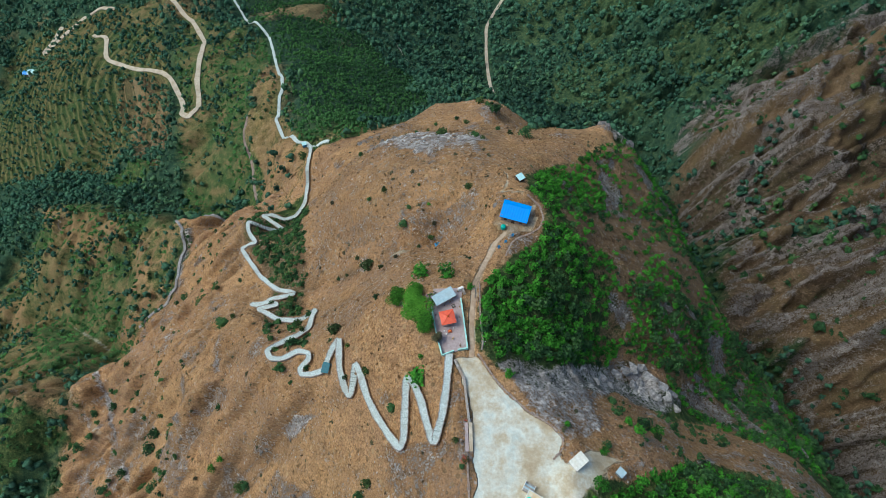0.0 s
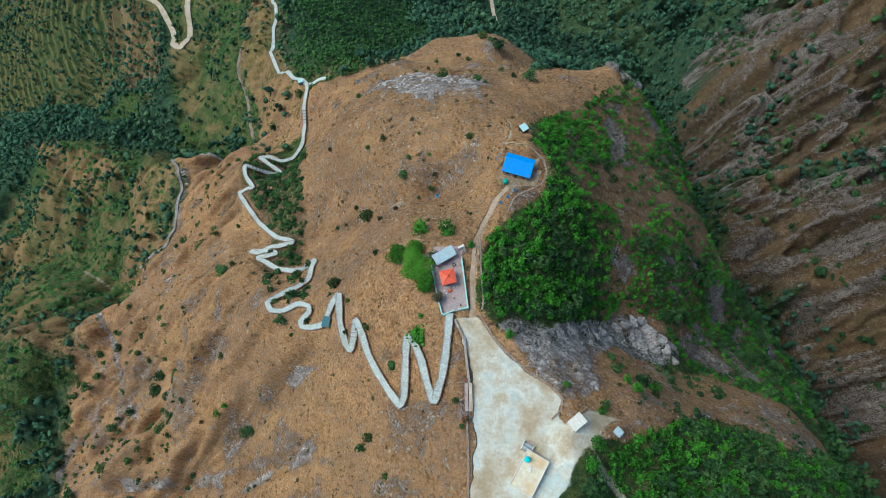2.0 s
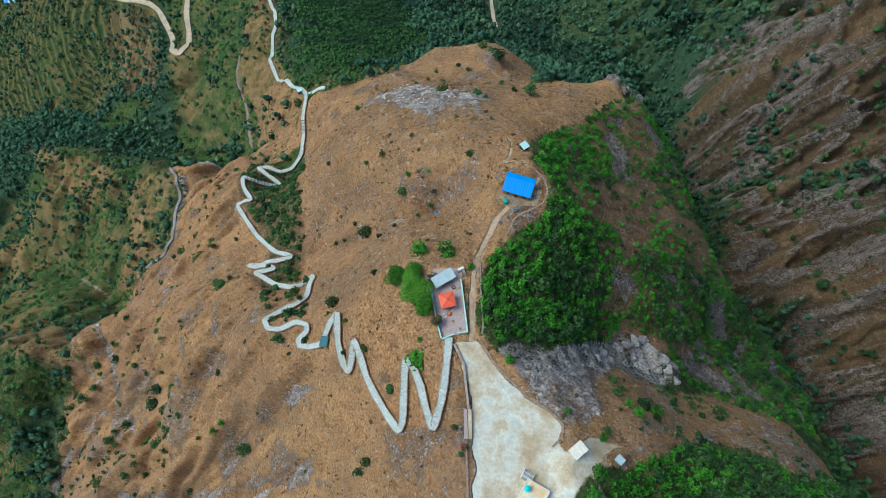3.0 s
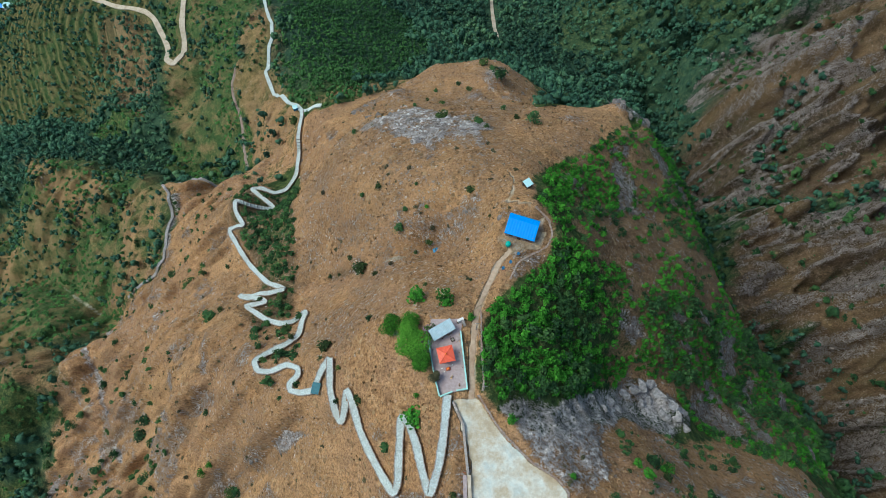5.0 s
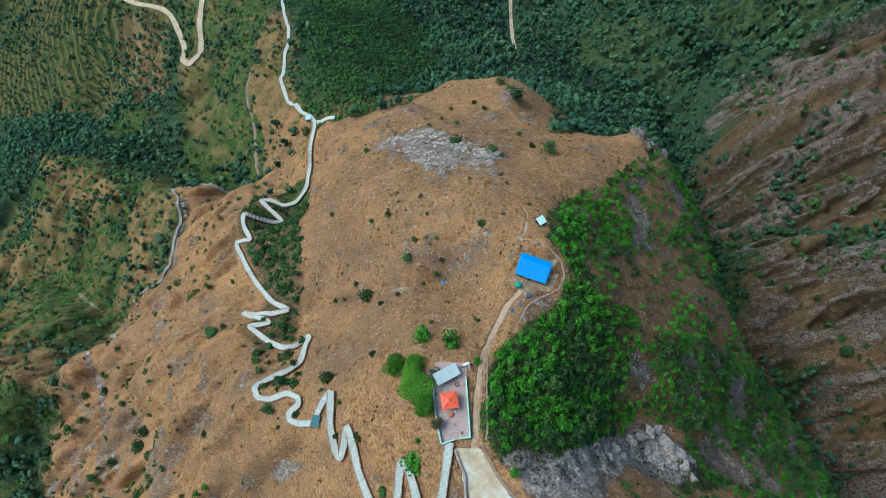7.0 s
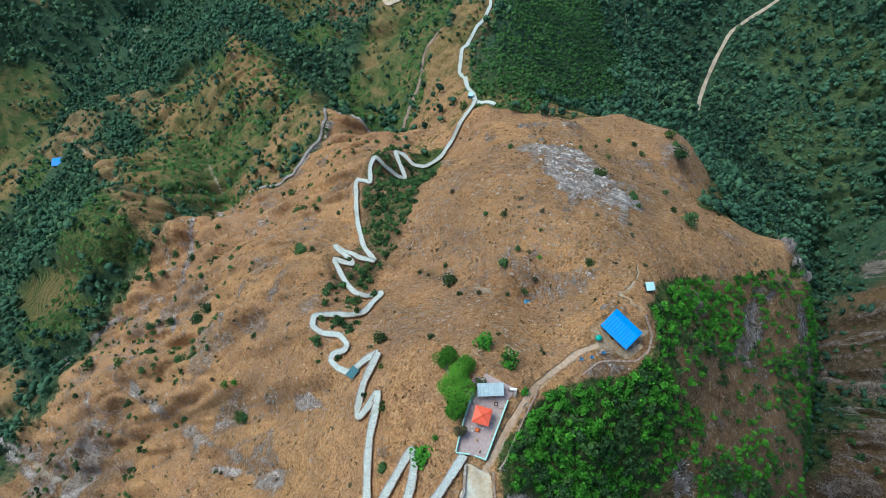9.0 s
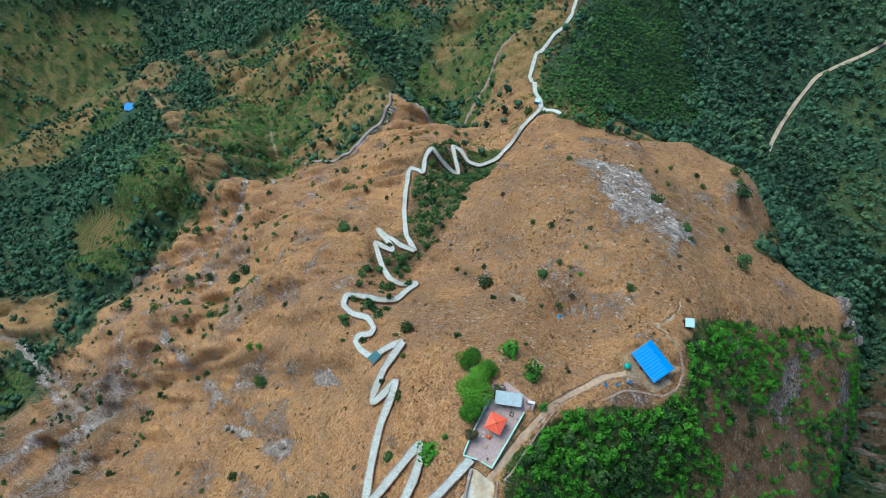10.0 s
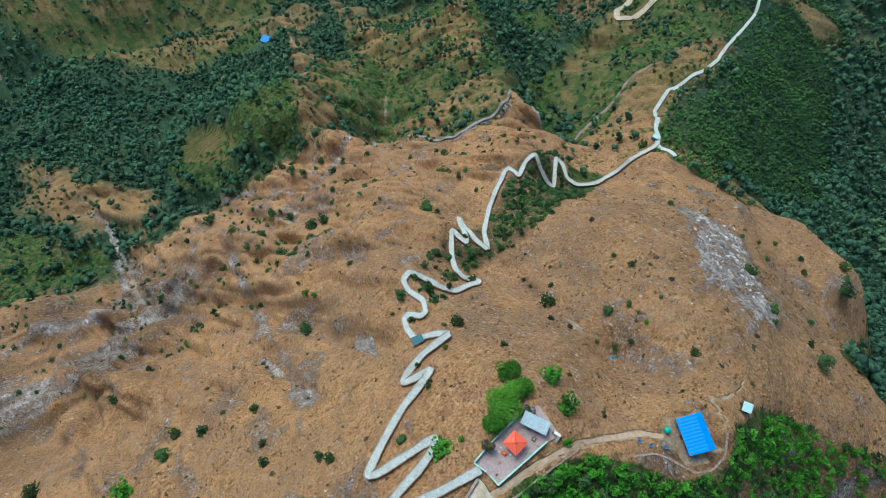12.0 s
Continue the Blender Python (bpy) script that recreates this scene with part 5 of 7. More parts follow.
def blue_house():
    z = -1.35
    t = thing("house", "stone house with a bright blue tin roof", "house", 20.45, 85.2, z, -18)
    part("wall", boxes((-3.6, -2.55, -0.5, 3.6, -2.3, 2.2), (-3.6, 2.2, -0.5, 3.6, 2.45, 2.75), (-3.6, -2.3, -0.5, -3.35, 2.2, 2.45), (3.35, -2.3, -0.5, 3.6, 2.2, 2.45)), WALLSTONE, t, "rough stone walls")
    def rise(v):
        return 2.28 + (v / 0.74 * 0.85 if v < 0.74 else 0.85 - (v - 0.74) / 0.26 * 0.4)
    roof = part("roof", sheet(7.95, 5.75, 11, 0.03, rise, 50), BLUETIN, t, "bright blue tin sheets")
    part("ridge_cap", boxes((-3.98, 1.25, 3.13, 3.98, 1.55, 3.17)), BLUETIN, roof)
    part("fascia", boxes((-3.97, -2.9, 2.08, 3.97, -2.84, 2.24)), DARKWOOD, t)
    d = part("door", boxes((-0.45, -2.6, -0.05, 0.45, -2.54, 1.85)), DARKWOOD, t, "dark wooden door")
    part("handle", boxes((0.3, -2.64, 0.85, 0.36, -2.6, 1.0)), IRON, d)
    for x in (-2.2, 2.2):
        w = part("window", boxes((x - 0.45, -2.6, 0.7, x + 0.45, -2.55, 1.6)), DARKWOOD, t, "dark shuttered window")
        part("sill", boxes((x - 0.55, -2.66, 0.62, x + 0.55, -2.55, 0.7)), KERB, w)
    water_tank(16.9, 81.3, gz(16.9, 81.3), 0.68, 1.4, TANKGREEN, "round green plastic water tank beside the house")
    for x, y in ((19.4, 78.6), (17.2, 75.9), (15.3, 74.4)):
        drum(x, y, gz(x, y))
    rubble_wall([(24.5, 91.5), (27.6, 88.6), (28.6, 84.5), (27, 80.6), (22.5, 78.2), (19, 75.6), (16.8, 71)], 0.5, 0.5, "low dry-stone wall round the house yard")


def concrete_block():
    zb = gz(18.3, 5.9)
    t = thing("flat_roofed_building", "low concrete building with a cream flat roof and white parapet", "building", 18.3, 5.9, zb, -30.5)
    h = 1.45
    part("wall", boxes((-2.6, -4.15, -2.5, 2.6, 4.15, h)), WHITEPAINT, t, "pale plastered walls")
    part("roof", boxes((-2.68, -4.25, h, 2.68, 4.25, h + 0.14)), CREAM, t, "cream screed roof with rusty stains")
    for name, r in (("parapet", (-2.68, -4.25, h + 0.14, 2.68, -4.1, h + 0.32)), ("parapet", (-2.68, 4.1, h + 0.14, 2.68, 4.25, h + 0.32)), ("parapet", (-2.68, -4.1, h + 0.14, -2.53, 4.1, h + 0.32)), ("parapet", (2.53, -4.1, h + 0.14, 2.68, 4.1, h + 0.32))):
        part(name, boxes(r, bevel=0.015), WHITEPAINT, t)
    part("hatch", boxes((-0.9, 0.1, h + 0.14, 0.0, 1.3, h + 0.3), bevel=0.02), WHITEROOF, t, "pale slab hatch")
    for x in (2.6,):
        for y in (-2.4, 0.4, 2.8):
            w = part("window", boxes((x, y - 0.5, -1.2, x + 0.05, y + 0.5, 0.3)), DARKWOOD, t, "dark window")
            part("sill", boxes((x, y - 0.6, -1.3, x + 0.14, y + 0.6, -1.2)), KERB, w)
    tank = water_tank(17.9, 8.7, zb + h + 0.14, 0.62, 1.25, TANKBLUE, "round cyan plastic water tank on the flat roof")
    s = thing("roof_steps", "short flight of grey concrete steps up to the flat roof", "steps", 18.3, 11.4, zb, -30.5)
    for k in range(5):
        part("step", boxes((-1.1, 0.95 - 0.42 * (k + 1), -0.4, 1.1, 0.95 - 0.42 * k, 0.28 * (k + 1)), bevel=0.02), TIN if k % 2 else KERB, s)
    for x in (-1.2, 1.1):
        part("side_wall", boxes((x, -1.2, -0.4, x + 0.1, 0.95, 1.0)), WHITEPAINT, s)


def shed(name, label, x, y, w, d, turn, h, mat, slope=0.2, sink=0.6, ribs=5, wall=None, kind="shed"):
    t = thing(name, label, kind, x, y, gz(x, y), turn)
    for px in (-w / 2 + 0.12, w / 2 - 0.12):
        for py, ph in ((-d / 2 + 0.12, h - 0.02), (d / 2 - 0.12, h + slope - 0.05)):
            part("post", boxes((px - 0.06, py - 0.06, -sink, px + 0.06, py + 0.06, ph)), IRON, t)
    if wall:
        part("wall", boxes((-w / 2 + 0.2, -d / 2 + 0.2, -sink, w / 2 - 0.2, d / 2 - 0.2, h - 0.12)), wall, t)
    part("roof", sheet(w, d, ribs, 0.03, lambda v: h + slope * v), mat, t)
    return t


court_temple()
blue_house()
concrete_block()
shed("shed", "small shed with a flat white roof beside the trodden ground", 29.2, 16.5, 3.6, 2.65, 38, 2.3, WHITEROOF, 0.1, 1.5, 4, WHITEPAINT)
shed("shed", "tiny hut with a grey-blue tin roof in the scrub", 39.2, 14.7, 1.75, 1.9, 44, 2.0, TIN, 0.15, 1.2, 4, TIN)
shed("shed", "small hut with a pale cyan tin roof on the grass", 23.4, 100.9, 2.2, 2.2, 34, 1.9, PALETIN, 0.25, 1.0, 5, DARKWOOD)
shed("shed", "tiny hut with a teal-blue tin roof at the path fork", -77.5, 209.5, 2.6, 2.2, 20, 2.2, PALETIN, 0.2, 1.0, 4, DRUM)
shed("rest_shelter", "little resting shelter with a teal tin roof beside the path", -34.4, 48.4, 2.2, 3.1, -10, 2.3, TEALTIN, 0.3, 1.4, 5, None, "shelter")


def farmhouse(x, y, turn, w, d, mat, label, wall=WALLSTONE):
    t = thing("house", label, "house", x, y, gz(x, y), turn)
    part("wall", boxes((-w / 2 + 0.4, -d / 2 + 0.4, -4, w / 2 - 0.4, d / 2 - 0.4, 3.0)), wall, t)
    part("roof", sheet(w, d, 10, 0.06, lambda v: 3.05 + 1.1 * (1 - abs(2 * v - 1)), 10), mat, t)
    for k in (-1, 1):
        part("window", boxes((k * w * 0.25 - 0.5, -d / 2 + 0.33, 0.9, k * w * 0.25 + 0.5, -d / 2 + 0.41, 2.0)), DARKWOOD, t)
    part("door", boxes((-0.5, -d / 2 + 0.33, 0, 0.5, -d / 2 + 0.41, 2.0)), DARKWOOD, t)


farmhouse(-444, 112, 35, 11, 8.5, BLUETIN, "far farmhouse with a blue tin roof above terraced fields")
farmhouse(-497, 533, 5, 12, 7, BLUETIN, "far farmhouse with a blue tin roof among terraces")
farmhouse(-483, 524, 8, 11, 8, PALETIN, "far farmhouse with a pale blue tin roof among terraces", WHITEPAINT)

# low walls and edging of the parking ground
rubble_wall([(8.4, 42.4), (12.5, 35.4), (18.9, 28.6), (24.5, 25.0), (26.9, 22.3), (26.8, 19.9), (24.2, 17.2)], 0.55, 0.5, "low rough stone edging of the parking ground")
rubble_wall([(9.3, 62.4), (9.2, 54), (9.6, 46), (9.2, 43.2)], 0.4, 0.3, "line of rough stones beside the dirt lane", size=0.4)
rubble_wall([(5.0, 18.4), (5.3, 10), (5.1, 2), (5.3, -8)], 0.5, 0.5, "rough stone edging above the dry slope")
rubble_wall([(-104.7, 181.5), (-131, 190.5), (-160, 196.5), (-170, 198)], 1.9, 1.2, "tumbled pale stone wall along the spur", ROCK, 0.8)
rubble_wall([(-171, 197), (-156, 181), (-151, 160), (-147, 140), (-158, 128), (-176, 123)], 2.0, 1.0, "tumbled pale stone wall down the spur edge", ROCK, 0.8)
rubble_wall([(-140.5, 298.4), (-143.6, 274.3), (-132.5, 251.5), (-122.5, 218.5), (-107, 183)], 1.7, 1.0, "old stone wall climbing the ridge", WALLSTONE, 0.8)
wall_line("parapet_wall", [(2.7, 40.6), (4.8, 35.8), (5.2, 30.9), (5.7, 25.8)], 0.55, 0.85, KERB, "grey concrete parapet above the steps", "wall", 1.6)
bench_z = gz(5.6, 22)
t = thing("long_bench", "long brown concrete bench beside the parking ground", "bench", 5.5, 22.3, bench_z, 0.6)
for k in (-1, 1):
    part("seat", boxes((k * 0.48 - 0.4, -3.2, 0.42 + 0.1 * (k < 0), k * 0.48 + 0.4, 3.2, 0.54 + 0.1 * (k < 0)), bevel=0.02), PAVING if k < 0 else TRACK, t)
for y in (-2.9, -1, 1, 2.9):
    part("support", boxes((-0.8, y - 0.15, -0.8, 0.8, y + 0.15, 0.44)), KERB, t)
t = thing("red_sign", "small red painted board at the end of the bench", "sign", 4.9, 25.9, gz(4.9, 25.9), 0)
part("board", boxes((-0.35, -0.05, 0.75, 0.35, 0.05, 1.3), bevel=0.01), REDROOF, t)
part("post", boxes((-0.05, -0.05, -0.4, 0.05, 0.05, 0.75)), IRON, t)
t = thing("tarpaulin", "crumpled blue tarpaulin lying on the dry slope", "tarpaulin", -1.9, 89.2, gz(-1.9, 89.2), 20)
bm = bmesh.new()
bmesh.ops.create_grid(bm, x_segments=10, y_segments=8, size=0.5)
for v in bm.verts:
    v.co = Vector((v.co.x * 1.7, v.co.y * 1.2, 0.22 + 0.22 * noise.noise(v.co * 5) + 0.1 * noise.noise(v.co * 13)))
ext = bmesh.ops.extrude_face_region(bm, geom=bm.faces[:])
for v in ext["geom"]:
    if isinstance(v, bmesh.types.BMVert):
        v.co.z -= 0.4
part("sheet", bm, DRUM, t, "", True)


def utility_pole(x, y):
    t = thing("utility_pole", "slim grey utility pole beside the dirt lane", "pole", x, y, gz(x, y), 5, "lane poles")
    part("shaft", turned([(0.13, -0.6), (0.12, 0), (0.07, 6.2)], 10), IRON, t, "", True)
    part("crossarm", boxes((-0.55, -0.05, 5.7, 0.55, 0.05, 5.8)), IRON, t)
    for k in (-0.45, 0.45):
        i = part("insulator", turned([(0.05, 5.8), (0.07, 5.86), (0.03, 5.95)], 8), WHITEPAINT, t)
        i.location.x = k
    return Vector((x, y, gz(x, y) + 5.9))


pole_a, pole_b = utility_pole(8.0, 57.6), utility_pole(9.4, 43.4)
wire = bpy.data.curves.new("cable", "CURVE")
wire.dimensions, wire.bevel_depth = "3D", 0.025
spl = wire.splines.new("POLY")
spl.points.add(12)
for k in range(13):
    p = pole_a.lerp(pole_b, k / 12) - Vector((0, 0, 0.5 * (1 - (k / 6 - 1) ** 2)))
    spl.points[k].co = (*p, 1)
wire.materials.append(IRON)
tagged(new("cable", wire), "thin grey overhead cable between two poles", "cable")
# ---- plants ----
LEAF_RNG = np.random.default_rng(7)


def crown_shape(rng, count, leaf, blobs=6, flat=0.8, skirt=-0.25):
    """A crown of radius 1: tilted leaf clumps on the skins of a few lobes, with an uneven outline and gaps."""
    centre = rng.normal(size=(blobs, 3))
    centre *= (rng.uniform(0.25, 0.62, blobs) / np.linalg.norm(centre, axis=1))[:, None]
    lobe = rng.uniform(0.34, 0.56, blobs)
    pick = rng.integers(0, blobs, count)
    d = rng.normal(size=(count, 3))
    d /= np.linalg.norm(d, axis=1)[:, None]
    d[:, 2] = np.where(d[:, 2] < skirt, -d[:, 2], d[:, 2])
    pos = centre[pick] + d * (lobe[pick] * rng.uniform(0.75, 1.1, count))[:, None]
    nrm = d + 0.45 * rng.normal(size=(count, 3)) + np.array([0, 0, 0.35])
    nrm /= np.linalg.norm(nrm, axis=1)[:, None]
    u = np.cross(nrm, rng.normal(size=(count, 3)))
    u /= np.linalg.norm(u, axis=1)[:, None] + 1e-9
    v = np.cross(nrm, u)
    s = leaf * rng.uniform(0.6, 1.35, count)[:, None]
    bend = nrm * s * 0.35
    quad = np.stack([pos - u * s, pos - v * s * 0.8 + bend, pos + u * s, pos + v * s * 0.8 + bend], 1).reshape(-1, 3)
    quad[:, 2] = (quad[:, 2] + 0.75) * flat
    faces = np.arange(count * 4).reshape(-1, 4)
    return quad, faces


def lobed_shape(rng, lobes, clumps, leaf, height):
    """A far tree of radius 1: rugged leaf lobes round a trunk, with loose clumps breaking the outline. Triangles."""
    bm = bmesh.new()
    bmesh.ops.create_icosphere(bm, subdivisions=1, radius=1)
    ball = np.array([q.co[:] for q in bm.verts])
    tri = np.array([[q.index for q in t.verts] for t in bm.faces])
    bm.free()
    verts, faces, base = [], [], 0
    for k in range(lobes):
        a, far = 6.28 * k / lobes + rng.uniform(-0.6, 0.6), rng.uniform(0.25, 0.6) if k else 0.0
        size = rng.uniform(0.34, 0.58)
        v = ball * rng.uniform(0.62, 1.28, (len(ball), 1)) * size * np.array([1, 1, 0.9])
        verts.append(v + np.array([math.cos(a) * far, math.sin(a) * far, height + rng.uniform(-0.22, 0.28) + (0.22 if not k else 0)]))
        faces.append(tri + base)
        base += len(ball)
    (quad, qf), (tv, tf) = crown_shape(rng, clumps, leaf, lobes + 2, 1.0), trunk_shape(height, 0.06)
    quad[:, 2] += height - 0.75
    verts += [quad, tv]
    faces += [np.r_[qf[:, [0, 1, 2]], qf[:, [0, 2, 3]]] + base, np.r_[tf[:, [0, 1, 2]], tf[:, [0, 2, 3]]] + base + len(quad)]
    return np.concatenate(verts), np.concatenate(faces)


def trunk_shape(height, width):
    a = np.arange(3) * math.pi / 1.5
    ring = np.stack([np.cos(a), np.sin(a)], -1)
    verts = np.r_[np.c_[ring * width, np.full(3, -0.15)], np.c_[ring * width * 0.5, np.full(3, height)]]
    return verts, np.array([(i, (i + 1) % 3, 3 + (i + 1) % 3, 3 + i) for i in range(3)])


def wood(name, label, xy, radius, mat, shapes, tall, tint, category="wood", soft=False):
    """Uncountable growth joined into one sheet of many small crowns."""
    verts, faces, tints, base = [], [], [], 0
    z = ground(xy[:, 0], xy[:, 1])
    pick = LEAF_RNG.integers(0, len(shapes), len(xy))
    ang = LEAF_RNG.uniform(0, 6.28, len(xy))
    for k, (sv, sf) in enumerate(shapes):
        at = np.where(pick == k)[0]
        if not len(at):
            continue
        c, s = np.cos(ang[at])[:, None], np.sin(ang[at])[:, None]
        r = radius[at][:, None]
        stretch = LEAF_RNG.uniform(0.85, 1.2, (len(at), 1))
        x = (sv[None, :, 0] * c - sv[None, :, 1] * s) * r * stretch + xy[at, 0:1]
        y = (sv[None, :, 0] * s + sv[None, :, 1] * c) * r / stretch + xy[at, 1:2]
        h = sv[None, :, 2] * r * tall[at][:, None] + z[at][:, None] - 0.15
        verts.append(np.stack([x, y, h], -1).reshape(-1, 3))
        n = len(sv)
        faces.append((sf[None] + (np.arange(len(at)) * n)[:, None, None] + base).reshape(-1, sf.shape[1]))
        tints.append(np.repeat(tint[at], n))
        base += n * len(at)
    me = raw_mesh(name, np.concatenate(verts), np.concatenate(faces), mat, soft)
    att = me.attributes.new("tint", "FLOAT", "POINT")
    att.data.foreach_set("value", np.concatenate(tints).astype(np.float32))
    return tagged(new(name, me), label, category, kind="stuff")


def at_grid(grid_values, xy):
    ix = np.clip(np.searchsorted(GX, xy[:, 0]), 0, len(GX) - 1)
    iy = np.clip(np.searchsorted(GY, xy[:, 1]), 0, len(GY) - 1)
    return grid_values[iy, ix]


def scatter(x0, x1, y0, y1, gap, seed):
    rng = np.random.default_rng(seed)
    x, y = np.meshgrid(np.arange(x0, x1, gap), np.arange(y0, y1, gap))
    xy = np.stack([x.ravel(), y.ravel()], -1)
    xy += rng.uniform(-0.48, 0.48, xy.shape) * gap
    return xy, rng


def patchy(xy, size, seed):
    return fbm(xy[:, 0], xy[:, 1], size, 3, seed)


SHAPES_SHRUB = [crown_shape(LEAF_RNG, 40, 0.29, 5, 0.8) for _ in range(6)]
SHAPES_LEAFY = [crown_shape(LEAF_RNG, 58, 0.22, 7, 0.85) for _ in range(8)]
SHAPES_TREE = [lobed_shape(LEAF_RNG, 2, 11, 0.24, 0.95) for _ in range(16)]
SHAPES_YOUNG = [lobed_shape(LEAF_RNG, 1, 11, 0.3, 0.8) for _ in range(12)]
SHAPES_FINE = [crown_shape(LEAF_RNG, 96, 0.18, 8, 0.85) for _ in range(5)]
FREE = np.minimum(NEARPATH, np.where(earth > 0.36, 0.0, 50.0))


def seen_part(xy):
    """The part of the land under the flight: what lies far off behind it stays bare ground."""
    return inside(xy[:, 0], xy[:, 1], SEEN) > 0


# woodland in the valleys and on the shaded slopes
xy, rng = scatter(-740, 350, -150, 700, 5.0, 11)
d = at_grid(dry, xy)
field = np.maximum.reduce([inside(xy[:, 0], xy[:, 1], p) for p in (FIELDS_WEST, FIELDS_NORTH, TERRACES, RICE, FIELDS_FAR)])
near_hill = np.maximum.reduce([inside(xy[:, 0], xy[:, 1], p) for p in (EAST_FACE, EAST_UPPER, SOUTH_WOOD, STAIR_GULLY)])
rows_on = inside(xy[:, 0], xy[:, 1], TERRACES) > 0
crease = at_grid(west_rib, xy)
height_frac = (ground(xy[:, 0], xy[:, 1]) / 4.4) % 1.0
chance = np.where(field > 0, 0.10 + 0.75 * (1 - step(crease, 0.10, 0.26)) + 0.35 * step(patchy(xy, 34.0, 41), 0.46, 0.6), (0.66 + 0.33 * step(patchy(xy, 38.0, 87) + 0.4 * (0.25 - crease), 0.44, 0.54)) * (1 - 0.9 * step(d, 0.25, 0.6)))
chance = np.where(inside(xy[:, 0], xy[:, 1], FIELDS_FAR) > 0, 0.22 + 0.7 * step(patchy(xy, 40.0, 92), 0.46, 0.58), chance)
chance = np.where(inside(xy[:, 0], xy[:, 1], RICE) > 0, 0.02, chance)
chance *= 1 - 0.75 * (at_grid(lush, xy) > 0)
for hx, hy in ((-444, 112), (-438, 98), (-497, 533), (-483, 524)):
    chance = np.where(np.hypot(xy[:, 0] - hx, xy[:, 1] - hy) < 15, 0, chance)
chance = np.where((xy[:, 0] > -125) & (xy[:, 1] > 150) & (d < 0.25) & (field < 0) & (at_grid(lush, xy) < 0), 0.9, chance)
chance = np.where((inside(xy[:, 0], xy[:, 1], FRINGE) > 0) & (d < 0.6), 0.25, chance)
chance = np.where(inside(xy[:, 0], xy[:, 1], FOREST_SLOPE) + 60 * (patchy(xy, 45.0, 68) - 0.5) > 2, 0, chance)
chance = np.where(inside(xy[:, 0], xy[:, 1], TERRACES_FAR) > 0, 0.16, chance)
chance = np.where((xy[:, 0] > 60) & (xy[:, 1] > 170) & (at_grid(heath, xy) < 0.4) & (at_grid(dry, xy) < 0.7), np.maximum(chance, 0.92), chance)
clearing = at_grid(glade, xy)
chance *= 1 - 0.4 * clearing
chance = np.where(rows_on, np.where(height_frac > 0.72, 0.9, 0.12 + 0.7 * step(patchy(xy, 42.0, 94), 0.46, 0.56)), chance)
chance *= np.where((near_hill > -1) | (at_grid(rock, xy) > 0.3) | ((xy[:, 0] > -20) & (xy[:, 0] < 132) & (xy[:, 1] < 118)), 0, 1)
chance *= np.where(at_grid(FREE, xy) > 4.5, 1, 0) * np.where(inside(xy[:, 0], xy[:, 1], DRY_HILL) > 2, 0, 1)
far_tree = (xy[:, 1] > 470) | (xy[:, 0] < -520)
chance = np.where(far_tree, chance * 0.62, chance)
keep = (rng.random(len(xy)) < chance) & seen_part(xy)
xy, field = xy[keep], field[keep]
slope_in = inside(xy[:, 0], xy[:, 1], FOREST_SLOPE) + 60 * (patchy(xy, 45.0, 68) - 0.5)
rad = (2.1 + 2.5 * rng.random(len(xy)) ** 1.6) * np.where(field > 0, 0.75, 1.0) * np.where((xy[:, 1] > 470) | (xy[:, 0] < -520), 1.25, 1.0)
tint = np.clip(-0.05 + 0.95 * rng.random(len(xy)) ** 1.3 + 1.5 * (patchy(xy, 45.0, 43) - 0.5), 0, 1)
# leaf tint darkens towards the valley bed: the valley's shade put into the colour
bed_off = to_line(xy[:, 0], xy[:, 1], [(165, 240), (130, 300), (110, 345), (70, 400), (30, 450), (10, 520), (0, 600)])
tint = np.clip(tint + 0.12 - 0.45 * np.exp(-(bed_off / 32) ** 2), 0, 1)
deep = patchy(xy, 70.0, 44) + 0.3 * (rng.random(len(xy)) - 0.5) - 0.006 * np.clip(slope_in, -10, 30) > 0.46
tint = np.clip(tint + np.where(slope_in > 0, 0.18, 0), 0, 1)
tall = rng.uniform(0.95, 1.6, len(xy))
gorge = (xy[:, 0] > 95) & (xy[:, 1] < 260)
wood("gorge_wood", "dark green trees crowding the bottom of the gorge", xy[gorge], rad[gorge] * 0.95, LEAF_WOOD, SHAPES_TREE, tall[gorge], tint[gorge], soft=True)
xy, rad, tint, deep, tall = (v[~gorge] for v in (xy, rad, tint, deep, tall))
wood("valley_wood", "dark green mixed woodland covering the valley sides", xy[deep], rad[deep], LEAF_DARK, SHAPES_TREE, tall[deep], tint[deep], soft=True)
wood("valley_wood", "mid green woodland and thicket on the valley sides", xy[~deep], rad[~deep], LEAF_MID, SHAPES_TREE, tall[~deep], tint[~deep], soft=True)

gorge_xy, rng = scatter(110, 245, -60, 330, 4.4, 27)
bed = np.minimum(to_line(gorge_xy[:, 0], gorge_xy[:, 1], GORGE_LINE), 6 + np.minimum(to_line(gorge_xy[:, 0], gorge_xy[:, 1], RAVINE), 1 + to_line(gorge_xy[:, 0], gorge_xy[:, 1], GULLY_EAST)))
gorge_xy = gorge_xy[(bed + 9 * (patchy(gorge_xy, 20.0, 86) - 0.5) < 13) & (rng.random(len(gorge_xy)) < 0.9)]
# tint stays low here, so the gorge's shade is partly in the leaf colour
wood("gorge_wood", "dense trees along the bottom of the gorge, leaves tinted dark for its shade", gorge_xy, rng.uniform(1.8, 3.6, len(gorge_xy)), LEAF_DARK, SHAPES_TREE, rng.uniform(0.9, 1.5, len(gorge_xy)), 0.6 * rng.random(len(gorge_xy)), soft=True)

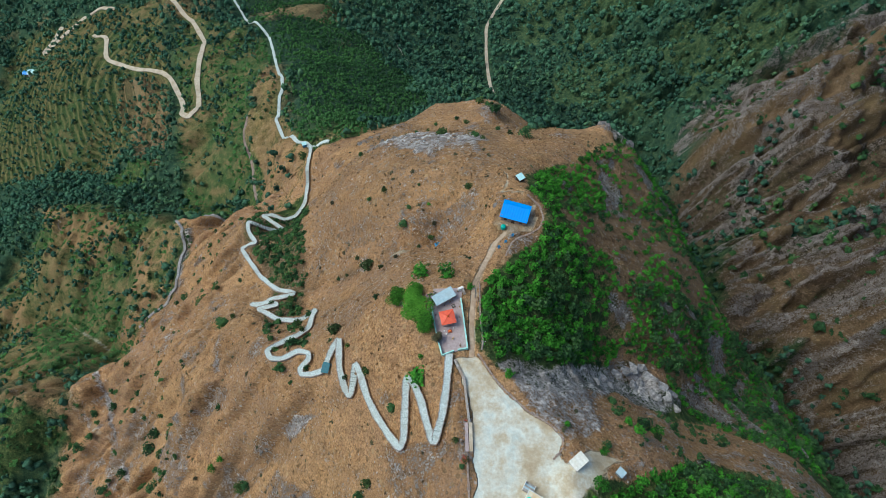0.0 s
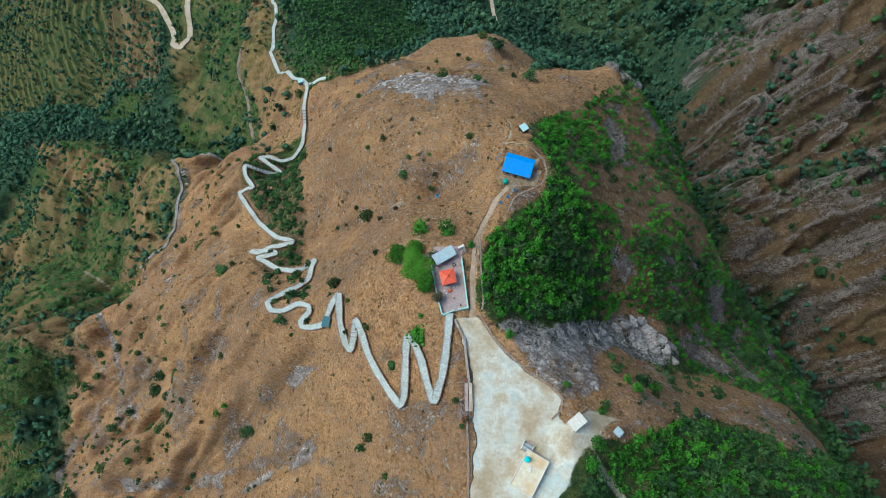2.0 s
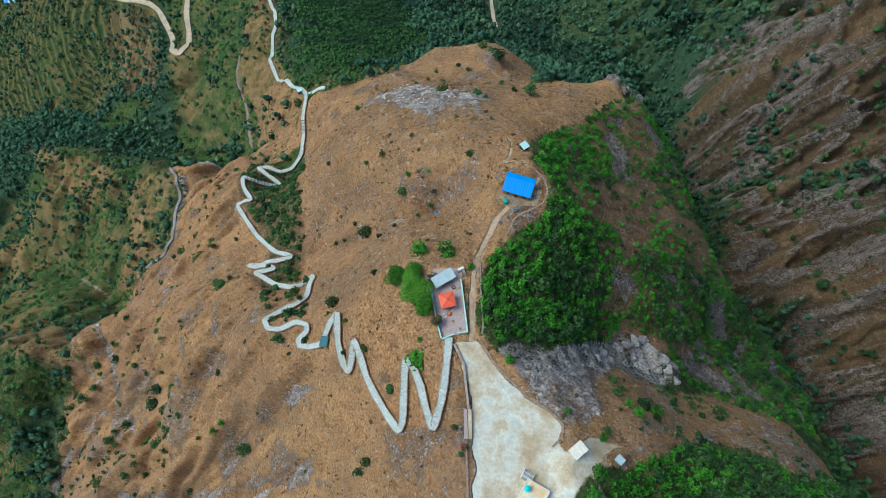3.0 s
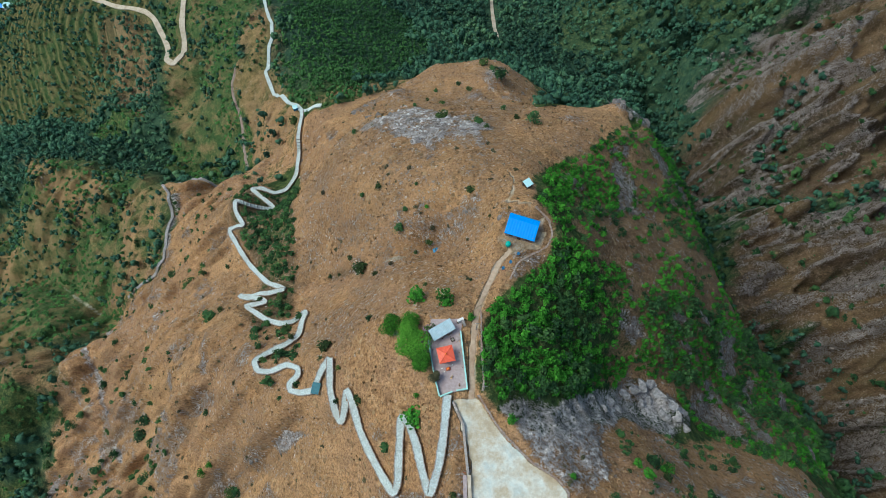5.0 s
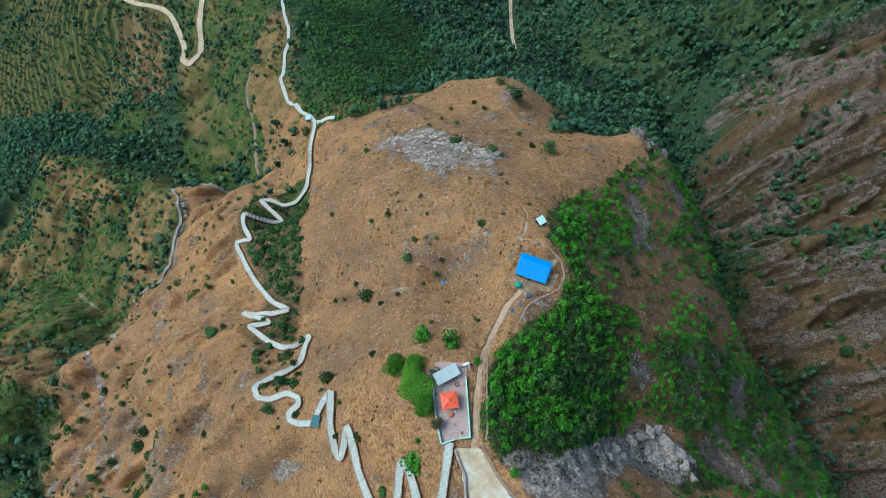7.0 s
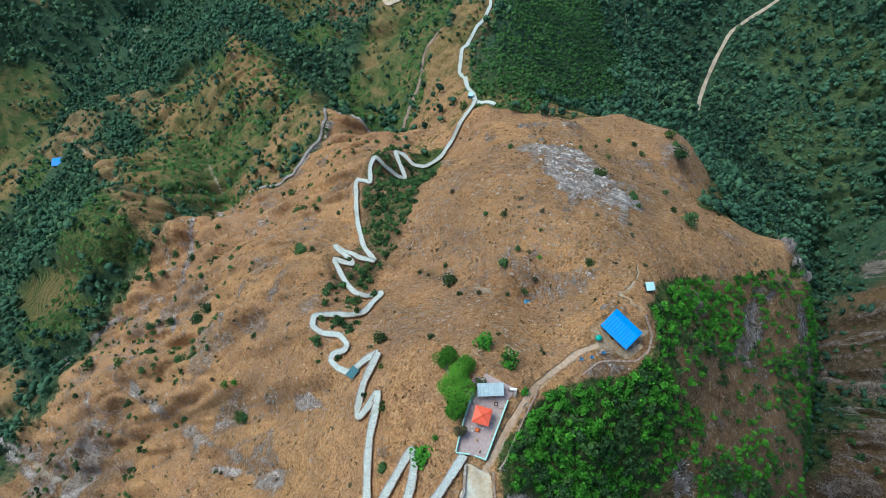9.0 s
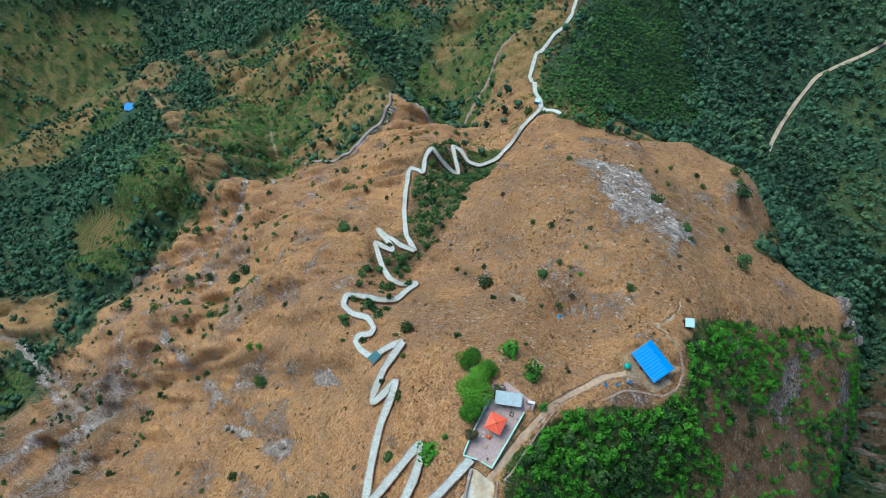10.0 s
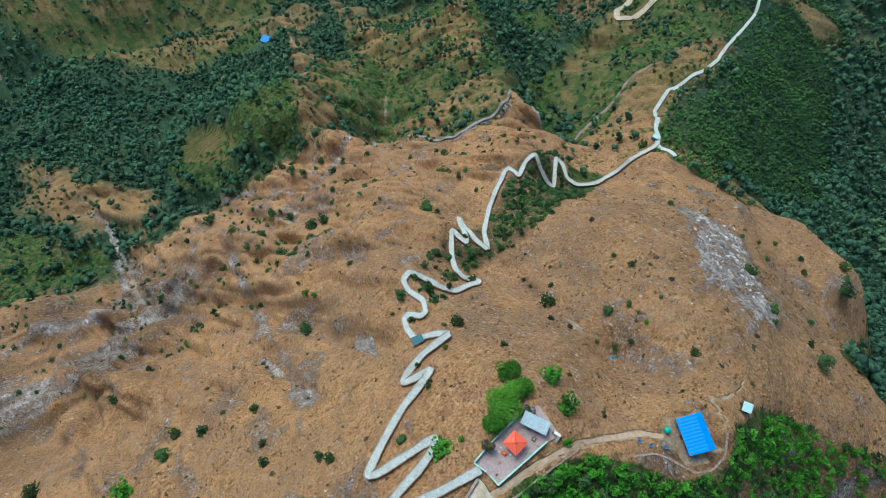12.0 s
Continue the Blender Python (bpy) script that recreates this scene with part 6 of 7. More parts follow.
# the close young wood on the slope below the ridge path
xy, rng = scatter(-240, 10, 200, 590, 3.3, 28)
xy = xy[(inside(xy[:, 0], xy[:, 1], FOREST_SLOPE) + 60 * (patchy(xy, 45.0, 68) - 0.5) > -2) & (at_grid(FREE, xy) > 2.6) & (at_grid(dry, xy) < 0.5)]
depth = to_line(xy[:, 0], xy[:, 1], RIDGE_TRAIL)
tint = np.clip(0.75 - 0.008 * depth + 0.5 * (rng.random(len(xy)) - 0.5) + 1.4 * (patchy(xy, 30.0, 90) - 0.5), 0, 1)
keep = rng.random(len(xy)) < 0.45 + 0.5 * step(depth, 8, 30)
xy, depth, tint = xy[keep], depth[keep], tint[keep]
wood("slope_wood", "close young green trees below the ridge path", xy, rng.uniform(1.4, 2.5, len(xy)), LEAF_SLOPE, SHAPES_YOUNG, rng.uniform(0.9, 1.5, len(xy)), tint, soft=True)

# undergrowth between the trees of fields and clearings
xy, rng = scatter(-540, 60, -140, 470, 4.0, 12)
field = np.maximum(inside(xy[:, 0], xy[:, 1], FIELDS_WEST), inside(xy[:, 0], xy[:, 1], FIELDS_NORTH))
lush_in = at_grid(lush, xy)
keep = ((field > 0) & (rng.random(len(xy)) < 0.7 * step(patchy(xy, 26.0, 45), 0.46, 0.6)) | (lush_in > 0) & (rng.random(len(xy)) < 0.8)) & (at_grid(FREE, xy) > 3.5)
xy = xy[keep]
wood("field_scrub", "bright green low scrub on the old fields", xy, rng.uniform(0.9, 2.3, len(xy)), LEAF_FIELD, SHAPES_SHRUB, rng.uniform(0.5, 0.9, len(xy)), rng.random(len(xy)), "scrub")

# dense scrub on the east face, the upper flank and the south-east wood
xy, rng = scatter(0, 185, -80, 175, 1.75, 13)
face, upper, south = (inside(xy[:, 0], xy[:, 1], p) for p in (EAST_FACE, EAST_UPPER, SOUTH_WOOD))
clump = patchy(xy, 15.0, 46)
thin = step(xy[:, 0] + 0.25 * (xy[:, 1] - 60) + 14 * (patchy(xy, 12.0, 60) - 0.5), 28, 66)
chance = np.where(face > -0.5, 0.95 - 0.55 * thin * (1 - step(clump, 0.43, 0.55)), 0) + np.where(upper > 0, 0.26 + 0.68 * step(clump, 0.43, 0.54), 0) + np.where(inside(xy[:, 0], xy[:, 1], DRY_EAST) > 0, 0.14 + 0.6 * step(clump, 0.47, 0.58), 0) + np.where(south > 0, 0.9 * step(clump, 0.3, 0.42), 0)
chance = np.where((inside(xy[:, 0], xy[:, 1], EAST_ZONE) > 0.5) & (at_grid(dry, xy) < 0.5), np.maximum(chance, 0.55), chance)
chance *= (at_grid(FREE, xy) > 1.6) * (1 - step(at_grid(rock, xy), 0.42, 0.6))
keep = rng.random(len(xy)) < chance
xy, thin = xy[keep], thin[keep]
rad = rng.uniform(0.7, 1.4, len(xy)) * (1.3 - 0.3 * thin)
vivid = patchy(xy, 12.0, 47) + 0.45 * (rng.random(len(xy)) - 0.5) > 0.43
tint = np.clip(0.05 + 0.8 * rng.random(len(xy)) + 0.8 * (patchy(xy, 9.0, 48) - 0.5), 0, 1)
tall = rng.uniform(0.9, 1.5, len(xy))
wood("hill_scrub", "vivid green leafy scrub on the steep east face", xy[vivid], rad[vivid], LEAF_BRIGHT, SHAPES_LEAFY, tall[vivid], tint[vivid], "scrub")
wood("hill_scrub", "darker green scrub and small trees on the east face", xy[~vivid], rad[~vivid] * 1.15, LEAF_WOOD, SHAPES_LEAFY, tall[~vivid], tint[~vivid], "scrub")
xy, rng = scatter(6, 175, -80, 165, 5.0, 23)
low_edge = inside(xy[:, 0], xy[:, 1], [(9, 47), (14, 62), (30, 64), (44, 58), (38, 47), (24, 45)])
far_edge = np.minimum(np.maximum(inside(xy[:, 0], xy[:, 1], EAST_FACE), inside(xy[:, 0], xy[:, 1], SOUTH_WOOD)), xy[:, 0] - 60)
chance = np.where(low_edge > 0, 0.7, 0) + np.where(far_edge > 0, 0.62, 0) + np.where(inside(xy[:, 0], xy[:, 1], SOUTH_WOOD) > 1, 0.35, 0)
keep = (rng.random(len(xy)) < chance) & (at_grid(FREE, xy) > 2.8) & (at_grid(rock, xy) < 0.3)
xy = xy[keep]
wood("hill_wood", "small round-crowned green trees low on the east face", xy, rng.uniform(1.6, 2.9, len(xy)), LEAF_WOOD, SHAPES_FINE, rng.uniform(1.0, 1.5, len(xy)), np.clip(rng.random(len(xy)) + 0.1, 0, 1))

xy, rng = scatter(36, 150, 2, 44, 1.9, 30)
on_rib = inside(xy[:, 0], xy[:, 1], [(40, 22), (44, 37), (64, 37), (86, 34), (122, 36), (150, 22), (130, 4), (66, 14), (56, 22)])
keep = (on_rib > 0) & (rng.random(len(xy)) < 0.06 + 0.75 * step(patchy(xy, 11.0, 93), 0.52, 0.62)) & (at_grid(rock, xy) < 0.55)
xy = xy[keep]
wood("rib_scrub", "green scrub patches on the dry rocky rib", xy, rng.uniform(0.5, 1.5, len(xy)), LEAF_WOOD, SHAPES_SHRUB, rng.uniform(0.7, 1.2, len(xy)), rng.random(len(xy)), "scrub")

# shrubs in the gully of the stairs, and thin shrubs on the far brown slopes
BENDS = [(-66, 80), (-46, 74), (-39, 50), (-46, 46), (-58, 54), (-60, 66)]
xy, rng = scatter(-105, -35, 42, 170, 2.1, 14)
keep = ((inside(xy[:, 0], xy[:, 1], STAIR_GULLY) > 0) & (rng.random(len(xy)) < 0.72) | (inside(xy[:, 0], xy[:, 1], BENDS) > 0) & (rng.random(len(xy)) < 0.5)) & (at_grid(FREE, xy) > 2.5)
xy = xy[keep]
wood("gully_scrub", "green and dusty shrubs in the gully of the stairs", xy, rng.uniform(0.8, 2.1, len(xy)), LEAF_WOOD, SHAPES_SHRUB, rng.uniform(0.7, 1.2, len(xy)), rng.random(len(xy)), "scrub")
xy, rng = scatter(130, 330, -40, 345, 4.6, 15)
slope_in = np.maximum(inside(xy[:, 0], xy[:, 1], DRY_RIGHT), inside(xy[:, 0], xy[:, 1], DRY_GORGE_SIDE))
keep = (slope_in > -4) & (rng.random(len(xy)) < 0.10 + 0.45 * step(patchy(xy, 26.0, 49), 0.50, 0.62) + 0.8 * (1 - step(at_grid(rib, xy), 0.05, 0.13)))
xy = xy[keep]
wood("slope_scrub", "green scattered shrubs on the far brown slopes", xy, 0.6 + 2.6 * rng.random(len(xy)) ** 1.8, LEAF_WOOD, SHAPES_SHRUB, rng.uniform(0.6, 1.1, len(xy)), rng.random(len(xy)), "scrub")
xy, rng = scatter(-480, -100, -150, 480, 4.6, 24)
keep = (at_grid(dry, xy) > 0.4) & (at_grid(FREE, xy) > 3) & ((inside(xy[:, 0], xy[:, 1], DRY_HILL) < 8) | (xy[:, 0] < -100) & (xy[:, 0] > -215) & (rng.random(len(xy)) < 0.8)) & (rng.random(len(xy)) < 0.12 + 0.4 * step(patchy(xy, 30.0, 54), 0.45, 0.6))
xy = xy[keep]
wood("far_scrub", "green shrubs dotted over the far dry spurs", xy, rng.uniform(0.7, 1.9, len(xy)), LEAF_WOOD, SHAPES_SHRUB, rng.uniform(0.7, 1.2, len(xy)), rng.random(len(xy)), "scrub")
xy, rng = scatter(-215, 125, -140, 235, 5.4, 16)
keep = (at_grid(dry, xy) > 0.6) & (at_grid(FREE, xy) > 2.0) & (rng.random(len(xy)) < 0.15 + 0.6 * step(patchy(xy, 26.0, 50), 0.46, 0.62))
xy = xy[keep]
wood("dry_scrub", "small dusty shrubs scattered over the straw grass", xy, 0.2 + 0.72 * rng.random(len(xy)) ** 2, LEAF_DRY, SHAPES_SHRUB, rng.uniform(0.6, 1.0, len(xy)), rng.random(len(xy)), "scrub")

# single bushes on the dry slopes: x, y, radius
BUSHES_HILL = [(-41.8, 119.0, 0.9), (-25.2, 110.0, 1.0), (-19.7, 110.2, 1.1), (-13.6, 95.5, 1.8), (7.9, 102.8, 1.4), (-11.0, 100.8, 1.1), (-10.3, 114.5, 0.8), (-7.6, 107.9, 0.7), (-4.2, 91.2, 1.1), (-3.1, 94.5, 0.9), (-25.3, 87.4, 2.5), (-29.8, 92.6, 1.0), (-20.2, 83.0, 1.1), (-35.0, 155.9, 1.2), (-0.8, 144.7, 2.4), (7.3, 205, 1.3), (11.8, 199, 1.5), (11.9, 138.2, 2.1), (14.3, 132.9, 1.0), (27, 206, 3.4), (25.5, 142.8, 1.3), (31.4, 140.6, 2.4), (-4.2, 72.0, 0.6), (7.2, 71.8, 0.5), (-78, 202, 2.7), (-63, 144, 2.1), (0, 176, 1.3), (-12, 173, 1.1), (-7, 187, 1.0), (-3, 200, 1.3), (-13, 60, 1.6), (-19, 64, 1.0), (20, 222, 2.6), (24, 214, 2.2), (12.9, 91.6, 0.5), (22.8, 155.2, 1.2)]
BUSHES_WEST = [(-157, 89, 1.6), (-151, 79, 0.9), (-139, 74, 1.2), (-163, 70, 2.2), (-175, 68, 2.0), (-140, 61, 1.8), (-155, 67, 1.6), (-133, 58, 1.4), (-193, 63, 1.7), (-191, 67, 1.4), (-125, 50, 2.5), (-110, 45, 1.0), (-127, 44, 3.1), (-173, 56, 2.3), (-179, 52, 2.7), (-192, 49, 2.1), (-197, 41, 3.5), (-149, 38, 2.1), (-144, 22, 2.1), (-150, 21, 1.5), (-141, 19, 1.2), (-132, 14, 2.0), (-116, 27, 2.4), (-112, 29, 1.0), (-110, 18, 1.0), (-126, 19, 1.4), (-123, 15, 1.4), (-91, 27, 0.9)]
BUSHES_LOW = [(-70, 22, 2.1), (-158, 31, 2.5), (-196, 34, 2.1), (-178, 1, 3.4), (-146, 12, 2.4), (-77, 46, 1.1), (-91, 48, 0.7), (-87, 84, 3.1), (-82, 85, 1.2), (-121, 35, 1.4), (-67, 3, 0.9), (-99, 9, 1.5), (-107, 105, 3.5), (-129, 119, 1.8), (-97, 105, 1.3), (-86, 106, 1.0)]
BUSHES_SOUTH = [(-49.6, -2.1, 1.7), (-53.9, -20.1, 2.0), (-36.2, -1.9, 1.4), (-30.2, -1.9, 1.5), (-19.6, 15.0, 1.4), (-67, 22, 1.8), (-100, -41, 2.1), (-93, -54, 2.0), (-58.9, -29.2, 2.1), (-53.6, -34.5, 2.9), (-74, -85, 3.4), (-144, -34, 1.8), (-64, 4, 0.8), (-71, -18, 1.1), (-54.5, -11.5, 1.0), (-138, -17, 1.2)]
BUSHES_STAIR = [(-56, 84.5, 1.5), (-59, 78.5, 1.3), (-46.5, 66.5, 1.2), (-50, 61, 1.3), (-21.5, 44.5, 0.9), (-47, 75.5, 1.6), (-64, 84.6, 1.3), (-38, 90, 0.8), (-34, 89, 0.7), (-15, 85, 0.8), (-8, 88.4, 0.7), (-21.7, 13.0, 1.4), (-32.4, 60.0, 2.1), (-28.3, 44.6, 0.9), (-20.6, 43.4, 1.1), (-13.6, 31.4, 1.6), (2.5, 21.4, 0.8), (3.6, 15.6, 0.8), (28.8, 25.3, 0.7), (-33.6, 56.4, 0.7), (-14.8, 6.1, 1.0), (51.9, 29.2, 1.9), (53.9, 25.6, 1.3), (45.1, 36.5, 1.6), (83, 30, 1.2), (37.6, 21.2, 1.0), (43.3, 26.9, 0.6), (-11.8, 61.6, 1.2), (-48.9, 70.2, 1.8), (-58.9, 73.8, 1.9), (-53.6, 58.9, 1.2), (-41.6, 50.6, 1.1), (-50.3, 59.6, 1.0)]
BUSHES_BRIGHT = [(48, 26, 1.5), (55, 27.5, 1.7), (46, 28.5, 1.2), (51.5, 29.5, 1.4), (28.4, 25.4, 0.8), (34, 12, 1.6), (32, 8, 1.8), (36.5, 19.6, 1.0), (-4.5, 100.1, 0.7), (-27.4, 52.9, 0.7), (-6.6, 38.2, 2.6), (-5.8, 42.6, 0.7), (15.6, 37.0, 1.2), (20.9, 43.3, 1.0), (-80, 28, 1.3), (-6.5, 67.1, 2.3), (0.9, 65.6, 2.1), (7.0, 60.6, 1.0), (-51.9, -48.3, 3.3), (-76, 30, 1.2)]


def leafy_mesh(name, shape, mat, seed):
    me = raw_mesh(name, shape[0], shape[1], mat, False)
    att = me.attributes.new("tint", "FLOAT", "POINT")
    att.data.foreach_set("value", np.full(len(shape[0]), (seed * 0.37) % 1.0, np.float32))
    return me


def stem_mesh(count, seed):
    rng = random.Random(seed)
    bm = bmesh.new()
    for _ in range(count):
        a, lean = rng.uniform(0, 6.28), rng.uniform(0.15, 0.5)
        tip = Vector((math.cos(a) * lean, math.sin(a) * lean, rng.uniform(0.5, 0.8)))
        foot = Vector((math.cos(a) * 0.08, math.sin(a) * 0.08, -0.25))
        ring = [[bm.verts.new(p + Vector((math.cos(k * 1.257), math.sin(k * 1.257), 0)) * w) for k in range(5)] for p, w in ((foot, 0.05), (foot.lerp(tip, 0.5) + Vector((0, 0, 0.04)), 0.035), (tip, 0.015))]
        for r0, r1 in zip(ring, ring[1:]):
            for k in range(5):
                bm.faces.new((r0[k], r0[(k + 1) % 5], r1[(k + 1) % 5], r1[k]))
    me = bpy.data.meshes.new("stems")
    bm.to_mesh(me)
    bm.free()
    me.materials.append(BARK)
    return me


STEMS = [stem_mesh(5, k) for k in range(3)]
CROWNS = {name: [leafy_mesh("crown", crown_shape(LEAF_RNG, 210, 0.135, 7, 0.82), mat, k + 1) for k in range(4)] for name, mat in (("bush", LEAF_BUSH), ("dark", LEAF_WOOD), ("bright", LEAF_BRIGHT), ("dry", LEAF_DRY))}


def bush(x, y, r, look_name, label, group):
    ob = tagged(new("bush"), label, "bush", group)
    r *= 1.22
    ob.matrix_world = pose(x, y, gz(x, y), 0, 0, random.uniform(0, 360)) @ Matrix.Diagonal((r * 1.08, r, r * random.uniform(0.8, 1.1), 1))
    for name, me in (("stems", random.choice(STEMS)), ("crown", random.choice(CROWNS[look_name]))):
        p = new(name, me)
        p.parent = ob


for rows, label, group in ((BUSHES_HILL, "leafy bush standing on the dry hilltop grass", "hilltop bushes"), (BUSHES_WEST, "dark green bush on the dry west slope", "west slope bushes"), (BUSHES_LOW, "green bush low on the dry west slope", "west slope bushes"),
                           (BUSHES_SOUTH, "dusty green bush on the dry south slope", "south slope bushes"), (BUSHES_STAIR, "green bush beside the stepped path", "path bushes"), (BUSHES_BRIGHT, "vivid green bush on the dry grass", "bright bushes")):
    for k, (x, y, r) in enumerate(rows):
        kind = "bright" if rows is BUSHES_BRIGHT else "dry" if (r < 1.0 and k % 3 == 0) else "dark" if (rows is BUSHES_WEST or k % 2) else "bush"
        bush(x, y, r, kind, label, group)


def flower_bush(x, y, r, mat, label):
    ob = tagged(new("flowering_bush"), label, "bush")
    ob.matrix_world = pose(x, y, gz(x, y), 0, 0, 40) @ Matrix.Diagonal((r, r, r, 1))
    for name, me in (("stems", STEMS[0]), ("crown", leafy_mesh("crown", crown_shape(LEAF_RNG, 160, 0.13, 6, 0.8), LEAF_BUSH, 2)), ("blossom", leafy_mesh("blossom", crown_shape(LEAF_RNG, 150, 0.10, 7, 0.92), mat, 2))):
        p = new(name, me)
        p.parent = ob


flower_bush(-3.0, 56.9, 1.9, PINKLEAF, "bougainvillea bush with purple blossom beside the shelter")
flower_bush(4.3, 17.4, 1.1, REDLEAF, "bush with faded red blossom at the parking edge")


def tree(x, y, r, height, mat, label, seed):
    """A broad tree: tapered trunk, forking limbs and a crown of leaf clumps."""
    rng = random.Random(seed)
    ob = tagged(new("tree"), label, "tree", "temple trees")
    ob.matrix_world = pose(x, y, gz(x, y), 0, 0, rng.uniform(0, 360))
    part("trunk", turned([(0.32, -0.6), (0.26, 0), (0.2, height * 0.3), (0.13, height * 0.55), (0.05, height * 0.8)], 9), BARK, ob, "", True)
    for k in range(6):
        a = k * 1.05 + rng.uniform(-0.3, 0.3)
        foot = Vector((0, 0, height * rng.uniform(0.25, 0.45)))
        tip = Vector((math.cos(a) * r * 0.7, math.sin(a) * r * 0.7, height * rng.uniform(0.55, 0.85)))
        bm = bmesh.new()
        side = Vector((-math.sin(a), math.cos(a), 0))
        up = (tip - foot).normalized().cross(side)
        rows = [[bm.verts.new(foot.lerp(tip, s) + (side * math.cos(q * 1.257) + up * math.sin(q * 1.257)) * w) for q in range(5)] for s, w in ((0, 0.12), (0.5, 0.07), (1, 0.02))]
        for r0, r1 in zip(rows, rows[1:]):
            for q in range(5):
                bm.faces.new((r0[q], r0[(q + 1) % 5], r1[(q + 1) % 5], r1[q]))
        part("limb", bm, BARK, ob)
    shape = crown_shape(np.random.default_rng(seed), 3600, 0.046, 8, 1.0, -0.4)
    shape[0][:, :2] *= r
    shape[0][:, 2] = height * 0.3 + shape[0][:, 2] / 1.6 * height * 0.72
    p = new("crown", leafy_mesh("crown", shape, mat, seed))
    p.parent = ob


tree(-12.6, 59.4, 2.9, 4.2, LEAF_TREE, "round leafy green tree on the slope below the temple", 3)
tree(-7.6, 59.6, 2.9, 4.4, LEAF_TREE, "spreading green tree behind the court wall", 4)
tree(-7.4, 54.8, 4.8, 6.4, LEAF_TREE, "large dense green tree beside the court wall", 5)
tree(-5.6, 49.8, 3.9, 5.2, LEAF_TREE, "dense green tree beside the court wall", 6)
tree(-1.7, 46.4, 1.7, 3.2, LEAF_DRY, "small dark sparse tree inside the court wall", 7)


# straw tufts and loose stones over the dry hill
SHAPES_TUFT = [crown_shape(LEAF_RNG, 4, 0.55, 3, 1.0) for _ in range(10)]
xy, rng = scatter(-150, 60, -60, 245, 1.12, 17)
keep = (at_grid(dry, xy) > 0.55) & (at_grid(heath, xy) < 0.4) & (at_grid(FREE, xy) > 1.5) & (at_grid(rock, xy) < 0.5) & (rng.random(len(xy)) < 0.15 + 0.75 * step(patchy(xy, 7.0, 51), 0.45, 0.6))
xy = xy[keep]
wood("straw_tufts", "tufts of dry straw-coloured grass over the hill", xy, 0.16 + 0.36 * rng.random(len(xy)) ** 1.5, STRAW_TUFT, SHAPES_TUFT, rng.uniform(0.8, 1.6, len(xy)), np.clip(rng.random(len(xy)) * 1.1 - 0.15 + 1.2 * (patchy(xy, 16.0, 52) - 0.45), 0, 1), "grass")


def stone_shape(rng):
    """A rough loose stone: a low uneven dome of flat facets."""
    a = np.arange(5) * 1.257 + rng.uniform(-0.3, 0.3, 5)
    low = np.stack([np.cos(a), np.sin(a), np.full(5, -0.35)], -1) * rng.uniform(0.75, 1.15, (5, 1))
    high = np.stack([np.cos(a + 0.4) * 0.6, np.sin(a + 0.4) * 0.6, np.full(5, 0.45)], -1) * rng.uniform(0.7, 1.25, (5, 1))
    v = np.r_[low, high, [[rng.uniform(-0.2, 0.2), rng.uniform(-0.2, 0.2), 0.62]]] * rng.uniform(0.7, 1.25, (1, 3))
    f = [(k, (k + 1) % 5, 5 + k) for k in range(5)] + [((k + 1) % 5, 5 + (k + 1) % 5, 5 + k) for k in range(5)] + [(5 + k, 5 + (k + 1) % 5, 10) for k in range(5)]
    return v, np.array(f)


SHAPES_STONE = [stone_shape(LEAF_RNG) for _ in range(10)]
xy, rng = scatter(-150, 110, -70, 240, 1.5, 18)
keep = (at_grid(np.maximum(dry, rock), xy) > 0.5) & (at_grid(FREE, xy) > 1.4) & (rng.random(len(xy)) < 0.04 + 0.55 * step(patchy(xy, 12.0, 53) + 0.35 * at_grid(rock, xy), 0.48, 0.7))
xy = xy[keep]
wood("loose_stones", "pale grey stones strewn over the dry slopes", xy, 0.09 + 0.36 * rng.random(len(xy)) ** 3.5, STONE_LOOSE, SHAPES_STONE, rng.uniform(0.6, 1.1, len(xy)), rng.random(len(xy)), "stones")
xy, rng = scatter(-40, 25, 120, 180, 1.0, 29)
pale = at_grid(rock, xy)
xy = xy[(inside(xy[:, 0], xy[:, 1], ROCK_SUMMIT) + 24 * (patchy(xy, 9.0, 20) - 0.5) > -1) & (rng.random(len(xy)) < 0.10 + 0.65 * step(pale, 0.45, 0.75))]
wood("summit_rocks", "broken white limestone rubble on the hilltop", xy, 0.16 + 0.62 * rng.random(len(xy)) ** 2.5, ROCK_PALE, SHAPES_STONE, rng.uniform(0.6, 1.3, len(xy)), rng.random(len(xy)), "rocks")
xy, rng = scatter(-215, 260, -120, 300, 3.6, 19)
keep = (at_grid(rock, xy) > 0.42) & (at_grid(FREE, xy) > 2.5) & (inside(xy[:, 0], xy[:, 1], ROCK_CLIFF) < 0) & (rng.random(len(xy)) < 0.5)
xy = xy[keep]
wood("boulders", "weathered grey limestone boulders on the rocky ground", xy, 0.3 + 0.8 * rng.random(len(xy)) ** 2.4, RIDGE_ROCK, SHAPES_STONE, rng.uniform(0.5, 1.1, len(xy)), rng.random(len(xy)), "rocks")


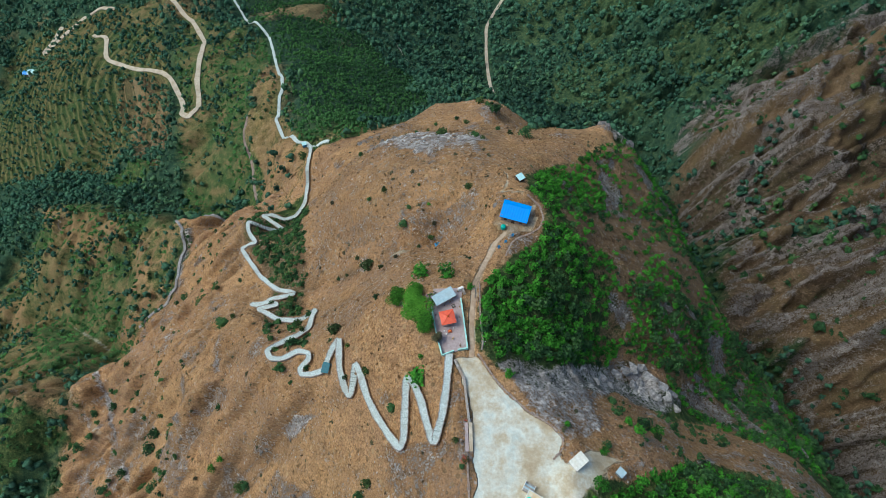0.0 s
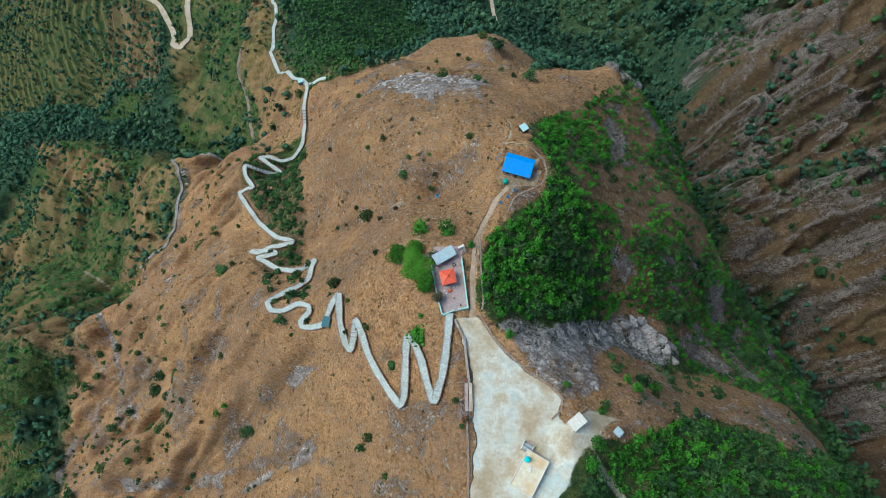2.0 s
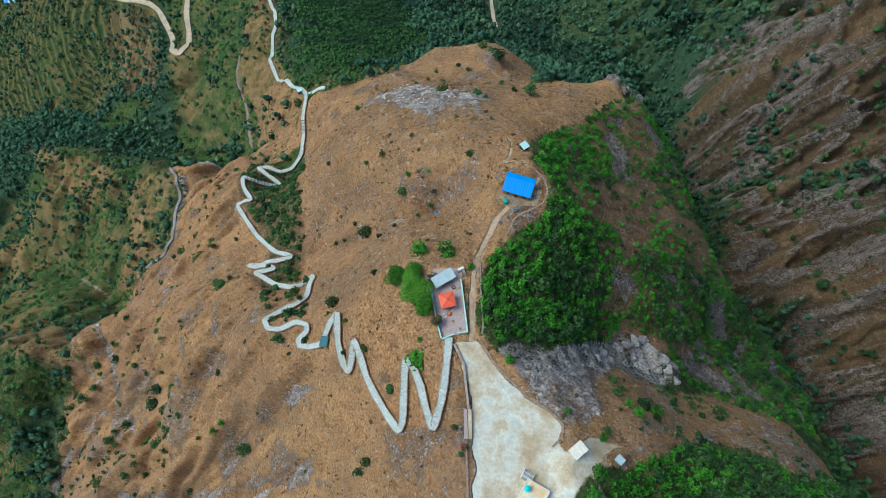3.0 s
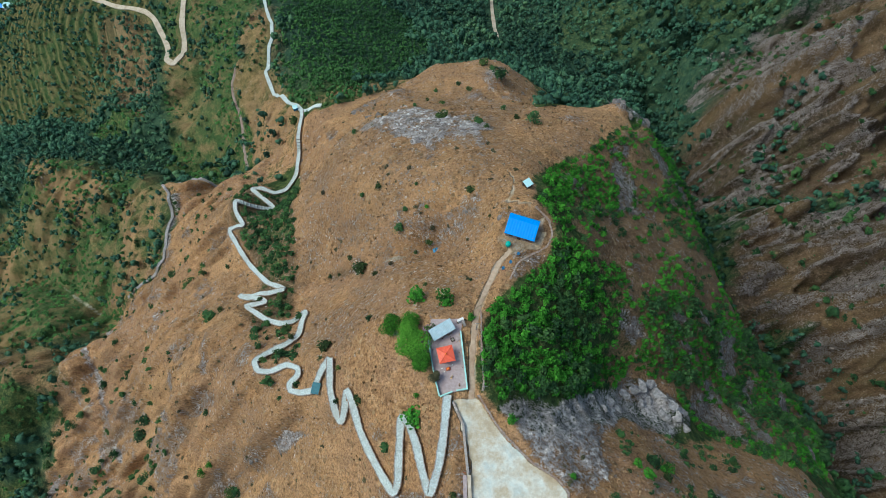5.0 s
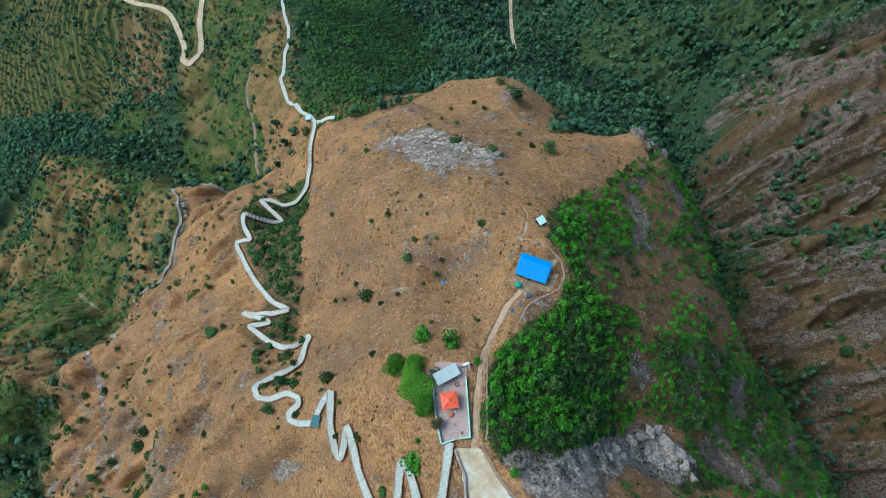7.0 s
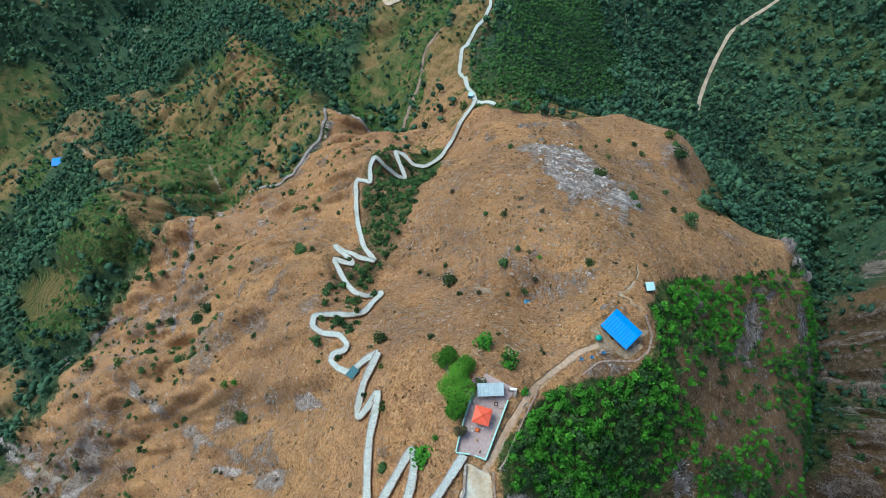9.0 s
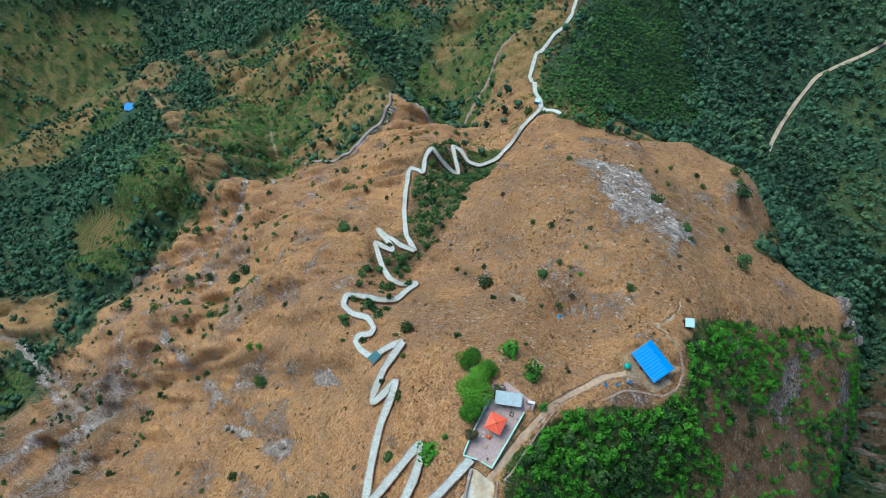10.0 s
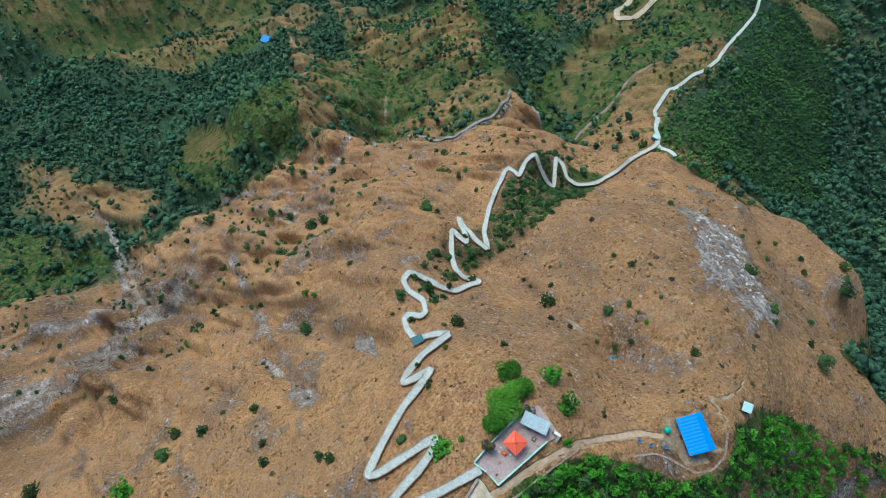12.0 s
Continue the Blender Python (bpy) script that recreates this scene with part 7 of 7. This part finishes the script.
# bare limestone: tilted blocks breaking out of the cliff and the summit: x, y, width, height
def outcrop(x, y, wide, high, lean, turn, seed, label):
    rng = random.Random(seed)
    bm = bmesh.new()
    for _ in range(44):
        a, r = rng.uniform(0, 6.28), rng.uniform(0.6, 1.0)
        bm.verts.new((math.cos(a) * r * wide * 0.5, math.sin(a) * r * wide * 0.34, rng.uniform(-0.9, 0.8) * high * rng.uniform(0.6, 1)))
    bmesh.ops.convex_hull(bm, input=bm.verts)
    bmesh.ops.delete(bm, geom=[v for v in bm.verts if not v.link_faces], context="VERTS")
    bmesh.ops.bevel(bm, geom=list(bm.edges), offset=0.05, segments=1, affect="EDGES")
    me = bpy.data.meshes.new("rock_outcrop")
    bm.to_mesh(me)
    bm.free()
    me.materials.append(CRAG if y < 60 else RIDGE_ROCK)
    ob = tagged(new("rock_outcrop", me), label, "rock", "limestone outcrops")
    ob.matrix_world = pose(x, y, gz(x, y) - 0.42 * high, lean, 0, turn)


OUTCROPS = [(51, 48, 5.5, 2.4), (54.5, 50, 6, 3.2), (58, 51.5, 6.5, 3.6), (61.5, 52.5, 5.5, 3.2), (63.5, 48.5, 7, 4.2), (66.5, 46, 6, 4), (68, 42.5, 5.5, 3.6), (64.5, 43, 5, 3), (60, 47, 5, 2.6), (57, 46, 4.5, 2.2), (70.5, 40, 4.5, 2.8), (71, 44.5, 5, 3.4),
            (46, 45.5, 4, 1.8), (42.5, 43, 3.6, 1.4), (48, 43.5, 3.2, 1.2), (-41, 186, 5, 2.2), (-33, 178, 4.5, 1.8), (-27, 170, 4, 1.5), (-20, 160, 4.5, 1.6), (-14, 150, 4, 1.5), (-36, 190, 4, 2), (67, 161, 6, 4), (70, 165, 5, 3.5), (64, 163, 4.5, 3), (81, 160, 5, 3), (72, 158, 4, 2.6)]
for k, (x, y, wide, high) in enumerate(OUTCROPS):
    outcrop(x, y, wide, high, random.uniform(-16, 16), -30 + random.uniform(-35, 35), 40 + k, "cracked pale limestone block breaking out of the " + ("cliff" if y < 60 else "ridge top"))
